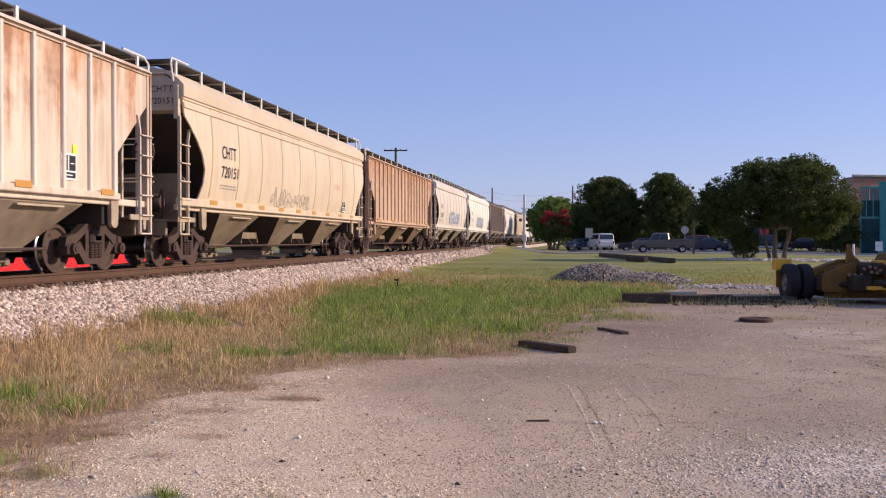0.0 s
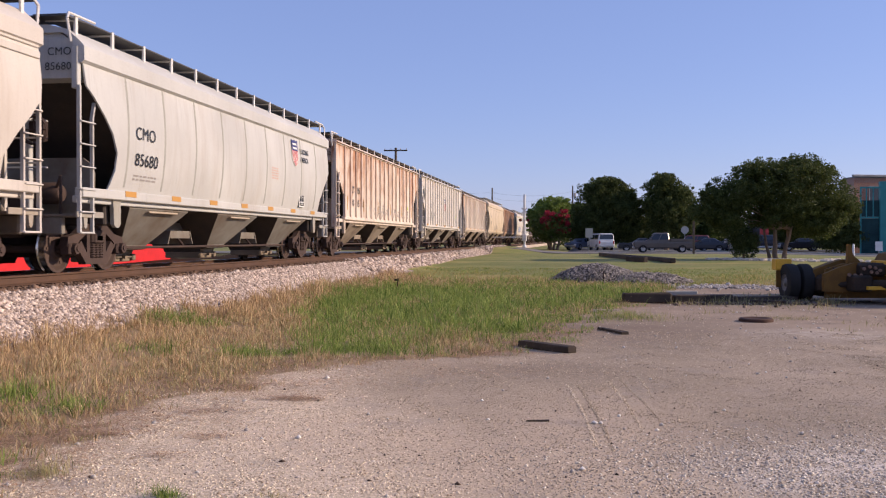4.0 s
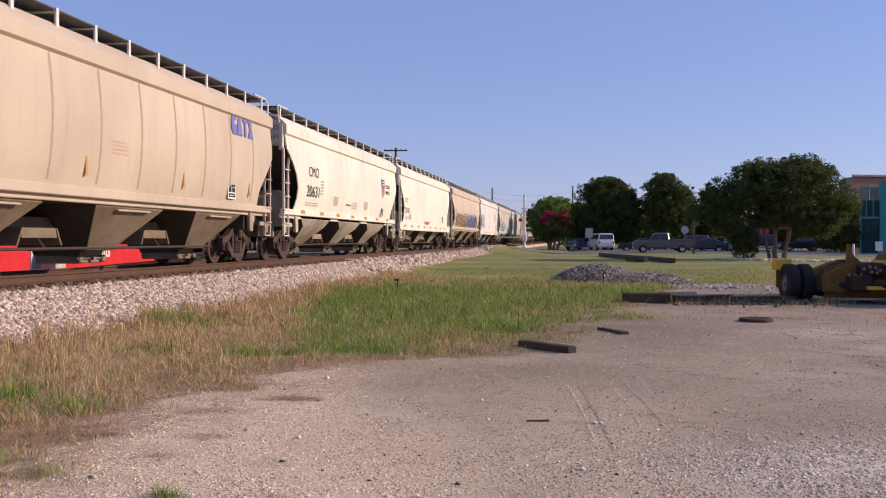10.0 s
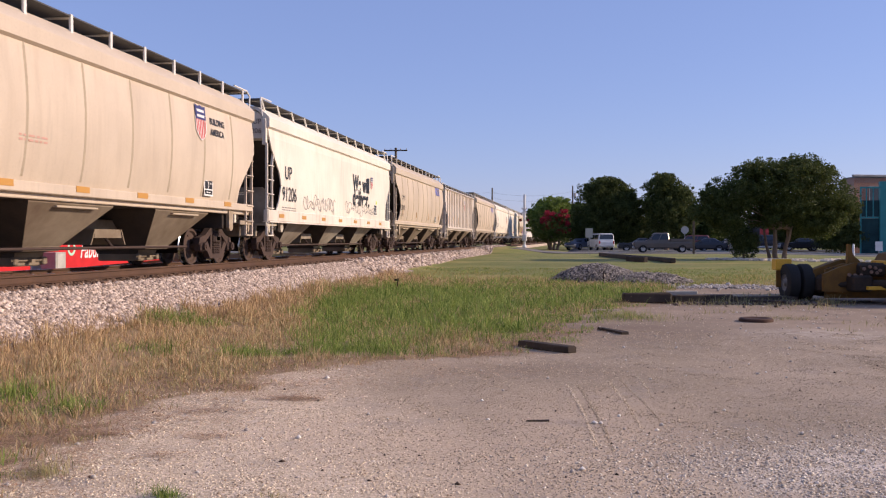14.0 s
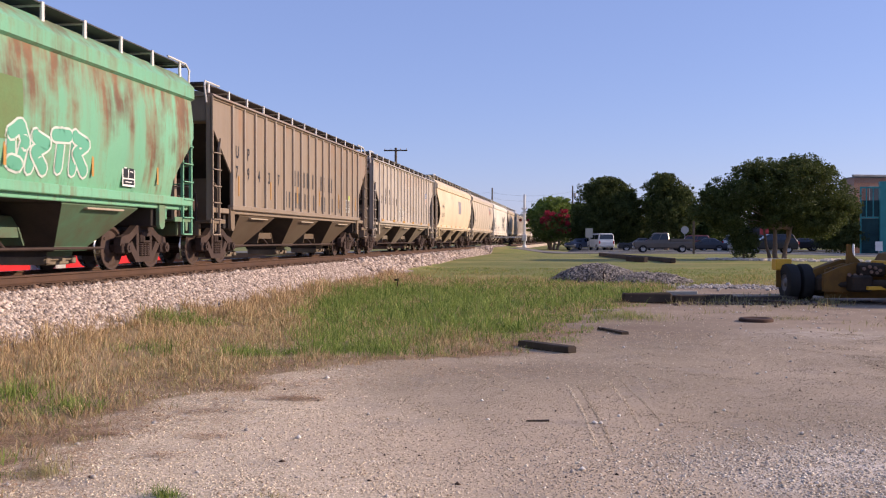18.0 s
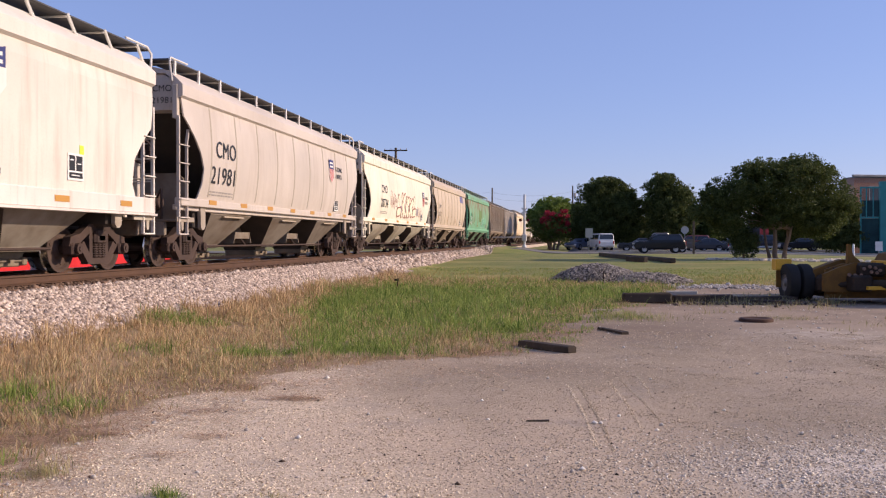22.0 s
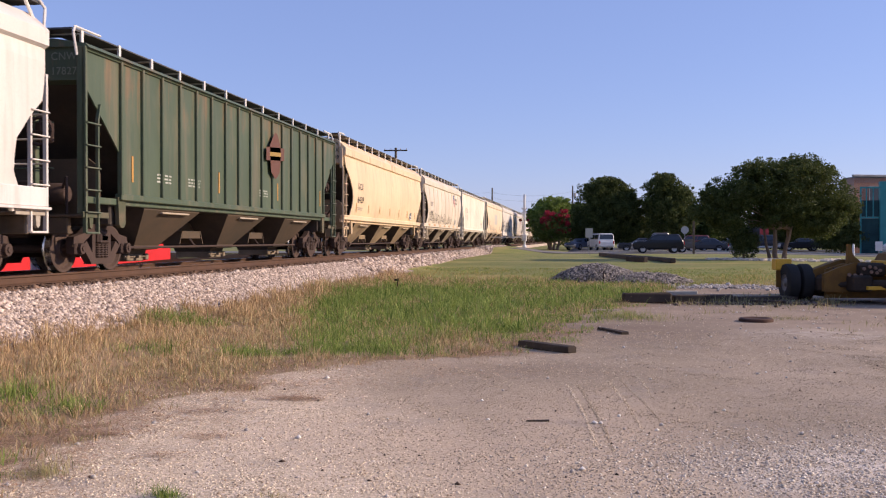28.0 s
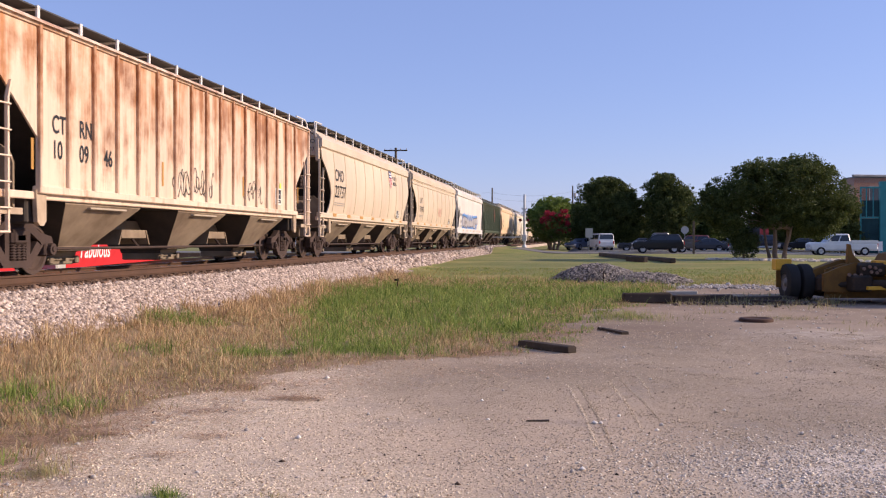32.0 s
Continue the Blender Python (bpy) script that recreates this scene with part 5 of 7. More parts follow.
reflectors(c, p, h, 6, 1.75, True)
scrawl(c, p, -h + 6.6, -h + 9.6, 1.95, 0.7, FAINT, 83, 6)
scrawl(c, p, -h + 10.4, -h + 13.6, 1.9, 0.5, FAINT, 95, 6)
tags(c, p, h)
c, p, h = car(12, "curved", (0.50, 0.50, 0.45), "light grey covered hopper car with bowed sides", dirt=0.3)
curved_marks(c, p, h, "CMO", "85680")
slogan(c, p, h, 3.4, 3.35)
reflectors(c, p, h, 7)
tags(c, p, h)
print_rows(c, p, h - 6.2, 2.7, 5, 0.6, flat("faded_red_print", (0.55, 0.36, 0.30)))
c, p, h = car(13, "curved", (0.56, 0.52, 0.44), "pale grey covered hopper car with colourful graffiti", dirt=0.35, grooves=True)
curved_marks(c, p, h, "CMO", "20335", (1.95, 2.62, 0.95, 0.36), (1.9, 2.04, 1.3, 0.36))
spray(c, p, -h + 3.6, -h + 6.6, 1.68, 2.5, 4, [(0.05, 0.30, 0.32), (0.03, 0.05, 0.05), (0.30, 0.62, 0.60), (0.12, 0.40, 0.42)], 41)
spray(c, p, -h + 6.8, -h + 9.6, 1.70, 2.45, 3, [(0.62, 0.60, 0.58), (0.10, 0.22, 0.50), (0.25, 0.42, 0.70), (0.75, 0.40, 0.15)], 42)
spray(c, p, h - 4.6, h - 2.6, 1.68, 2.2, 4, [(0.78, 0.76, 0.72), (0.05, 0.05, 0.05), (0.80, 0.78, 0.74)], 43)
shield(c, p, h - 3.4, 3.0, 0.8, (0.7, 0.3, 0.25), True)
c, p, h = car(14, "sill", (0.70, 0.665, 0.60), "white covered hopper car with smooth sides and a deep sill", dirt=0.18, sill_colour=(0.70, 0.66, 0.57))
patch_mat = flat("grey_patch", (0.30, 0.27, 0.29), 0.6)
decal(c, "grey_patch", [(q, 0) for q in patch(-h + 1.58, 1.82, -h + 3.35, 2.92)], p, (patch_mat,), label="grey painted-over patch")
fit_text(c, "FURX", -h + 1.74, 2.50, 0.85, 0.30, p, WHITE_INK)
fit_text(c, "848792", -h + 1.66, 2.10, 1.22, 0.30, p, WHITE_INK)
end_marks(c, h, "FURX", "848792", INK)
scrawl(c, p, -h + 3.5, -h + 4.9, 2.0, 0.9, WHITE_INK, 44, 3, 0.05)
scrawl(c, p, -h + 3.4, -h + 4.7, 1.8, 0.5, WHITE_INK, 45, 3, 0.04)
decal(c, "grey_patch", [(q, 0) for q in patch(h - 3.87, 2.50, h - 3.1, 3.3)], p, (patch_mat,))
for k in range(6):
    part("reflector", REFLECTOR, None, c, at=(1.589, -h + 3.4 + 2.3 * k, 1.34))
tags(c, p, h, -2.5, 1.9)
print_rows(c, p, -0.5, 2.0, 3, 0.7)
c, p, h = car(15, "curved", (0.58, 0.485, 0.355), "tan covered hopper car with yellow and purple graffiti", dirt=0.3, seams=False)
curved_marks(c, p, h, "CITX", "701412", (1.37, 2.51, 0.74, 0.28), (1.37, 2.05, 1.09, 0.26))
PINKISH = (0.55, 0.15, 0.25)
spray(c, p, -h + 2.1, -h + 8.7, 1.56, 2.5, 8, [(0.10, 0.05, 0.07), (0.75, 0.62, 0.06), (0.12, 0.10, 0.11), (0.50, 0.12, 0.25)], 45)
spray(c, p, -h + 8.9, -h + 15.3, 1.60, 2.62, 7, [(0.26, 0.22, 0.42), (0.30, 0.36, 0.52), (0.02, 0.03, 0.05)], 46)
c, p, h = car(16, "sill", (0.80, 0.745, 0.61), "clean cream-white covered hopper car with a small red scrawl", dirt=0.15, sill_colour=(0.80, 0.745, 0.61))
curved_marks(c, p, h, "CITX", "701448", (1.42, 2.54, 0.82, 0.26), (1.36, 2.01, 1.17, 0.29))
spray(c, p, -h + 7.4, -h + 9.1, 1.42, 1.70, 4, [(0.8, 0.7, 0.6), (0.62, 0.45, 0.36), (0.50, 0.08, 0.09)], 47, halo=False, fat=0.10)
scrawl(c, p, -h + 2.5, -h + 3.2, 1.8, 0.45, FAINT, 84, 3, 0.03)
for k in range(8):
    part("reflector", REFLECTOR, None, c, at=(1.589, -h + 1.2 + 2.0 * k, 1.34))
tags(c, p, h)
c, p, h = car(17, "curved", (0.79, 0.725, 0.59), "cream-white covered hopper car with round-bottomed bays", dirt=0.2, rust=0.08, round_bays=True, seams=False)
curved_marks(c, p, h, "CMO", "20631", (2.37, 2.72, 1.14, 0.32), (2.19, 2.05, 1.46, 0.37))
slogan(c, p, h, 2.55, 2.95)
reflectors(c, p, h, 7)
tags(c, p, h)
for k in (6.3, 11.1):
    stripes = [([(h - k - 0.27, z), (h - k + 0.27, z), (h - k + 0.27, z + 0.025), (h - k - 0.27, z + 0.025)], 1) for z in (1.91, 1.97, 2.03, 2.09, 2.15)]
    decal(c, "notice", [(q, 0) for q in patch(h - k - 0.3, 1.87, h - k + 0.3, 2.2)] + stripes, p, (flat("tan_notice", (0.44, 0.38, 0.31)), flat("notice_print", (0.56, 0.42, 0.33))), label="tan notice in stripes")
print_rows(c, p, h - 9.6, 1.93, 1, 0.8, INK, 0.06)
print_rows(c, p, h - 8.6, 2.06, 4, 0.75, FAINT)
print_rows(c, p, h - 13.2, 2.6, 5, 0.35, FAINT, 0.05)
c, p, h = car(18, "curved", (0.54, 0.45, 0.33), "tan covered hopper car with a faded blue emblem", dirt=0.25)
curved_marks(c, p, h, "CMO", "22118", (2.20, 2.61, 0.76, 0.23), (2.12, 2.10, 0.93, 0.23))
block_logo(c, p, h)
reflectors(c, p, h, 4, 1.75, True)
tags(c, p, h)
print_rows(c, p, -1.2, 2.5, 4, 0.6, flat("faded_red_print", (0.55, 0.36, 0.30)))
c, p, h = car(19, "ribbed", (0.64, 0.57, 0.47), "dusty pale covered hopper car with ribbed sides", rust=0.15, dirt=0.5, drop=0.32, hopper=(0.44, 0.36, 0.27))
panel_marks(c, p, h, [(2.64, ["U", "P"]), (2.03, ["7", "9", "5", "5", "5"])], 17, 0)
end_marks(c, h, "UP", "79555", INK, 3.80)
shield(c, p, h - 6.3, 3.25, 0.7, (0.42, 0.12, 0.12), True)
reflectors(c, p, h, 6, 1.7, True)
tags(c, p, h)
c, p, h = car(20, "curved", (0.54, 0.45, 0.33), "tan covered hopper car with a faded blue emblem", dirt=0.25)
curved_marks(c, p, h, "CMO", "22408", (1.42, 2.63, 0.86, 0.24), (1.35, 2.12, 0.93, 0.25))
block_logo(c, p, h)
reflectors(c, p, h, 4, 1.75, True)
tags(c, p, h)
c, p, h = car(21, "sill", (0.77, 0.71, 0.58), "white covered hopper car with a black slogan and thin scrawls", dirt=0.25, sill_colour=(0.72, 0.66, 0.54))
curved_marks(c, p, h, "UP", "91206", (1.60, 2.48, 0.66, 0.39), (1.35, 1.81, 1.38, 0.43))
fit_text(c, "We will", h - 7.2, 2.60, 2.85, 0.62, p, bold=0.03)
fit_text(c, "deliver.", h - 7.2, 2.02, 2.85, 0.62, p, bold=0.03)
shield(c, p, h - 3.9, 3.05, 0.5)
scrawl(c, p, -h + 3.6, -h + 7.4, 1.85, 0.55, FAINT, 85, 7)
scrawl(c, p, -h + 9.0, h - 3.0, 1.85, 0.45, FAINT, 86, 7)
for k in range(7):
    part("reflector", REFLECTOR, None, c, at=(1.589, -h + 1.2 + 2.3 * k, 1.34))
tags(c, p, h)
c, p, h = car(22, "curved", (0.58, 0.49, 0.365), "warm tan covered hopper car with bowed sides", dirt=0.25)
curved_marks(c, p, h, "UP", "91646", (1.42, 2.62, 0.62, 0.30), (1.40, 2.12, 1.12, 0.30))
slogan(c, p, h, 3.1, 3.4)
reflectors(c, p, h, 7)
tags(c, p, h)
print_rows(c, p, -2.0, 2.3, 2, 0.8, flat("faded_red_print", (0.55, 0.33, 0.27)))
c, p, h = car(23, "curved", (0.74, 0.60, 0.40), "yellowed cream covered hopper car with rust specks", rust=0.3, dirt=0.3, seams=False)
curved_marks(c, p, h, "NRLX", "52013")
decal(c, "grey_patch", [(q, 0) for q in patch(1.0, 2.5, 2.5, 3.4)], p, (patch_mat,), label="faded square emblem")
reflectors(c, p, h, 7)
c, p, h = car(24, "ribbed", (0.48, 0.42, 0.33), "grimy brownish covered hopper car with pale ribs", rust=0.2, dirt=0.8, rib_colour=(0.70, 0.64, 0.55), drop=0.22)
panel_marks(c, p, h, [(2.67, ["", "U", "P"]), (2.30, ["7", "8", "3", "3", "8"])], 17, 0, shift=0.2)
end_marks(c, h, "UP", "78338", INK, 3.93)
scrawl(c, p, -h + 5.8, -h + 7.2, 1.95, 0.5, WHITE_INK, 87, 4, 0.04)
shield(c, p, h - 2.6, 2.95, 0.7, (0.6, 0.4, 0.3), True)
reflectors(c, p, h, 6)
c, p, h = car(25, "ribbed", (0.30, 0.235, 0.165), "dark brown grimy covered hopper car with ribbed sides", rust=0.2, dirt=0.85, rib_colour=(0.40, 0.34, 0.26))
panel_marks(c, p, h, [(2.78, ["U", "P"]), (2.25, ["7", "9", "4", "3", "7"])], 17, 0)
bar = flat("worn_letter_bars", (0.07, 0.065, 0.065), 0.7)
shapes = []
for r, n, y0 in ((2.32, 5, -1.6), (1.62, 7, -2.5)):
    for k in range(n):
        a = y0 + 1.0 * k
        shapes += [([(a, r), (a + 0.12, r), (a + 0.12, r + 0.5), (a, r + 0.5)], 0), ([(a + 0.36, r), (a + 0.48, r), (a + 0.48, r + 0.5), (a + 0.36, r + 0.5)], 0)]
decal(c, "letter_bars", shapes, p, (bar,), label="worn dark letter bars")
reflectors(c, p, h, 6, 1.75, True)
tags(c, p, h)
c, p, h = car(26, "curved", (0.18, 0.45, 0.265), "bright green covered hopper car with brown rust streaks", rust=1.0, dirt=0.5, seams=False)
dark_green = flat("dark_green_patch", (0.05, 0.20, 0.11), 0.6)
decal(c, "dark_green_patch", [(q, 0) for q in patch(-h + 1.75, 1.82, -h + 3.0, 2.78)], p, (dark_green,), label="dark green painted patch")
decal(c, "olive_patch", [(q, 0) for q in patch(-0.6, 2.2, 1.75, 3.2)], p, (dusty("olive_patch_paint", (0.14, 0.24, 0.10), (0.16, 0.16, 0.07), 0.6),), label="faded olive painted patch")
fit_text(c, "NDYX", -h + 1.9, 2.28, 0.97, 0.25, p, WHITE_INK)
fit_text(c, "845972", -h + 1.78, 1.90, 1.18, 0.26, p, WHITE_INK)
end_marks(c, h, "NDYX", "845972", WHITE_INK)
spray(c, p, h - 7.2, h - 4.7, 1.65, 2.6, 4, [(0.12, 0.42, 0.28), (0.62, 0.66, 0.60), (0.12, 0.40, 0.27)], 48, halo=False)
tags(c, p, h)
reflectors(c, p, h, 6, 1.75, True)
c, p, h = car(27, "curved", (0.55, 0.455, 0.335), "tan covered hopper car with a faded blue emblem", dirt=0.3)
curved_marks(c, p, h, "CMO", "22173", (1.99, 2.63, 0.83, 0.24), (1.87, 2.15, 0.98, 0.25))
block_logo(c, p, h)
reflectors(c, p, h, 4, 1.75, True)
tags(c, p, h)
c, p, h = car(28, "curved", (0.80, 0.735, 0.58), "cream covered hopper car with a red scrawl and round bays", dirt=0.25, rust=0.06, round_bays=True, seams=False)
curved_marks(c, p, h, "CMO", "20734", (3.34, 2.76, 1.19, 0.34), (3.25, 2.11, 1.53, 0.38))
slogan(c, p, h, 2.2, 2.9)
CREAM = (0.80, 0.74, 0.58)
spray(c, p, -h + 7.0, -h + 12.2, 1.75, 2.95, 5, [CREAM, (0.30, 0.10, 0.08), CREAM], 88, halo=False, fat=0.17, label="outlined graffiti in thin dark red strokes")
scrawl(c, p, -h + 5.4, -h + 6.8, 2.5, 0.7, flat("red_spray", (0.30, 0.10, 0.08), 0.6), 89, 4, 0.028)
scrawl(c, p, -h + 12.5, -h + 14.4, 2.1, 0.7, flat("red_spray", (0.30, 0.10, 0.08), 0.6), 90, 4, 0.028)
reflectors(c, p, h, 6)
tags(c, p, h)
for k in (4.6, 9.2):
    decal(c, "grey_patch", [(q, 0) for q in patch(h - k - 0.3, 1.95, h - k + 0.25, 2.3)], p, (patch_mat,))
c, p, h = car(29, "curved", (0.56, 0.50, 0.42), "greyish tan covered hopper car with bowed sides", dirt=0.3)
curved_marks(c, p, h, "CMO", "21981", (1.98, 2.65, 1.28, 0.40), (1.71, 2.00, 1.55, 0.42))
slogan(c, p, h, 3.4, 3.1)
reflectors(c, p, h, 7)
tags(c, p, h)
c, p, h = car(30, "sill", (0.70, 0.65, 0.55), "white covered hopper car with tall black and grey graffiti", dirt=0.4, sill_colour=(0.70, 0.66, 0.58))
curved_marks(c, p, h, "MP", "718334", (1.84, 2.54, 0.83, 0.33), (1.54, 1.96, 1.85, 0.40))
flame_graffiti(c, p, -h + 4.3, -h + 9.8, 1.54, 2.92, 53)
for k in range(3):
    print_rows(c, p, -h + 3.6 + 3.3 * k, 1.44, 3, 1.0, flat("faded_blue_print", (0.45, 0.45, 0.50)), 0.03)
shield(c, p, h - 5.5, 3.25, 0.8, (0.70, 0.68, 0.64))
for k in range(7):
    part("reflector", REFLECTOR, None, c, at=(1.589, -h + 1.2 + 2.3 * k, 1.34))
tags(c, p, h)
c, p, h = car(31, "curved", (0.76, 0.62, 0.42), "yellowed cream covered hopper car with faint rust", rust=0.2, dirt=0.3, seams=False)
curved_marks(c, p, h, "NAHX", "70162", (2.07, 2.34, 0.85, 0.23), (1.98, 2.06, 0.93, 0.23))
decal(c, "grey_patch", [(q, 0) for q in patch(-0.85, 2.2, 1.7, 3.25)], p, (flat("faded_emblem", (0.52, 0.50, 0.46)),), label="faded square emblem")
scrawl(c, p, -h + 3.7, -h + 4.9, 1.85, 0.6, FAINT, 90, 4, 0.04)
scrawl(c, p, -h + 6.4, -h + 9.4, 1.75, 0.3, FAINT, 97, 5, 0.03)
reflectors(c, p, h, 9)
tags(c, p, h)
c, p, h = car(32, "ribbed", (0.80, 0.73, 0.57), "clean cream-white covered hopper car with shallow ribs", dirt=0.12, drop=0.15, rib_out=1.518)
panel_marks(c, p, h, [(2.77, ["", "FC", "TX"]), (2.24, ["", "2", "29"])], 17, 0)
end_marks(c, h, "FCTX", "229", INK, 4.06)
tags(c, p, h)
c, p, h = car(33, "curved", (0.66, 0.57, 0.43), "cream covered hopper car with thin black graffiti outlines", dirt=0.3)
curved_marks(c, p, h, "CMO", "20982")
slogan(c, p, h, 3.3, 3.35)
scrawl(c, p, -h + 1.8, h - 5.0, 1.95, 0.6, INK, 91, 12)
reflectors(c, p, h, 7, 1.5)
tags(c, p, h)
c, p, h = car(34, "curved", (0.74, 0.56, 0.34), "yellow-cream covered hopper car with bowed sides", rust=0.25, dirt=0.3, seams=False)
curved_marks(c, p, h, "GACX", "6439")
reflectors(c, p, h, 7, 1.7, True)
tags(c, p, h)
c, p, h = car(35, "ribbed", (0.073, 0.103, 0.06), "dark green covered hopper car with ribbed sides and a rusty emblem", dirt=0.45, rust=0.1, hopper=(0.13, 0.11, 0.08))
rb, ry = flat("emblem_brown", (0.12, 0.05, 0.035), 0.7), flat("emblem_yellow", (0.30, 0.19, 0.05), 0.7)
decal(c, "round_emblem", [(blob(random.Random(3), h - 6.9, 3.1, 0.5, 0.66, 0, 16, 0.1), 0), ([(h - 7.7, 2.9), (h - 6.1, 3.0), (h - 6.1, 3.38), (h - 7.7, 3.28)], 0), ([(h - 7.4, 3.04), (h - 6.4, 3.1), (h - 6.4, 3.22), (h - 7.4, 3.16)], 1)], lambda z: p(z) + 0.09, (rb, ry), label="rusty round emblem with a cross bar")
for k in (3.0, 4.6, 9.4):
    print_rows(c, p, -h + k, 2.0, 3, 0.7, flat("pale_print", (0.42, 0.44, 0.38)))
reflectors(c, p, h, 4, 1.75, True)
end_marks(c, h, "CNW", "17827", flat("dim_print", (0.20, 0.22, 0.17)), 3.93)
c, p, h = car(36, "sill", (0.66, 0.62, 0.54), "off-white covered hopper car with grey and blue graffiti", dirt=0.3, rust=0.06, sill_colour=(0.66, 0.63, 0.57))
curved_marks(c, p, h, "NAHX", "61723", (1.85, 2.39, 0.99, 0.21), (1.73, 1.89, 0.94, 0.24))
spray(c, p, -h + 2.9, -h + 12.9, 1.54, 2.5, 7, [(0.10, 0.27, 0.62), (0.05, 0.05, 0.07), (0.40, 0.38, 0.39)], 50, fat=0.155)
scrawl(c, p, -h + 1.05, -h + 1.75, 2.7, 0.7, INK, 92, 3, 0.05)
for k in range(6):
    part("reflector", REFLECTOR, None, c, at=(1.589, -h + 3.4 + 2.3 * k, 1.34))
c, p, h = car(37, "curved", (0.62, 0.50, 0.35), "cream-tan covered hopper car with bowed sides", dirt=0.25, grooves=True)
curved_marks(c, p, h, "CHTT", "720492", (2.15, 2.68, 0.87, 0.28), (2.15, 2.20, 1.29, 0.29))
reflectors(c, p, h, 7)
tags(c, p, h)
print_rows(c, p, 0.35, 2.55, 7, 1.3, flat("faded_red_print", (0.60, 0.30, 0.24)))
c, p, h = car(38, "curved", (0.64, 0.52, 0.37), "cream-tan covered hopper car with bowed sides", dirt=0.22)
curved_marks(c, p, h, "CMO", "22737", (1.75, 2.78, 1.17, 0.42), (1.75, 2.18, 1.53, 0.44))
slogan(c, p, h, 4.0, 3.45)
reflectors(c, p, h, 7)
tags(c, p, h, -2.75)
c, p, h = car(39, "ribbed", (0.76, 0.60, 0.43), "rust-streaked cream covered hopper car with ribbed sides", rust=0.95, drop=0.1)
panel_marks(c, p, h, [(2.47, ["CT", "RN"]), (2.03, ["10", "09", "46"])], 17, 0, size=0.48, shift=0.12)
end_marks(c, h, "CTRN", "100946", INK, 4.02)
scrawl(c, p, -1.9, 0.4, 1.95, 0.6, INK, 93, 8, 0.022)
scrawl(c, p, 2.4, 3.9, 1.95, 0.5, INK, 94, 5, 0.022)
reflectors(c, p, h, 4, 1.75, True, 1.2)
tags(c, p, h)
c, p, h = car(40, "curved", (0.56, 0.50, 0.42), "greyish covered hopper car with bowed sides", dirt=0.3)

# ---- road and parking ----
def sheet(name, x0, x1, y0, y1, nx, ny, lift, mat, label):
    xs, ys = np.linspace(x0, x1, nx), np.linspace(y0, y1, ny)
    a, b = np.meshgrid(xs, ys)
    i = np.arange(a.size).reshape(a.shape)
    top = np.stack([a, b, ground_z(a, b) + lift], -1).reshape(-1, 3)
    low = top - np.array([0, 0, 0.15])
    q = np.stack([i[:-1, :-1], i[:-1, 1:], i[1:, 1:], i[1:, :-1]], -1).reshape(-1, 4)
    rim = []
    n = a.size
    for e in (i[0, :], i[-1, ::-1], i[::-1, 0], i[:, -1]):
        rim += [(e[k + 1], e[k], e[k] + n, e[k + 1] + n) for k in range(len(e) - 1)]
    me = bulk(name, np.vstack([top, low]), np.vstack([q, np.array(rim)]), mat)
    return tagged(new(name, me), label, name, kind="structure")


def asphalt(name, c, gloss=0.3):
    n = Nodes(name, 0.9, 0.0, gloss)
    v = n.where()
    col = n.mix(n.ramp(n.noise(v, 0.5, 4), [(0.3, 0.0), (0.7, 1.0)]), tint(c, 0.8), tint(c, 1.2))
    fine = n.noise(v, 60, 3)
    n.color(n.mix(n.ramp(fine, [(0.5, 0.0), (0.75, 0.7)]), col, tint(c, 1.9)))
    n.bump(fine, 0.4, 0.006)
    return n.m


ROAD = asphalt("worn_asphalt", (0.16, 0.15, 0.14))
sheet("road", -90, 160, 85.5, 97.5, 120, 9, 0.02, ROAD, "worn grey asphalt road to the level crossing")
sheet("parking_lot", 9, 120, 98.2, 150, 60, 20, 0.012, asphalt("lot_asphalt", (0.10, 0.10, 0.10)), "dark asphalt parking lot behind the road")
# Added ground sheet; shade beneath the train is put into its near-black colour.
sheet("yard", -70, -4.2, 6, 84, 60, 70, 0.012, asphalt("yard_dark", (0.040, 0.026, 0.017), 0.01), "near-black ground sheet added across the track")
kerb = thing("kerb", (0, 0, 0), "pale concrete kerb along the road", "kerb", kind="structure")
CONC = plain("concrete", (0.42, 0.39, 0.35), 0.9)
kerb_stone = Geo().box(0, 2.36, -0.08, 0.08, -0.1, 0.15, 0.02).mesh("kerb_stone", CONC)
for k in range(44):
    part("kerb_stone", kerb_stone, None, kerb, at=(12 + 2.4 * k, 97.9, float(ground_z(np.array(13.2 + 2.4 * k), np.array(97.9)))))

# ---- trees ----
BARK = dusty("grey_brown_bark", (0.20, 0.14, 0.10), (0.34, 0.25, 0.19), 0.5)
LEAF = {"dark": pieces("dark_leaves", (0.036, 0.056, 0.014), (0.115, 0.138, 0.040), 0.65, 0.3), "mid": pieces("green_leaves", (0.04, 0.075, 0.018), (0.13, 0.165, 0.045), 0.65, 0.28),
        "light": pieces("light_leaves", (0.10, 0.17, 0.03), (0.25, 0.31, 0.08), 0.65, 0.35), "red": pieces("red_blossom", (0.22, 0.012, 0.025), (0.45, 0.04, 0.07), 0.7, 0.2)}


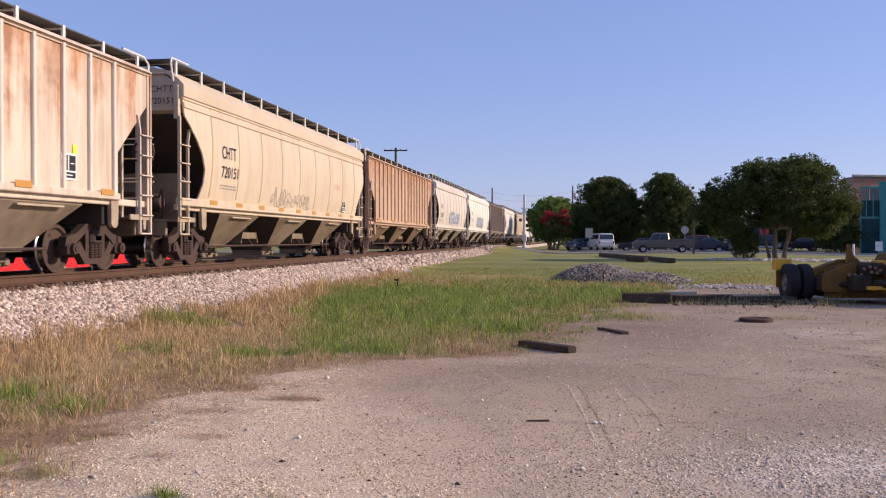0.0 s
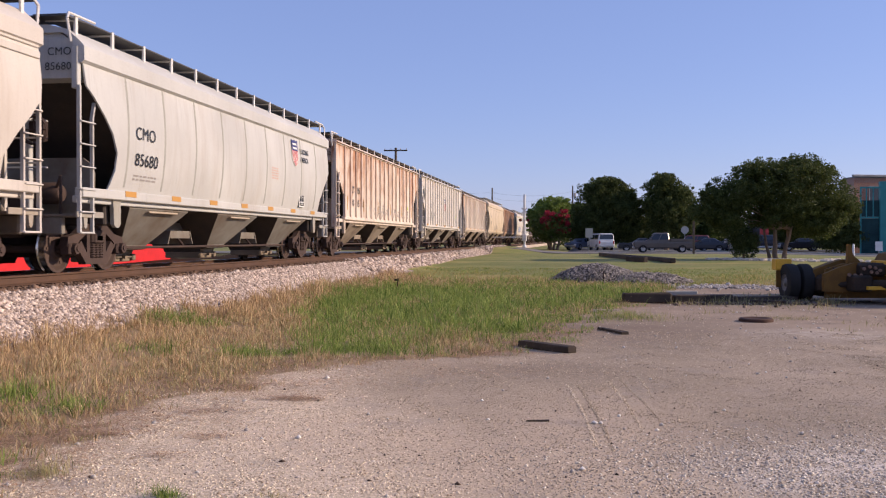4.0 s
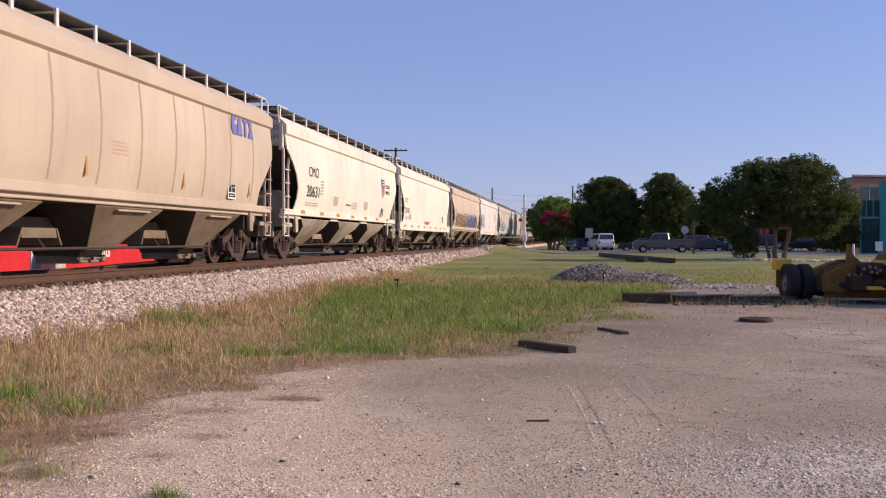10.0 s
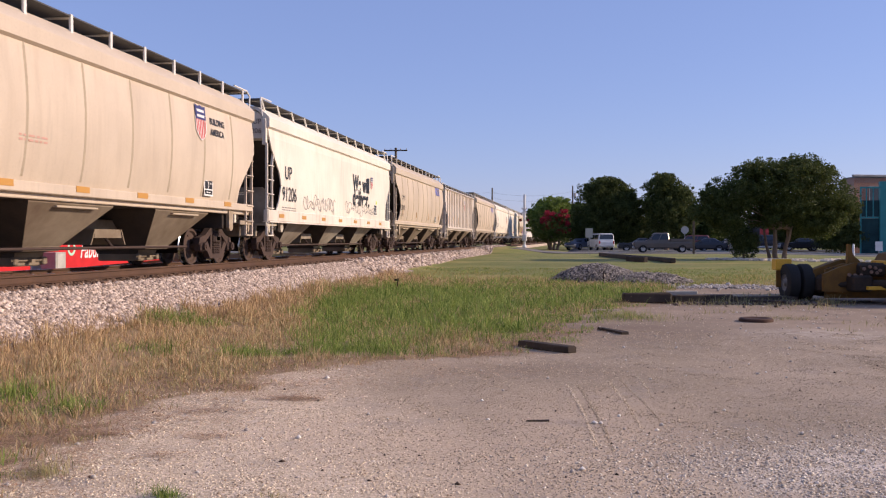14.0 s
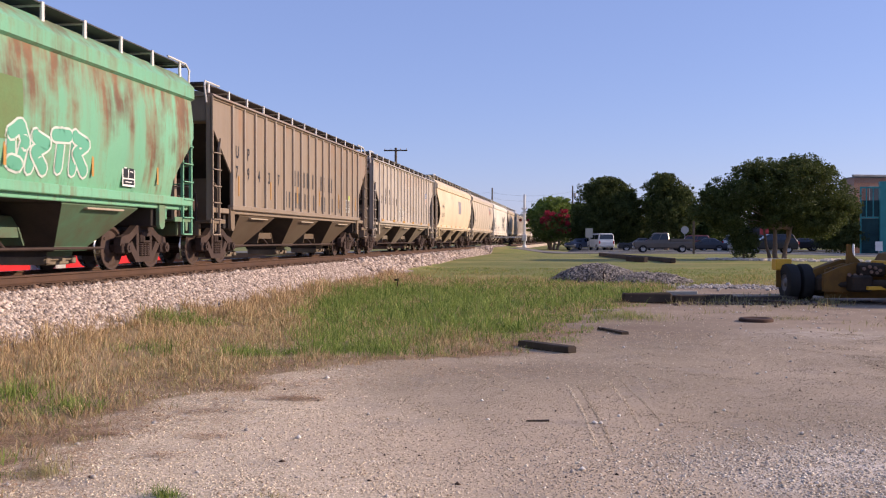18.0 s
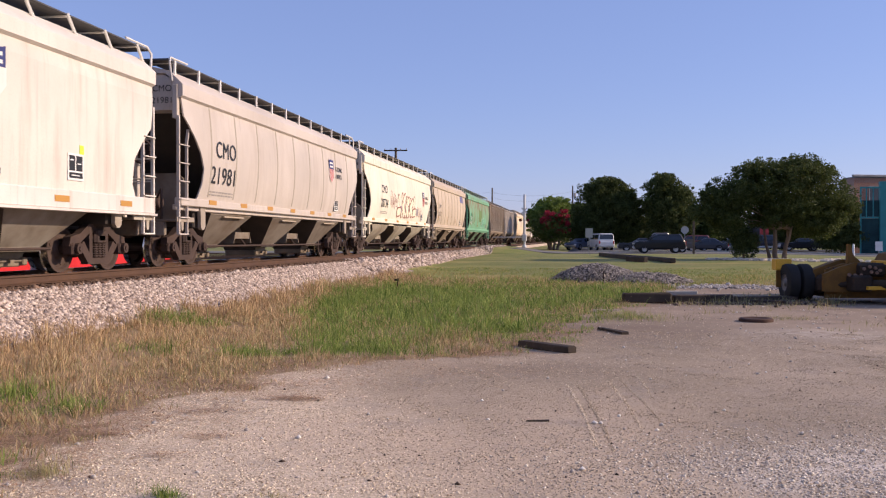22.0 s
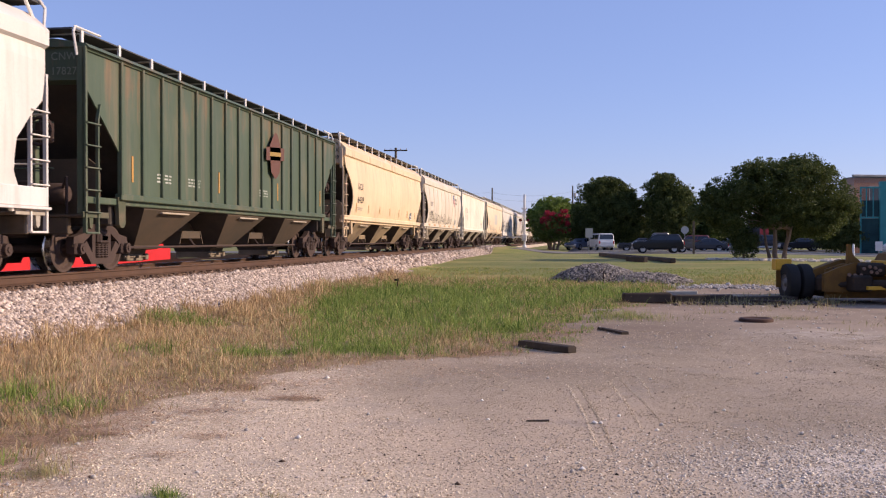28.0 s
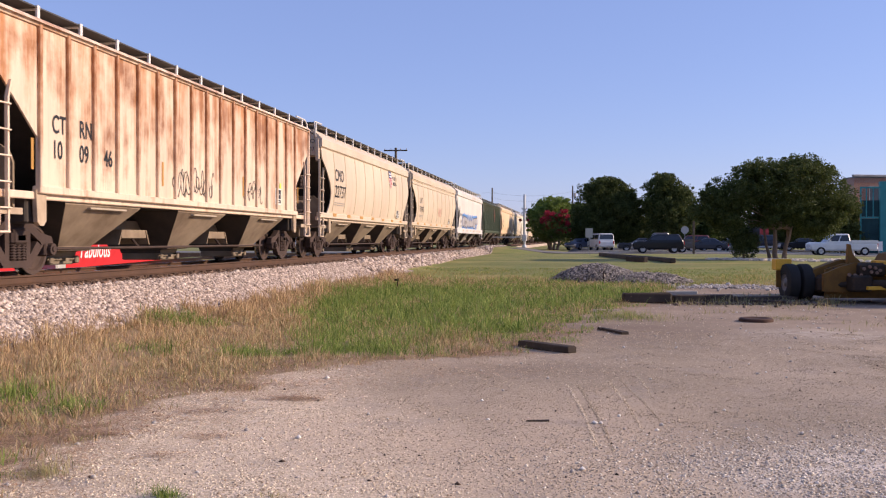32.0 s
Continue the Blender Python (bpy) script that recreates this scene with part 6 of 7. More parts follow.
def leaf_mesh(name, centres, radii, per, size, mat, seed):
    """Leaves in clumps: bent quads with all turns."""
    rng = np.random.default_rng(seed)
    c = np.repeat(centres, per, 0)
    r = np.repeat(radii, per)
    d = rng.normal(size=c.shape)
    d /= np.linalg.norm(d, axis=1)[:, None]
    p = c + d * (r * rng.random(len(c)) ** 0.45)[:, None] * np.array([1, 1, 0.8])
    a = rng.normal(size=p.shape)
    a /= np.linalg.norm(a, axis=1)[:, None]
    b = np.cross(a, rng.normal(size=p.shape))
    b /= np.linalg.norm(b, axis=1)[:, None] + 1e-9
    s = size * rng.uniform(0.6, 1.4, len(p))[:, None]
    v = np.stack([p - a * s, p - b * s * 0.5, p + a * s, p + b * s * 0.5], 1).reshape(-1, 3)
    f = (np.array([(0, 1, 2), (0, 2, 3)])[None] + (np.arange(len(p)) * 4)[:, None, None]).reshape(-1, 3)
    return bulk(name, v, f, mat)


def tree(x, y, lobes, leaf, seed, label, stems=1, per=110, size=0.13, blossom=(), trunk=0.3, name_z=None):
    """lobes: (right, up, half width, half height) of the crown's masses, metres from the foot."""
    rnd = random.Random(seed)
    z0 = float(ground_z(np.array(x), np.array(y)))
    t = thing("tree", pose(x, y, z0, 0, 0, 8.5), label, "tree")
    fork = max(0.6, min(q[1] - q[3] for q in lobes) + 0.5)
    lobes, blossom = [[(a, b + float(0.72 * smooth(36, 84, y) - 0.36 * smooth(36, 62, y)), c, d) for a, b, c, d in q] for q in (lobes, blossom)]
    ends = []
    for s in range(stems):
        a = 2 * math.pi * s / stems + 0.4
        dx, dy = (0.0, 0.0) if stems == 1 else (0.55 * math.cos(a), 0.5 * math.sin(a))
        g, r, p = Geo(), trunk / stems ** 0.4, Vector((dx * 0.8, dy * 0.8, -0.1))
        for k in range(4):
            q = p + Vector((dx * 0.22 + rnd.uniform(-0.08, 0.08), dy * 0.22 + rnd.uniform(-0.08, 0.08), (fork + 0.1) / 4))
            g.tube(p, q, r * (1.25 if k == 0 else 1), 9, r * 0.88)
            p, r = q, r * 0.88
        part("trunk", g, BARK, t)
        ends.append((p, r))
    for k, (lx, lz, lw, lh) in enumerate(lobes):
        p, r = ends[k % stems]
        e = Vector((lx, rnd.uniform(-0.4, 0.4) * lw, lz))
        m = (p + e) / 2 + Vector((0, 0, 0.2))
        part("limb", Geo().tube(p, m, r * 0.75, 7, r * 0.5).tube(m, e, r * 0.5, 6, r * 0.15), BARK, t)
        for _ in range(3):
            e2 = e + Vector((rnd.uniform(-0.8, 0.8) * lw, rnd.uniform(-0.8, 0.8) * lw, rnd.uniform(-0.3, 0.8) * lh))
            part("twig", Geo().tube(m.lerp(e, rnd.uniform(0.3, 1)), e2, r * 0.22, 5, r * 0.05), BARK, t)
    deep = max(0.8, max(q[2] for q in lobes))
    cs, rs, red = [], [], []
    for lx, lz, lw, lh in lobes:
        for k in range(int(60 + 60 * lw * lh)):
            far = rnd.uniform(0.35, 1.0) if rnd.random() < 0.8 else rnd.uniform(1.0, 1.22)
            d = Vector((rnd.gauss(0, 1), rnd.gauss(0, 1), rnd.gauss(0, 1))).normalized() * far
            cs.append((lx + d.x * lw, d.y * (0.5 * lw + 0.5 * deep), lz + d.z * lh))
            rs.append(rnd.uniform(0.22, 0.62) * (lw * lh) ** 0.25 * (0.6 if far > 1 else 1))
    cs, rs = np.array(cs), np.array(rs)
    part("crown", leaf_mesh("crown", cs, rs, int(per * 0.36), size * 0.95, LEAF[leaf], seed), None, t)
    if blossom:
        bl = [(lx + rnd.uniform(-1, 1) * lw, -rnd.uniform(0.5, 1.1) * lw, lz + rnd.uniform(-1, 1) * lh) for lx, lz, lw, lh in blossom for _ in range(24)]
        part("blossom", leaf_mesh("blossom", np.array(bl), np.full(len(bl), 0.32), 70, size * 0.8, LEAF["red"], seed + 1), None, t, "clusters of red blossom")
    return t


tree(22.7, 61.2, [(1.4, 4.7, 2.3, 1.5), (-0.6, 4.8, 2.0, 1.3), (3.1, 3.8, 1.5, 1.2), (-2.7, 4.2, 1.4, 1.1), (-4.2, 3.9, 0.8, 0.7), (-4.7, 3.0, 0.7, 0.5), (-2.9, 3.3, 1.1, 0.8), (0.9, 3.2, 2.0, 0.9), (2.9, 2.7, 1.2, 0.6), (-3.6, 2.6, 0.9, 0.5), (1.2, 5.9, 1.3, 0.55), (2.4, 5.4, 1.0, 0.6), (4.2, 3.3, 0.6, 0.7), (-1.6, 5.6, 1.0, 0.55), (1.3, 2.4, 1.3, 0.5), (-1.5, 3.9, 1.3, 0.7), (-3.0, 2.3, 1.0, 0.7), (-0.3, 3.2, 1.0, 0.6), (2.2, 1.9, 1.3, 0.5), (-0.8, 2.6, 0.9, 0.6)], "dark", 3, "broad dark green ornamental tree with several pale stems", 5, 150, 0.07, trunk=0.22)
tree(20.55, 61.0, [(0, 0.75, 0.75, 0.75), (0.5, 1.1, 0.5, 0.5), (-0.4, 1.2, 0.4, 0.4)], "dark", 33, "low dark shrub beside the ornamental tree", 1, 120, 0.06, trunk=0.08)
tree(13.6, 119.8, [(0, 4.0, 3.8, 3.0), (-0.4, 6.6, 2.9, 1.9), (1.6, 5.4, 2.4, 2.2), (-2.2, 2.4, 2.2, 1.7), (2.4, 2.4, 2.2, 1.8), (0.2, 8.0, 1.5, 0.7)], "dark", 7, "dark green rounded tree beside the parking lot", 1, 120, 0.14)
tree(20.8, 117.8, [(0, 4.6, 2.6, 2.0), (-0.6, 7.2, 2.0, 1.6), (1.4, 6.0, 2.0, 1.7), (-1.8, 5.0, 1.5, 1.4), (2.4, 3.8, 1.6, 1.2), (-0.2, 8.4, 1.2, 0.6), (0.4, 2.6, 2.6, 1.2)], "dark", 12, "tall dark green tree with gaps in its crown", 1, 80, 0.14)
tree(6.2, 127, [(0, 3.6, 2.8, 2.2), (0.6, 5.2, 2.2, 1.4), (-1.6, 4.2, 1.4, 1.2), (2.0, 4.4, 1.5, 1.4)], "light", 17, "light green feathery tree behind the crossing", 1, 110, 0.17)
tree(7.1, 115, [(-0.3, 2.4, 2.0, 1.6), (0.6, 3.2, 1.3, 1.0), (-1.4, 2.0, 1.2, 1.2)], "mid", 21, "small tree covered with red blossom", 3, 90, 0.11, blossom=((0, 3.5, 1.5, 1.0), (0.8, 2.6, 0.9, 0.8), (-0.8, 2.8, 0.8, 0.7), (0.2, 3.0, 1.2, 1.0)))
tree(9.8, 129, [(0, 3.0, 2.0, 2.0), (0.5, 4.6, 1.4, 1.2)], "mid", 24, "small green tree behind the crossing", 1, 90, 0.17)
tree(26.5, 126, [(0, 2.2, 2.4, 1.6), (1.0, 3.2, 1.4, 0.9)], "mid", 25, "low green tree far behind the parked cars", 1, 70, 0.2)
tree(31.0, 140, [(0, 2.2, 3.2, 1.6), (-1.5, 3.0, 1.6, 1.0)], "mid", 26, "low green tree far behind the parked cars", 1, 70, 0.2)
# Added crown that covers the brick wall left of the scaffold with dark leaves.
tree(36.9, 101, [(0, 2.3, 1.6, 2.2), (0.5, 4.2, 1.3, 1.2), (-1.0, 1.5, 1.6, 1.5), (1.3, 1.6, 1.2, 1.5), (-1.4, 3.6, 1.2, 1.2)], "dark", 34, "dark tree added to fill the dark area before the scaffold", 1, 130, 0.1, trunk=0.14)
tree(36.0, 121, [(0, 2.6, 2.8, 2.0), (1.4, 3.6, 1.6, 1.0)], "dark", 27, "low dark tree beside the brick building", 1, 80, 0.2)


def treeline(name, x0, x1, y0, y1, low, high, count, seed, leaf, label):
    rng = np.random.default_rng(seed)
    x = rng.uniform(x0, x1, count)
    y = rng.uniform(y0, y1, count)
    z = low + (high - low) * rng.random(count) * (0.72 + 0.28 * np.sin(x * 0.11 + seed) * np.cos(x * 0.043))
    me = leaf_mesh(name, np.stack([x, y, z], -1), np.full(count, (high - low) * 0.16), 26, (high - low) * 0.05, LEAF[leaf], seed)
    return tagged(new(name, me), label, "trees", kind="stuff")


treeline("far_woods", -160, 420, 420, 460, 0.6, 8.5, 900, 61, "mid", "distant line of green trees on the horizon")
# Dense dark leaves stand in for the deep shade behind the parked cars.
treeline("hedge", 6, 17, 156, 166, 0.7, 4.2, 160, 62, "dark", "dark shrubs behind the parking lot")
treeline("hedge", 17, 80, 131, 141, 0.7, 5.6, 1400, 63, "dark", "dense dark hedge filling in the shade behind the parking lot")
treeline("far_woods", -190, -22, 140, 160, 0.4, 7.0, 300, 64, "mid", "green trees on the far side of the track")

# ---- poles, wires, signs ----
POLE = dusty("weathered_pole", (0.11, 0.085, 0.065), (0.2, 0.16, 0.12), 0.4)


def utility_pole(x, y, top, arm=0.0, can=False, turn=0):
    z0 = float(ground_z(np.array(x), np.array(y)))
    t = thing("utility_pole", pose(x, y, z0, 0, 0, turn), "tall dark wooden utility pole" + (" with a crossarm" if arm else ""), "utility pole")
    part("pole", Geo().tube((0, 0, -0.3), (0, 0, top - z0), 0.16, 10, 0.11), POLE, t)
    if arm:
        part("crossarm", Geo().box(-arm / 2, arm / 2, -0.2, -0.1, top - z0 - 0.32, top - z0 - 0.2, 0.01), POLE, t)
        ins = Geo().lathe([(0, 0.03), (0.06, 0.05), (0.12, 0.03), (0.14, 0.0)], 8, "z").mesh("insulator", GALV)
        for k in (-0.46, -0.2, 0.2, 0.46):
            part("insulator", ins, None, t, at=(k * arm, -0.15, top - z0 - 0.2))
    if can:
        part("transformer", Geo().lathe([(0, 0.0), (0, 0.22), (0.75, 0.22), (0.8, 0.1), (0.82, 0.0)], 12, "z"), GALV, t, at=(0.36, 0, top - z0 - 1.9))
    return t


utility_pole(-6.3, 83.5, 10.0, 2.15, turn=6)
utility_pole(-3.8, 149.6, 10.0)
utility_pole(9.0, 151.5, 10.3, 0.0, True)
utility_pole(60.0, 150, 10.3, 2.0)
WIRE = flat("black_wire", (0.05, 0.05, 0.055), 0.6)
for a, b in (((-3.8, 149.6, 9.2), (9.0, 151.5, 9.4)), ((-3.8, 149.6, 8.3), (9.0, 151.5, 8.5)), ((9.0, 151.5, 9.4), (60, 150, 9.4)), ((9.0, 151.5, 8.5), (60, 150, 8.5)), ((-80, 150, 9.0), (-3.8, 149.6, 9.2))):
    a, b = Vector(a), Vector(b)
    pts = [a.lerp(b, k / 10) - Vector((0, 0, 1.2 * (1 - (k / 5 - 1) ** 2) * 0.5)) for k in range(11)]
    whole("wire", Geo().path(pts, 0.012, 4), WIRE, (0, 0, 0), "thin black overhead wire between the poles", "wire")


def crossing_signal(x, y):
    z0 = float(ground_z(np.array(x), np.array(y)))
    t = thing("crossing_signal", (x, y, z0), "silver level crossing signal with lamps and a cross sign", "crossing signal")
    SIL = plain("aluminium_paint", (0.62, 0.62, 0.62), 0.45, 0.4, 0.1)
    part("mast", Geo().tube((0, 0, 0), (0, 0, 5.6), 0.13, 10), SIL, t)
    part("base", Geo().lathe([(0, 0.28), (0.1, 0.28), (0.35, 0.12), (0.4, 0.0)], 10, "z"), SIL, t)
    for s in (-1, 1):
        part("cross_board", Geo().box(-0.42, 0.42, -0.015, 0.015, -0.07, 0.07), SIL, t, "white cross board", at=pose(0, -0.1, 3.9, 0, s * 45, 0))
        lamp = part("lamp_hood", Geo().lathe([(-0.25, 0.17), (0.0, 0.17), (0.03, 0.12)], 12, "y"), BLACK, t, at=(s * 0.4, -0.15, 2.9))
        part("lens", Geo().lathe([(-0.02, 0.0), (-0.02, 0.15)], 12, "y"), flat("red_lens", (0.35, 0.01, 0.01), 0.2), lamp)
    part("lamp_bar", Geo().tube((-0.4, -0.1, 2.9), (0.4, -0.1, 2.9), 0.035), SIL, t)
    part("gate_motor", Geo().box(-0.25, 0.25, -0.3, 0.3, 0.7, 1.4, 0.04), SIL, t)
    part("gate_arm", Geo().box(-0.03, 0.03, 0.3, 0.36, 1.0, 1.9).box(-4.0, 0.1, 0.3, 0.34, 1.05, 1.17, 0.01), plain("gate_white", (0.7, 0.68, 0.66)), t)
    return t


crossing_signal(4.48, 98.6)


def road_sign(x, y, zc, shape, size, mat, label, zbase=None):
    z0 = float(ground_z(np.array(x), np.array(y)))
    t = thing("road_sign", pose(x, y, z0, 0, 0, 8), label, "road sign")
    part("post", Geo().box(-0.03, 0.03, 0.0, 0.05, -0.1, zc - z0 + size / 2), GALV, t)
    pts = [(size / 2 * math.cos(a) * (1.08 if shape == 8 else 1), zc - z0 + size / 2 * math.sin(a) * (1.08 if shape == 8 else 1)) for a in [math.pi / shape + 2 * math.pi * k / shape for k in range(shape)]]
    if shape == 4:
        pts = [(-size / 2, zc - z0 - size * 0.65), (size / 2, zc - z0 - size * 0.65), (size / 2, zc - z0 + size * 0.65), (-size / 2, zc - z0 + size * 0.65)]
    part("sign_plate", Geo().prism(pts, -0.01, 0.0, "y"), mat, t)
    return t


SIGN_BACK = plain("sign_back", (0.42, 0.41, 0.39), 0.5, 0.3, 0.1)
road_sign(11.1, 80.9, 2.2, 4, 0.62, SIGN_BACK, "plain grey back of a road sign on a thin post")
road_sign(20.9, 97.9, 2.62, 8, 0.75, SIGN_BACK, "grey back of an octagonal road sign")
road_sign(37.3, 90.0, 1.03, 4, 0.66, plain("white_board", (0.72, 0.72, 0.70), 0.5, 0, 0.08), "small white notice board by the driveway")
whole("wooden_post", Geo().box(-0.09, 0.09, -0.09, 0.09, -0.1, 2.9, 0.01), POLE, (20.2, 84.2, 0.32), "slim brown wooden post at the road's edge", "post")
whole("bollard", Geo().lathe([(-0.1, 0.10), (1.0, 0.10), (1.06, 0.07), (1.08, 0.0)], 12, "z"), plain("white_bollard", (0.78, 0.77, 0.74), 0.5, 0, 0.06), (35.1, 90.0, 0.16), "slim white bollard post beside the driveway", "bollard", smooth=True)

# ---- brick building with teal scaffolding ----
BRICK = Nodes("red_brick", 0.9, 0.0, 0.2)
bv = BRICK.where((1, 1, 1))
bt = BRICK.add("ShaderNodeTexBrick", Scale=4.5, Mortar_Size=0.02)
bt.inputs["Color1"].default_value, bt.inputs["Color2"].default_value, bt.inputs["Mortar"].default_value = (0.33, 0.145, 0.085, 1), (0.42, 0.20, 0.12, 1), (0.45, 0.38, 0.32, 1)
bm_ = BRICK.t.nodes.new("ShaderNodeMapping")
bm_.inputs["Rotation"].default_value = (radians(90), 0, 0)
BRICK.link(bv, bm_.inputs[0])
BRICK.link(bm_.outputs[0], bt.inputs["Vector"])
BRICK.color(BRICK.mix(BRICK.ramp(BRICK.noise(bv, 0.4, 4), [(0.35, 0.0), (0.7, 0.5)]), bt.outputs[0], (0.24, 0.12, 0.08)))
TEAL = plain("teal_paint", (0.03, 0.24, 0.25), 0.55, 0.0, 0.12)
GLASS = Nodes("dark_window_glass", 0.08, 0.0, 0.6)
GLASS.color((0.025, 0.03, 0.04))
b = thing("brick_building", pose(41.4, 113, 0.72, 0, 0, 17), "two-storey red brick building with a pale parapet", "building")
part("wall", Geo().box(0, 40, 0, 2.5, -1.4, 8.0), BRICK.m, b)
part("roof", Geo().box(0.1, 39.8, 0.1, 2.4, 8.0, 8.15), plain("roof_felt", (0.2, 0.19, 0.18)), b)
part("parapet_cap", Geo().box(-0.15, 40, -0.15, 0.25, 8.15, 8.4, 0.03), CONC, b)
for k in range(9):
    for z in (1.0, 4.9):
        w = part("window", Geo().box(-0.05, 0.05, -0.03, 0.03, 0, 0.01), CONC, b, at=(2.6 + 4.2 * k, -0.02, z))
        part("window_frame", Geo().box(-0.75, 0.75, -0.07, 0.0, 0, 0.1).box(-0.75, 0.75, -0.07, 0.0, 2.1, 2.2).box(-0.75, -0.65, -0.07, 0.0, 0.1, 2.1).box(0.65, 0.75, -0.07, 0.0, 0.1, 2.1), CONC, w)
        part("pane", Geo().box(-0.65, 0.65, -0.04, -0.005, 0.1, 2.1), GLASS.m, w)
s = thing("scaffold", (38.5, 100.0, 0.12), "teal steel scaffold with dark green netting", "scaffold")
for x, w, top in ((0.0, 0.07, 6.9), (2.1, 0.30, 7.4), (4.9, 0.12, 6.9), (7.3, 0.12, 6.9), (9.8, 0.12, 6.9), (12.3, 0.12, 6.9)):
    part("scaffold_post", Geo().box(x - w, x + w, -w, w, 0, top, 0.01), TEAL, s)
for z in (3.75, 6.8):
    part("scaffold_beam", Geo().box(0, 12.3, -0.06, 0.06, z - 0.09, z + 0.09), TEAL, s)
for x in (0.55, 1.2):
    part("scaffold_strut", Geo().box(x - 0.05, x + 0.05, -0.05, 0.05, 3.84, 6.72), TEAL, s)
NET = Nodes("green_netting", 0.8, 0.0, 0.2)
nv = NET.where()
NET.color(NET.mix(NET.ramp(NET.noise(nv, 0.8, 4), [(0.3, 0.0), (0.7, 1.0)]), (0.010, 0.034, 0.040), (0.022, 0.065, 0.070)))
NET.bump(NET.noise(nv, 1.2, 3), 0.8, 0.2)
for a, b in ((0.08, 1.79), (2.41, 4.77), (5.03, 7.17), (7.43, 9.67), (9.93, 12.17)):
    part("netting", Geo().box(a, b, 0.0, 0.02, 0.1, 3.65), NET.m, s)
    part("netting", Geo().box(a, b, 0.0, 0.02, 3.85, 5.5), NET.m, s)
whole("steel_column", Geo().box(-0.2, 0.2, -0.2, 0.2, 0, 9.0, 0.02), plain("grey_column", (0.25, 0.27, 0.30)), (41.8, 99.0, 0.07), "tall grey steel column beside the scaffold", "column")
st = thing("store_building", (33.5, 128, 0.72), "dark low building behind the trees", "building")
part("wall", Geo().box(0, 10, 0, 8, -0.2, 4.2), plain("dark_wall", (0.08, 0.075, 0.075)), st)
part("roof", Geo().box(-0.3, 10.3, -0.3, 8.3, 4.2, 4.4), plain("roof_felt", (0.2, 0.19, 0.18)), st)
sg = thing("shop_sign", (30.2, 106, 0.72), "small red and blue panel sign on a post", "sign")
part("post", Geo().box(-0.06, 0.06, -0.06, 0.06, 0, 1.0), GALV, sg)
for z, c in ((0.9, (0.5, 0.05, 0.05)), (1.55, (0.55, 0.06, 0.06)), (2.2, (0.10, 0.14, 0.32)), (2.85, (0.5, 0.12, 0.08))):
    part("sign_panel", Geo().box(-0.45, 0.45, -0.08, 0.08, z, z + 0.6, 0.01), plain("sign_colour", c, 0.5), sg)

# ---- the red shop across the track ----
RED = plain("red_paint", (0.62, 0.025, 0.03), 0.5, 0.0, 0.12)
shop = thing("red_shop", (-16, 43, 0.0), "bright red shop wall with white sign strokes", "building")
part("wall", Geo().box(-8, 0, -15, 14.4, 0.05, 3.6), RED, shop)
part("plinth", Geo().box(-8.1, 0.06, -15.1, 14.5, -0.3, 0.05), plain("dark_plinth", (0.13, 0.11, 0.10)), shop)
part("roof", Geo().box(-8.3, 0.3, -15.3, 14.7, 3.6, 3.8), plain("shop_roof", (0.35, 0.33, 0.31)), shop)
part("door", Geo().box(-0.02, 0.05, -1.2, -0.2, 0, 2.0, 0.01), plain("grey_door", (0.45, 0.46, 0.47)), shop)
word = letters("Fabulous", 1.15, lambda h: 0.012, 0.0, 0.0, flat("white_sign_paint", (0.8, 0.8, 0.8)), 0.74, 0.02)
for v in word.vertices:      # leaning script on the wall
    v.co = (0.012, 3.35 + v.co.y + 0.22 * v.co.z, 0.66 + v.co.z)
part("sign_word", word, None, shop, "white hand-painted word on the red wall")
part("round_mark", Geo().lathe([(0.005, 0.24), (0.02, 0.24), (0.02, 0.38), (0.005, 0.38)], 16, "x"), flat("mint_sign_paint", (0.45, 0.75, 0.6)), shop, "mint ring mark", at=(0, 2.5, 1.15))
cab = thing("signal_cabinet", (-15.2, 42.5, 0.0), "small grey steel cabinet behind the track", "cabinet")
part("body", Geo().box(-0.4, 0.4, -0.45, 0.45, 0, 1.0, 0.02), plain("cabinet_grey", (0.42, 0.41, 0.38)), cab)
part("door", Geo().box(0.4, 0.42, -0.35, 0.35, 0.1, 0.92, 0.005), plain("cabinet_grey", (0.5, 0.49, 0.46)), cab)

# ---- vehicles ----
TYRE = plain("tyre_rubber", (0.02, 0.02, 0.02), 0.9)
RIM = plain("alloy_rim", (0.5, 0.5, 0.5), 0.35, 0.8, 0.1)
TYRE_ME = Geo().lathe([(-0.12, 0.22), (-0.13, 0.33), (-0.09, 0.38), (0.09, 0.38), (0.13, 0.33), (0.12, 0.22)], 22, "y").mesh("tyre", TYRE, smooth=True)
RIM_ME = Geo().lathe([(-0.10, 0.0), (-0.10, 0.05), (-0.07, 0.1), (-0.08, 0.2), (-0.12, 0.23), (0.12, 0.23), (0.08, 0.2), (0.07, 0.1), (0.10, 0.0)], 18, "y").mesh("rim", RIM, smooth=True)
TAIL = flat("tail_lens", (0.45, 0.02, 0.02), 0.25)
HEAD = flat("head_lens", (0.7, 0.7, 0.7), 0.15)


def gloss(name, c):
    n = Nodes(name, 0.28, 0.1, 0.5)
    v = n.where()
    n.color(n.mix(n.ramp(n.noise(v, 1.5, 4), [(0.35, 0.0), (0.7, 0.5)]), c, tint(c, 0.75)))
    return n.m


def slab(g, rows):
    """Stacked cross-sections; rows: (z, x0, x1, half width)."""
    n = len(g.v)
    for z, a, b, w in rows:
        c = min(0.12, (b - a) * 0.1)
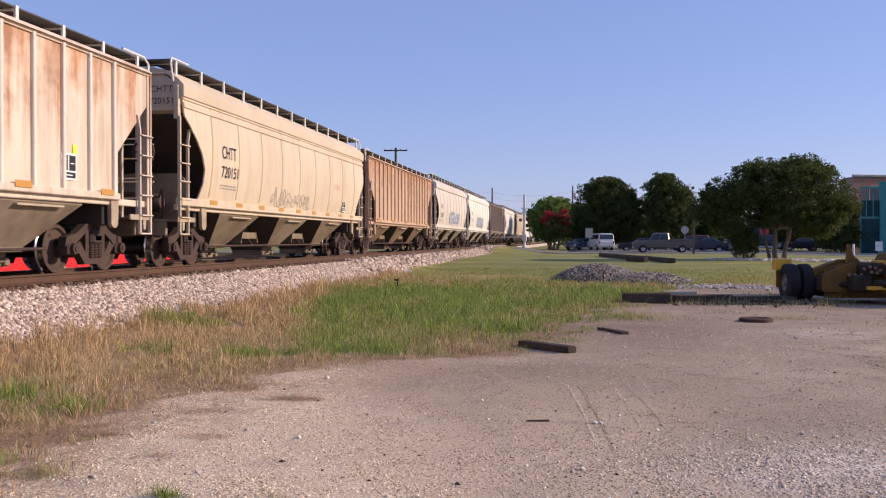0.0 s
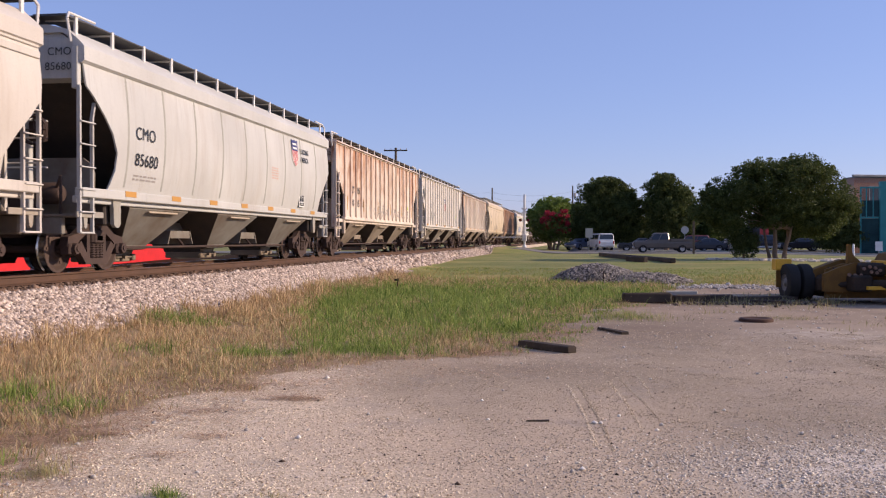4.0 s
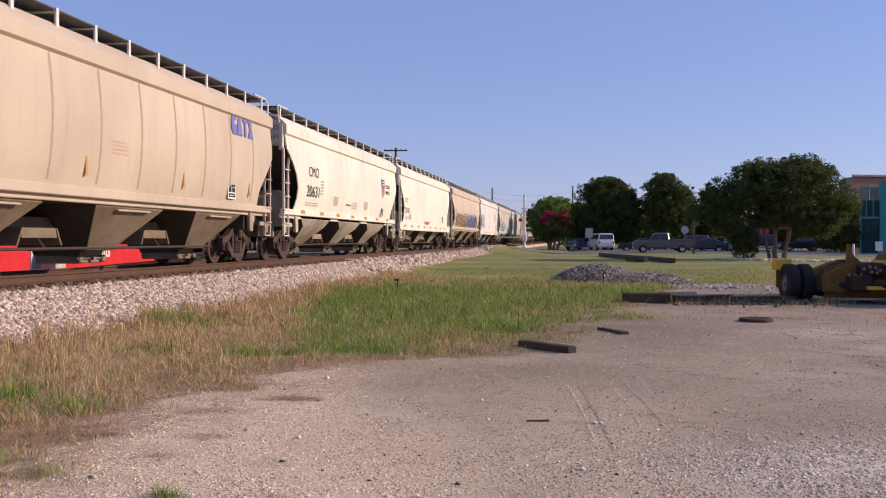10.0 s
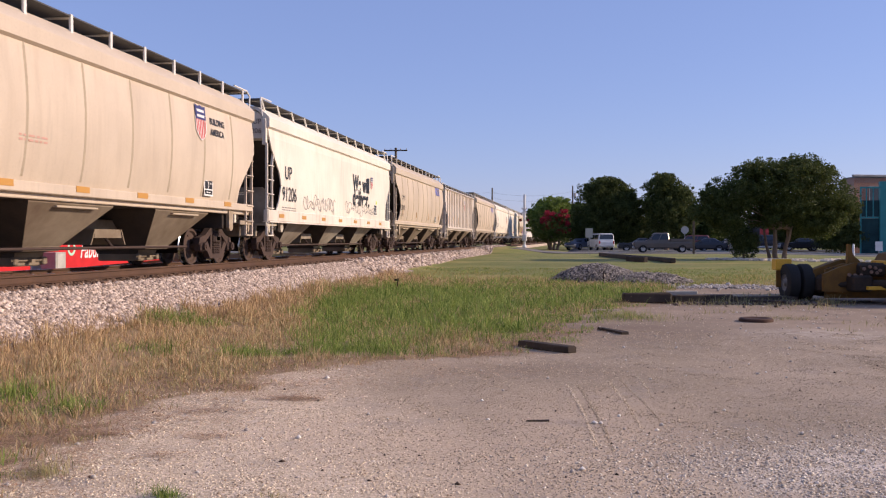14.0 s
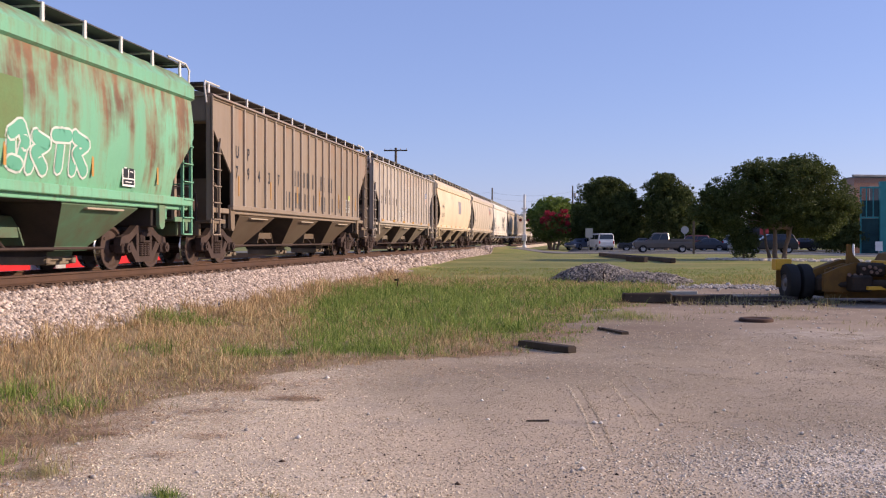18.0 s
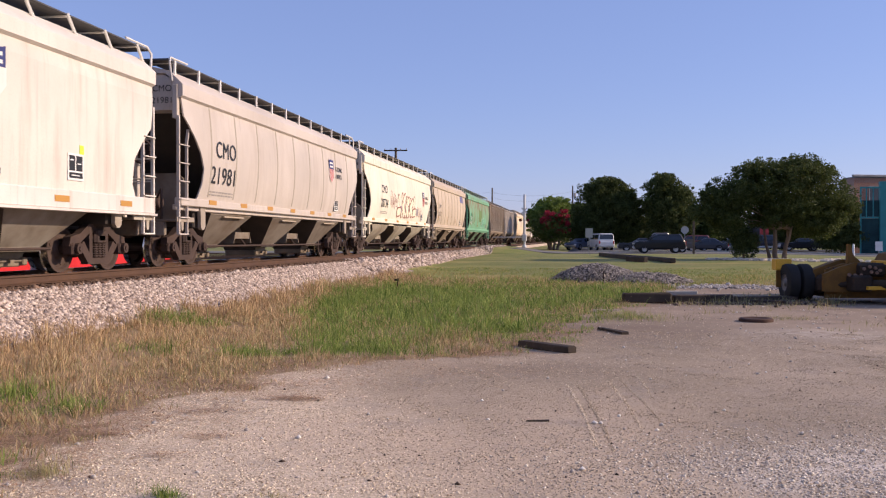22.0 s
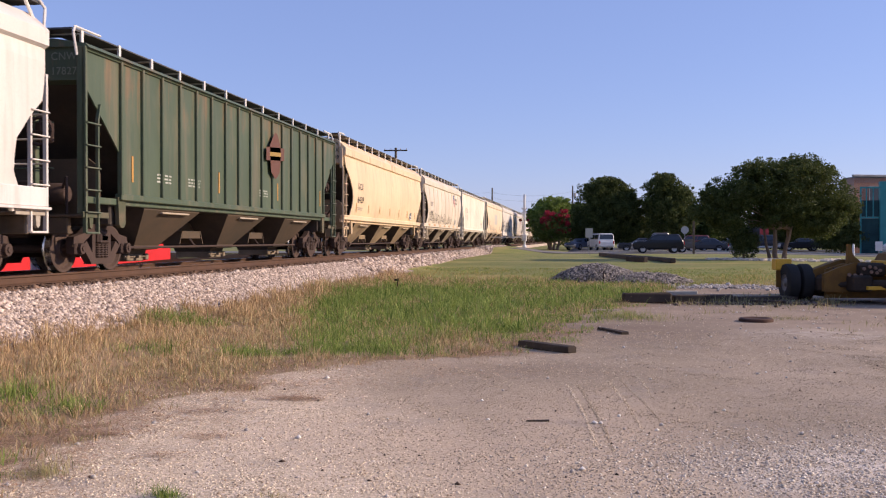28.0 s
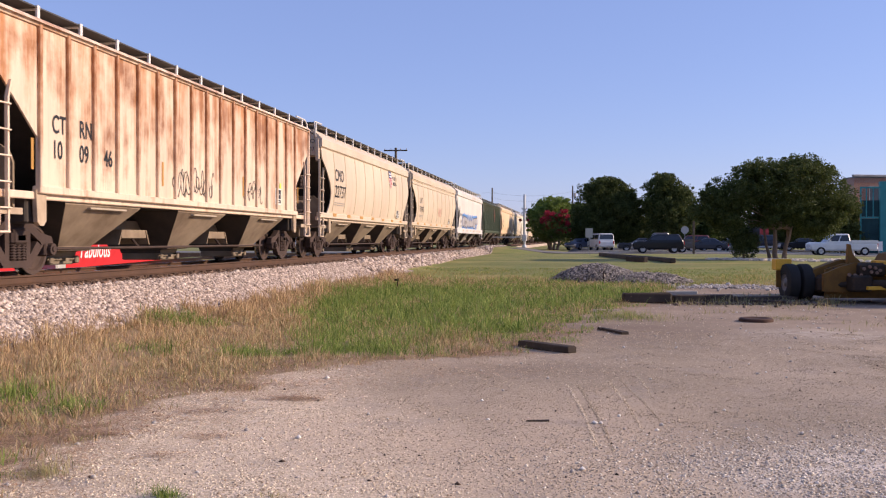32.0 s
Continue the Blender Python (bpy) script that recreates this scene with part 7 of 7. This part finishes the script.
        g.v += [(a + c, -w, z), (b - c, -w, z), (b, -w + c, z), (b, w - c, z), (b - c, w, z), (a + c, w, z), (a, w - c, z), (a, -w + c, z)]
    for r in range(len(rows) - 1):
        for i in range(8):
            j = (i + 1) % 8
            g.f.append((n + r * 8 + i, n + r * 8 + j, n + r * 8 + 8 + j, n + r * 8 + 8 + i))
    m = n + len(rows) * 8
    g.f += [tuple(range(n + 7, n - 1, -1)), tuple(range(m - 8, m))]
    g.mi += [0] * (len(g.f) - len(g.mi))
    return g


def vehicle(kind, colour, at, label, category="car"):
    """Front towards +x."""
    v = thing(kind, at, label, category, "vehicles by the road")
    paint = gloss("car_gloss", colour)
    if kind == "pickup_truck":
        L, W, wb, h0, roof = 5.75, 0.98, (1.95, -1.75), 0.36, 1.92
        body = [(0.42, -2.78, 2.70, 0.93), (0.55, -2.86, 2.84, W), (0.90, -2.87, 2.88, W), (1.05, -2.86, 2.84, 0.96)]
        g = slab(Geo(), body)
        slab(g, [(1.05, 0.75, 2.82, 0.95), (1.14, 0.9, 2.72, 0.90), (1.18, 1.0, 2.55, 0.82)])
        part("body", g, paint, v)
        part("bed", Geo().box(-2.86, -0.62, -0.97, -0.86, 1.05, 1.34, 0.02).box(-2.86, -0.62, 0.86, 0.97, 1.05, 1.34, 0.02).box(-2.87, -2.78, -0.9, 0.9, 1.05, 1.34, 0.02).box(-0.72, -0.62, -0.9, 0.9, 1.05, 1.36, 0.02), paint, v)
        cabin = [(1.05, -0.62, 1.72, 0.95), (1.25, -0.60, 1.50, 0.93), (1.86, -0.50, 0.92, 0.78), (1.93, -0.38, 0.78, 0.68)]
    elif kind == "suv":
        W, wb = 0.95, (1.42, -1.42)
        part("body", slab(Geo(), [(0.36, -2.25, 2.2, 0.88), (0.5, -2.36, 2.34, W), (0.88, -2.38, 2.36, W), (1.05, -2.34, 2.2, 0.94), (1.10, -2.3, 2.0, 0.92)]), paint, v)
        cabin = [(1.05, -2.28, 1.25, 0.93), (1.2, -2.24, 1.05, 0.91), (1.70, -1.95, 0.35, 0.74), (1.77, -1.8, 0.2, 0.64)]
    elif kind == "van":
        W, wb = 0.98, (1.55, -1.55)
        part("body", slab(Geo(), [(0.36, -2.45, 2.4, 0.9), (0.5, -2.52, 2.52, W), (0.95, -2.54, 2.54, W), (1.1, -2.52, 2.35, W)]), paint, v)
        cabin = [(1.08, -2.5, 1.75, 0.97), (1.3, -2.48, 1.5, 0.95), (1.92, -2.4, 0.85, 0.85), (2.0, -2.3, 0.7, 0.76)]
    else:
        W, wb = 0.89, (1.35, -1.35)
        part("body", slab(Geo(), [(0.3, -2.15, 2.1, 0.82), (0.42, -2.27, 2.27, W), (0.75, -2.3, 2.28, W), (0.92, -2.2, 2.05, 0.86)]), paint, v)
        cabin = [(0.9, -1.75, 0.95, 0.84), (1.0, -1.65, 0.8, 0.82), (1.38, -1.0, 0.1, 0.66), (1.44, -0.8, -0.05, 0.56)]
    part("cabin", slab(Geo(), cabin), paint, v)
    (z0, a0, b0, w0), (z1, a1, b1, w1) = cabin[1], cabin[2]
    e = 0.012
    for s in (-1, 1):
        mid = (a0 + b0) / 2
        for p, q in ((a0 + 0.16, mid - 0.05), (mid + 0.05, b0 - 0.14)):
            k = lambda x: a1 + 0.1 + (x - a0 - 0.16) * (b1 - a1 - 0.2) / (b0 - a0 - 0.30)
            vs = [(p, s * (w0 + e), z0 + 0.02), (q, s * (w0 + e), z0 + 0.02), (k(q), s * (w1 + e + 0.02), z1 - 0.06), (k(p), s * (w1 + e + 0.02), z1 - 0.06)]
            part("side_window", Geo().add(vs, [(0, 1, 2, 3)]), GLASS.m, v)
        for x in wb:
            w = part("wheel", TYRE_ME, None, v, at=(x, s * (W - 0.1), 0.38))
            part("rim", RIM_ME, None, w)
        part("headlight", Geo().box(-0.06, 0.03, -0.16, 0.16, -0.08, 0.08, 0.02), HEAD, v, at=(body_front(kind), s * 0.68, 0.86 if kind != "sedan" else 0.66))
        part("tail_light", Geo().box(-0.03, 0.06, -0.08, 0.08, -0.16, 0.16, 0.02), TAIL, v, at=(-body_front(kind) - 0.0, s * (W - 0.14), 0.95 if kind != "sedan" else 0.72))
        part("mirror", Geo().box(-0.06, 0.06, -0.1, 0.1, -0.07, 0.07, 0.02), paint, v, at=(b0 - 0.3, s * (W + 0.06), z0 + 0.08))
    for x, a, b, nm in ((b0, b1, 1, "windscreen"), (a0, a1, -1, "rear_window")):
        vs = [(x + b * e, -w0 + 0.1, z0 + 0.02), (x + b * e, w0 - 0.1, z0 + 0.02), (a + b * (e + 0.02), w1 - 0.08, z1 - 0.04), (a + b * (e + 0.02), -w1 + 0.08, z1 - 0.04)]
        part(nm, Geo().add(vs, [(0, 1, 2, 3)]), GLASS.m, v)
    f = body_front(kind)
    part("bumper", Geo().box(f - 0.12, f + 0.06, -W + 0.08, W - 0.08, 0.42, 0.62, 0.03), plain("bumper_chrome", (0.45, 0.45, 0.45), 0.4, 0.5), v)
    part("bumper", Geo().box(-f - 0.06, -f + 0.12, -W + 0.08, W - 0.08, 0.42, 0.62, 0.03), plain("bumper_chrome", (0.45, 0.45, 0.45), 0.4, 0.5), v)
    return v


def body_front(kind):
    return {"pickup_truck": 2.86, "suv": 2.34, "van": 2.52, "sedan": 2.26}[kind]


RZ = 0.365
vehicle("pickup_truck", (0.13, 0.112, 0.098), pose(18.3, 93.0, RZ, 0, 0, 180), "brownish grey pickup truck waiting on the road", "truck")
BLACK_SUV = vehicle("suv", (0.012, 0.012, 0.014), pose(60, 89.2, RZ, 0, 0, 180), "glossy black sport utility car driving up to the crossing")
WHITE_PICKUP = vehicle("pickup_truck", (0.72, 0.72, 0.70), pose(70, 88.0, RZ, 0, 0, 180), "clean white pickup truck driving along the road", "truck")
SILVER_SUV = vehicle("suv", (0.50, 0.51, 0.52), pose(26.3, 99.8, RZ, 0, 0, 90), "silver sport utility car with its tail to the lawn")
vehicle("sedan", (0.03, 0.035, 0.05), pose(23.1, 99.8, RZ, 0, 0, 180), "dark blue sedan parked behind the road")
vehicle("sedan", (0.10, 0.13, 0.20), pose(10.2, 117.2, RZ, 0, 0, 240), "blue-grey sedan parked beyond the crossing")
vehicle("van", (0.76, 0.76, 0.74), pose(12.7, 113.2, RZ, 0, 0, 105), "white van parked beyond the crossing", "van")
vehicle("sedan", (0.14, 0.17, 0.22), pose(26.9, 106, RZ, 0, 0, 90), "grey-blue sedan in the parking lot")
vehicle("suv", (0.02, 0.02, 0.025), pose(29.8, 103, RZ, 0, 0, 80), "black sport utility car parked behind the tree")
vehicle("sedan", (0.02, 0.022, 0.03), pose(34.9, 110.5, RZ, 0, 0, 180), "dark blue sedan parked by the brick building")
vehicle("suv", (0.16, 0.035, 0.03), pose(22.6, 108.5, RZ, 0, 0, 180), "dark red sport utility car in the parking lot")
vehicle("sedan", (0.03, 0.03, 0.035), pose(16.6, 103.2, RZ, 0, 0, 180), "black sedan in the parking lot")

# ---- the yellow road machine ----
YELLOW = dusty("chipped_yellow_paint", (0.58, 0.29, 0.04), (0.22, 0.11, 0.04), 0.6, 0.6, 3.0)
# Grime, and the shade on faces turned from the sun, in one dark yellow.
DARK_Y = dusty("grimy_shaded_yellow", (0.22, 0.115, 0.026), (0.07, 0.042, 0.02), 0.75, 0.8, 3.0)
# Lighter copy of the yellow, with the look of lit faces in its colour.
BRIGHT = dusty("lit_yellow_paint", (0.78, 0.44, 0.05), (0.4, 0.2, 0.05), 0.4, 0.5, 3.0)
GREASE = dusty("greasy_iron", (0.028, 0.022, 0.018), (0.09, 0.06, 0.04), 0.5)
mach = thing("road_machine", pose(16.95, 25.1, 0, 0, 0, 8.5), "old yellow road machine chassis on dual rubber tyres", "machine")
BIG = Geo().lathe([(-0.14, 0.22), (-0.16, 0.38), (-0.13, 0.47), (-0.08, 0.49), (0.08, 0.49), (0.13, 0.47), (0.16, 0.38), (0.14, 0.22)], 26, "x").mesh("tyre", TYRE, smooth=True)
HUB = Geo().lathe([(-0.15, 0.0), (-0.16, 0.07), (-0.09, 0.12), (-0.10, 0.20), (-0.145, 0.25), (0.1, 0.25), (0.1, 0.0)], 18, "x").mesh("hub", plain("grey_rim", (0.22, 0.20, 0.18), 0.7), smooth=True)
for x, y, rz in ((-1.0, 0.55, 0), (-0.64, 0.55, 0), (1.46, -1.4, 0), (1.82, -1.4, 0)):
    w = part("wheel", BIG, None, mach, at=pose(x, y, 0.49, 0, 0, rz))
    part("hub", HUB, None, w)
part("wheel_fender", Geo().prism([(1.28, 0.32), (1.40, 0.30), (2.1, 0.75), (2.1, 0.98), (1.5, 0.98), (1.30, 0.72)], -2.02, -1.95, "y"), YELLOW, mach)
part("axle", Geo().tube((-0.9, 0.64, 0.5), (1.7, -1.5, 0.5), 0.11, 10).box(0.1, 0.6, -0.75, -0.25, 0.3, 0.72, 0.05), GREASE, mach)
part("frame_beam", Geo().prism([(-0.62, 0.50), (-0.52, 0.84), (-0.10, 1.00), (0.22, 1.10), (0.58, 1.08), (0.66, 0.62), (0.2, 0.40)], 0.15, 0.45, "y"), DARK_Y, mach)
part("frame_beam", Geo().prism([(-0.46, 0.30), (-0.46, 0.74), (-0.05, 0.92), (0.3, 1.02), (0.58, 0.98), (0.62, 0.5), (0.3, 0.26)], -0.35, -0.2, "y"), DARK_Y, mach)
part("transmission", Geo().box(-0.5, 0.2, -0.15, 0.85, 0.24, 0.70, 0.08).tube((-0.75, 0.5, 0.5), (-0.2, 0.2, 0.55), 0.2, 12), GREASE, mach)
part("side_plate", Geo().prism([(-0.35, 0.12), (1.3, 0.12), (1.35, 1.0), (0.6, 1.04), (0.1, 1.0), (-0.35, 0.85)], -0.16, -0.08, "y"), DARK_Y, mach)
part("belly_plate", Geo().box(-0.3, 1.3, -0.1, 0.9, 0.14, 0.22, 0.02), GREASE, mach)
part("fender_plate", Geo().box(-1.28, -0.86, 0.75, 1.1, 0.80, 1.10, 0.02), BRIGHT, mach)
part("fender_plate", Geo().box(-1.26, -0.98, 0.78, 0.84, 0.35, 0.80, 0.01), DARK_Y, mach)
part("hitch_prong", Geo().prism([(0.24, 1.0), (0.62, 0.98), (0.52, 1.10), (0.42, 1.18), (0.36, 1.30), (0.33, 1.48), (0.27, 1.50), (0.26, 1.28)], -0.08, 0.05, "y"), DARK_Y, mach)
part("turntable", Geo().lathe([(0.72, 0.1), (0.72, 0.42), (0.82, 0.44), (0.86, 0.3), (0.98, 0.2), (0.98, 0.0)], 18, "z"), GREASE, mach, at=(0.75, -0.2, 0))
bolt = Geo().lathe([(0, 0.0), (0, 0.042), (0.05, 0.042), (0.06, 0.028), (0.06, 0.0)], 8, "y").mesh("bolt", plain("dusty_bolt", (0.22, 0.14, 0.10)))
for x, z in ((0.05, 0.73), (0.2, 0.72), (0.35, 0.72), (0.42, 0.88), (0.56, 0.93), (0.7, 0.90), (0.82, 0.84), (0.6, 0.8), (0.74, 0.78)):
    part("bolt", bolt, None, mach, at=(x, -0.66, z))
part("gear_housing", Geo().box(0.35, 1.02, -0.6, -0.1, 0.68, 1.02, 0.06), GREASE, mach)
part("cross_bar", Geo().box(0.42, 1.35, -0.85, -0.7, 0.36, 0.45, 0.01), BRIGHT, mach)
part("tow_bar", Geo().box(0.5, 1.4, 0.2, 0.32, 0.30, 0.38, 0.01), DARK_Y, mach)
part("deck", Geo().box(1.05, 2.9, -0.9, 0.4, 0.98, 1.08, 0.02).box(1.0, 1.12, -0.9, 0.4, 0.70, 1.0, 0.02), BRIGHT, mach)
part("deck_brace", Geo().prism([(1.0, 0.68), (1.15, 0.68), (1.42, 1.0), (1.24, 1.0)], -0.98, -0.9, "y").prism([(0.9, 0.64), (1.8, 0.64), (1.8, 0.72), (0.9, 0.72)], -0.98, -0.9, "y"), BRIGHT, mach)
part("engine_cover", Geo().prism([(1.1, 1.08), (1.2, 1.25), (1.5, 1.32), (1.9, 1.25), (2.4, 1.22), (2.4, 1.08)], -0.5, 0.3, "y"), DARK_Y, mach)
part("gearbox", Geo().box(-0.42, 0.55, -0.1, 0.9, 0.22, 0.72, 0.06).box(-0.2, 0.35, -0.3, 0.6, 0.72, 0.9, 0.05).tube((-0.3, -0.2, 0.45), (0.5, -0.45, 0.5), 0.09, 8), GREASE, mach)
# Unseen bulk right of view, added to cast the long shadow to the left.
part("engine_body", Geo().box(3.4, 6.4, -0.9, 4.2, 0.5, 1.8, 0.1).box(3.5, 5.6, -0.6, 4.0, 1.8, 3.3, 0.12), DARK_Y, mach)

# ---- gravel heap ----
rng = np.random.default_rng(77)
def heap_z(x, y):
    a = np.clip(1 - ((x - 11.1) / 1.75) ** 2 * 0.9 - ((y - 36.4) / 1.9) ** 2, 0, 1)
    b = np.clip(1 - ((x - 12.8) / 1.9) ** 2 - ((y - 35.6) / 1.5) ** 2, 0, 1)
    return np.maximum(0.66 * a ** 0.8, 0.36 * b ** 0.8) + 0.03 * wave(x, y, 3)


hx, hy = np.meshgrid(np.linspace(9.1, 14.9, 48), np.linspace(34.0, 38.5, 40))
hz = ground_z(hx, hy) + heap_z(hx, hy) - 0.03
hi = np.arange(hx.size).reshape(hx.shape)
heap = new("gravel_heap", bulk("gravel_heap", np.stack([hx, hy, hz], -1).reshape(-1, 3), np.stack([hi[:-1, :-1], hi[:-1, 1:], hi[1:, 1:], hi[1:, :-1]], -1).reshape(-1, 4), dusty("heap_core", (0.09, 0.083, 0.078), (0.16, 0.145, 0.13), 0.5)))
tagged(heap, "low heap of dark grey crushed stone on the grass", "gravel heap")
x, y = rng.uniform(9.2, 14.8, 13000), rng.uniform(34.1, 38.4, 13000)
keep = heap_z(x, y) > 0.04
stones = pebbles("heap_stone", x[keep], y[keep], 0.038, pieces("dark_crushed_stone", (0.06, 0.053, 0.049), (0.44, 0.39, 0.34)), 78, "", 0.15, ground_z(x[keep], y[keep]) + heap_z(x[keep], y[keep]) - 0.01)
stones.parent = heap
stones["category"] = ""
del stones["category"]
x, y = rng.uniform(13.2, 18, 700), rng.normal(32.5, 0.7, 700)
pebbles("spilt_stone", x, y, 0.05, pieces("spilt_crushed_stone", (0.22, 0.20, 0.19), (0.6, 0.56, 0.52)), 79, "spilt grey crushed stone along the lawn's edge", 0.2)

# ---- timbers and litter on the lot ----
OLD = dusty("rotten_timber", (0.045, 0.034, 0.027), (0.15, 0.11, 0.08), 0.45)


def timber(a, b, w, h, z, label, name="timber", mat=None):
    a, b = Vector((*a, z)), Vector((*b, z))
    n = (b - a).length
    g = Geo().box(0, n, -w / 2, w / 2, 0, h, min(w, h) * 0.12)
    rnd = random.Random(int(n * 1000))
    g.v = [(x + rnd.uniform(-0.01, 0.01), y + rnd.uniform(-0.008, 0.008), zz + rnd.uniform(-0.006, 0.006)) for x, y, zz in g.v]
    return whole(name, g, mat or OLD, Matrix.Translation(a) @ Matrix.Rotation(math.atan2(b.y - a.y, b.x - a.x), 4, "Z"), label, "timber")


timber((9.60, 14.05), (10.37, 13.30), 0.15, 0.10, -0.005, "short dark weathered timber on the gravel")
timber((10.82, 16.75), (11.22, 15.95), 0.13, 0.06, -0.005, "short dark board lying on the gravel")
timber((10.02, 8.22), (10.21, 8.25), 0.02, 0.015, -0.002, "thin dark stick on the gravel", "stick")
timber((11.52, 24.1), (12.74, 24.25), 0.26, 0.26, 0.0, "dark old sleeper at the edge of the weeds")
# These sleepers and the clods below are added to darken the shaded band too.
timber((12.8, 24.35), (14.3, 24.7), 0.24, 0.20, 0.0, "dark old sleeper half sunk in the ground")
timber((14.4, 24.8), (16.0, 25.3), 0.24, 0.15, 0.0, "dark old sleeper half sunk in the ground")
timber((14.6, 24.3), (15.5, 24.15), 0.22, 0.10, 0.0, "dark broken board in the dirt beside the machine")
r = np.random.default_rng(91)
pebbles("clods", r.uniform(12.7, 16.6, 1100), r.normal(24.9, 0.6, 1100), 0.045, pieces("dark_clods", (0.045, 0.034, 0.027), (0.20, 0.15, 0.115)), 92, "dark clods and rotten wood crumbs in the dirt", 0.15)
xs, ys = r.uniform(12.6, 17, 2200), r.normal(24.9, 0.9, 2200)
blades("sparse_weeds", xs, ys, 0.13, 0.006, OLIVE, 93, "sparse weeds among the old sleepers")
timber((12.7, 25.2), (13.5, 25.35), 0.16, 0.26, 0.0, "pale broken board on the weeds", "board", plain("pale_board", (0.5, 0.44, 0.36)))
timber((11.9, 71.5), (13.5, 60.0), 0.3, 0.3, 0.34, "long dark timber lying on the lawn")
timber((13.0, 69.0), (15.6, 54.0), 0.3, 0.28, 0.30, "long dark timber lying on the lawn")
timber((13.2, 57.0), (14.2, 55.6), 0.3, 0.35, 0.26, "short dark timber block on the lawn")
whole("manhole_cover", Geo().lathe([(0, 0.0), (0, 0.33), (0.05, 0.33), (0.07, 0.30), (0.07, 0.25), (0.05, 0.22), (0.05, 0.0)], 24, "z"), dusty("rusty_iron", (0.06, 0.035, 0.028), (0.15, 0.08, 0.05), 0.5), (13.9, 19.1, -0.005), "round rusty iron cover lying on the gravel", "iron cover", smooth=True)
whole("stake", Geo().tube((0, 0, -0.1), (0.06, 0, 0.38), 0.025, 6).box(-0.06, 0.02, -0.01, 0.01, 0.30, 0.36), GREASE, (4.8, 28.4, 0.03), "small dark iron stake in the grass", "stake")
whole("stake", Geo().tube((0, 0, -0.1), (0.0, 0, 0.5), 0.018, 6), GREASE, (11.25, 33.4, 0.0), "thin dark iron stake before the heap", "stake")
timber((10.75, 21.35), (11.35, 21.1), 0.13, 0.035, 0.0, "pale splintered board at the edge of the weeds", "board", plain("pale_splinter", (0.5, 0.42, 0.33)))
timber((10.5, 20.9), (10.85, 20.75), 0.09, 0.03, 0.0, "pale splintered board at the edge of the weeds", "board", plain("pale_splinter", (0.5, 0.42, 0.33)))
LIME_ROCK = dusty("limestone", (0.64, 0.56, 0.45), (0.40, 0.34, 0.27), 0.5)
rnd = random.Random(15)
for k in range(230):
    u = rnd.random()
    x, y = 18.6 + 8.0 * u + rnd.uniform(-0.4, 0.4), 60.4 - 3.2 * u + rnd.uniform(-1.3, 1.6) * (0.35 + u)
    s = rnd.uniform(0.09, 0.24)
    g = Geo()
    n = 7
    for z, r in ((-0.25, 0.8), (0.1, 1.0), (0.45, 0.75), (0.6, 0.35)):
        g.v += [(s * r * rnd.uniform(0.75, 1.2) * math.cos(2 * math.pi * i / n), s * r * rnd.uniform(0.75, 1.2) * math.sin(2 * math.pi * i / n), s * z) for i in range(n)]
    for r in range(3):
        g.f += [(r * n + i, r * n + (i + 1) % n, r * n + n + (i + 1) % n, r * n + n + i) for i in range(n)]
    g.f += [tuple(range(n - 1, -1, -1)), tuple(range(3 * n, 4 * n))]
    g.mi = [0] * len(g.f)
    whole("rock", g, LIME_ROCK, (x, y, float(ground_z(np.array(x), np.array(y)))), "pale limestone rock edging the tree bed", "rock", "rocks round the tree")
DARK_BITS = pieces("dark_litter", (0.04, 0.03, 0.025), (0.16, 0.11, 0.08))
x, y = rng.uniform(6.5, 16, 260), rng.uniform(5.2, 24, 260)
keep = weeds(x, y) < 0.3
pebbles("litter", x[keep], y[keep], 0.013, DARK_BITS, 80, "small dark twigs and clods on the gravel", 0.1)

# ---- what moves ----
def motions():
    for c, y in TRAIN:
        walk(c, [(0, pose(0, y, RAIL)), (32, pose(0, y + SPEED * 32, RAIL))])
        # the wheels roll while they are near enough to be seen turning
        t0, t1 = max(0, math.ceil((4 - y) / SPEED * FPS)), min(32 * FPS, math.floor((62 - y) / SPEED * FPS))
        if t1 > t0:
            for w in [q for q in c.children_recursive if q.name.startswith("wheelset")]:
                at = w.location.copy()
                turn = [(k / FPS, pose(*at, -math.degrees(SPEED * (k - t0) / FPS / 0.457))) for k in range(t0, t1 + 1)]
                first = [(0, turn[0][1])] if t0 > 1 else []
                last = [(32, turn[-1][1])] if t1 < 32 * FPS - 1 else []
                walk(w, first + turn + last)
    suv = [(0, 90), (14, 72), (15, 60), (16, 45), (17, 33.5), (18, 27.6), (19, 24.6), (19.6, 22.6), (20.2, 21.0), (20.8, 19.6), (21.4, 18.2), (22, 17.65), (23, 17.5), (32, 17.5)]
    walk(BLACK_SUV, [(t, pose(x, 89.2, RZ, 0, 0, 180)) for t, x in suv])
    ute = [(0, 90), (22, 70), (26, 46.4), (27.5, 41.1), (28.1, 40.0), (29, 38.6), (30, 37.0), (31, 35.3), (32, 33.5)]
    walk(WHITE_PICKUP, [(t, pose(x, 88.0, RZ - 0.24 * float(smooth(25, 40, x)), 0, 0, 180)) for t, x in ute])
    walk(SILVER_SUV, [(0, pose(26.3, 99.8, RZ, 0, 0, 90)), (16.5, pose(26.3, 99.8, RZ, 0, 0, 90)), (17.5, pose(26.4, 100.4, RZ, 0, 0, 80)), (18.6, pose(27.6, 101.6, RZ, 0, 0, 40)), (20, pose(29.4, 107, RZ - 0.1, 0, 0, 65)), (22, pose(30.6, 117, RZ - 0.1, 0, 0, 80)), (32, pose(30.6, 117, RZ - 0.1, 0, 0, 80))])


motions()
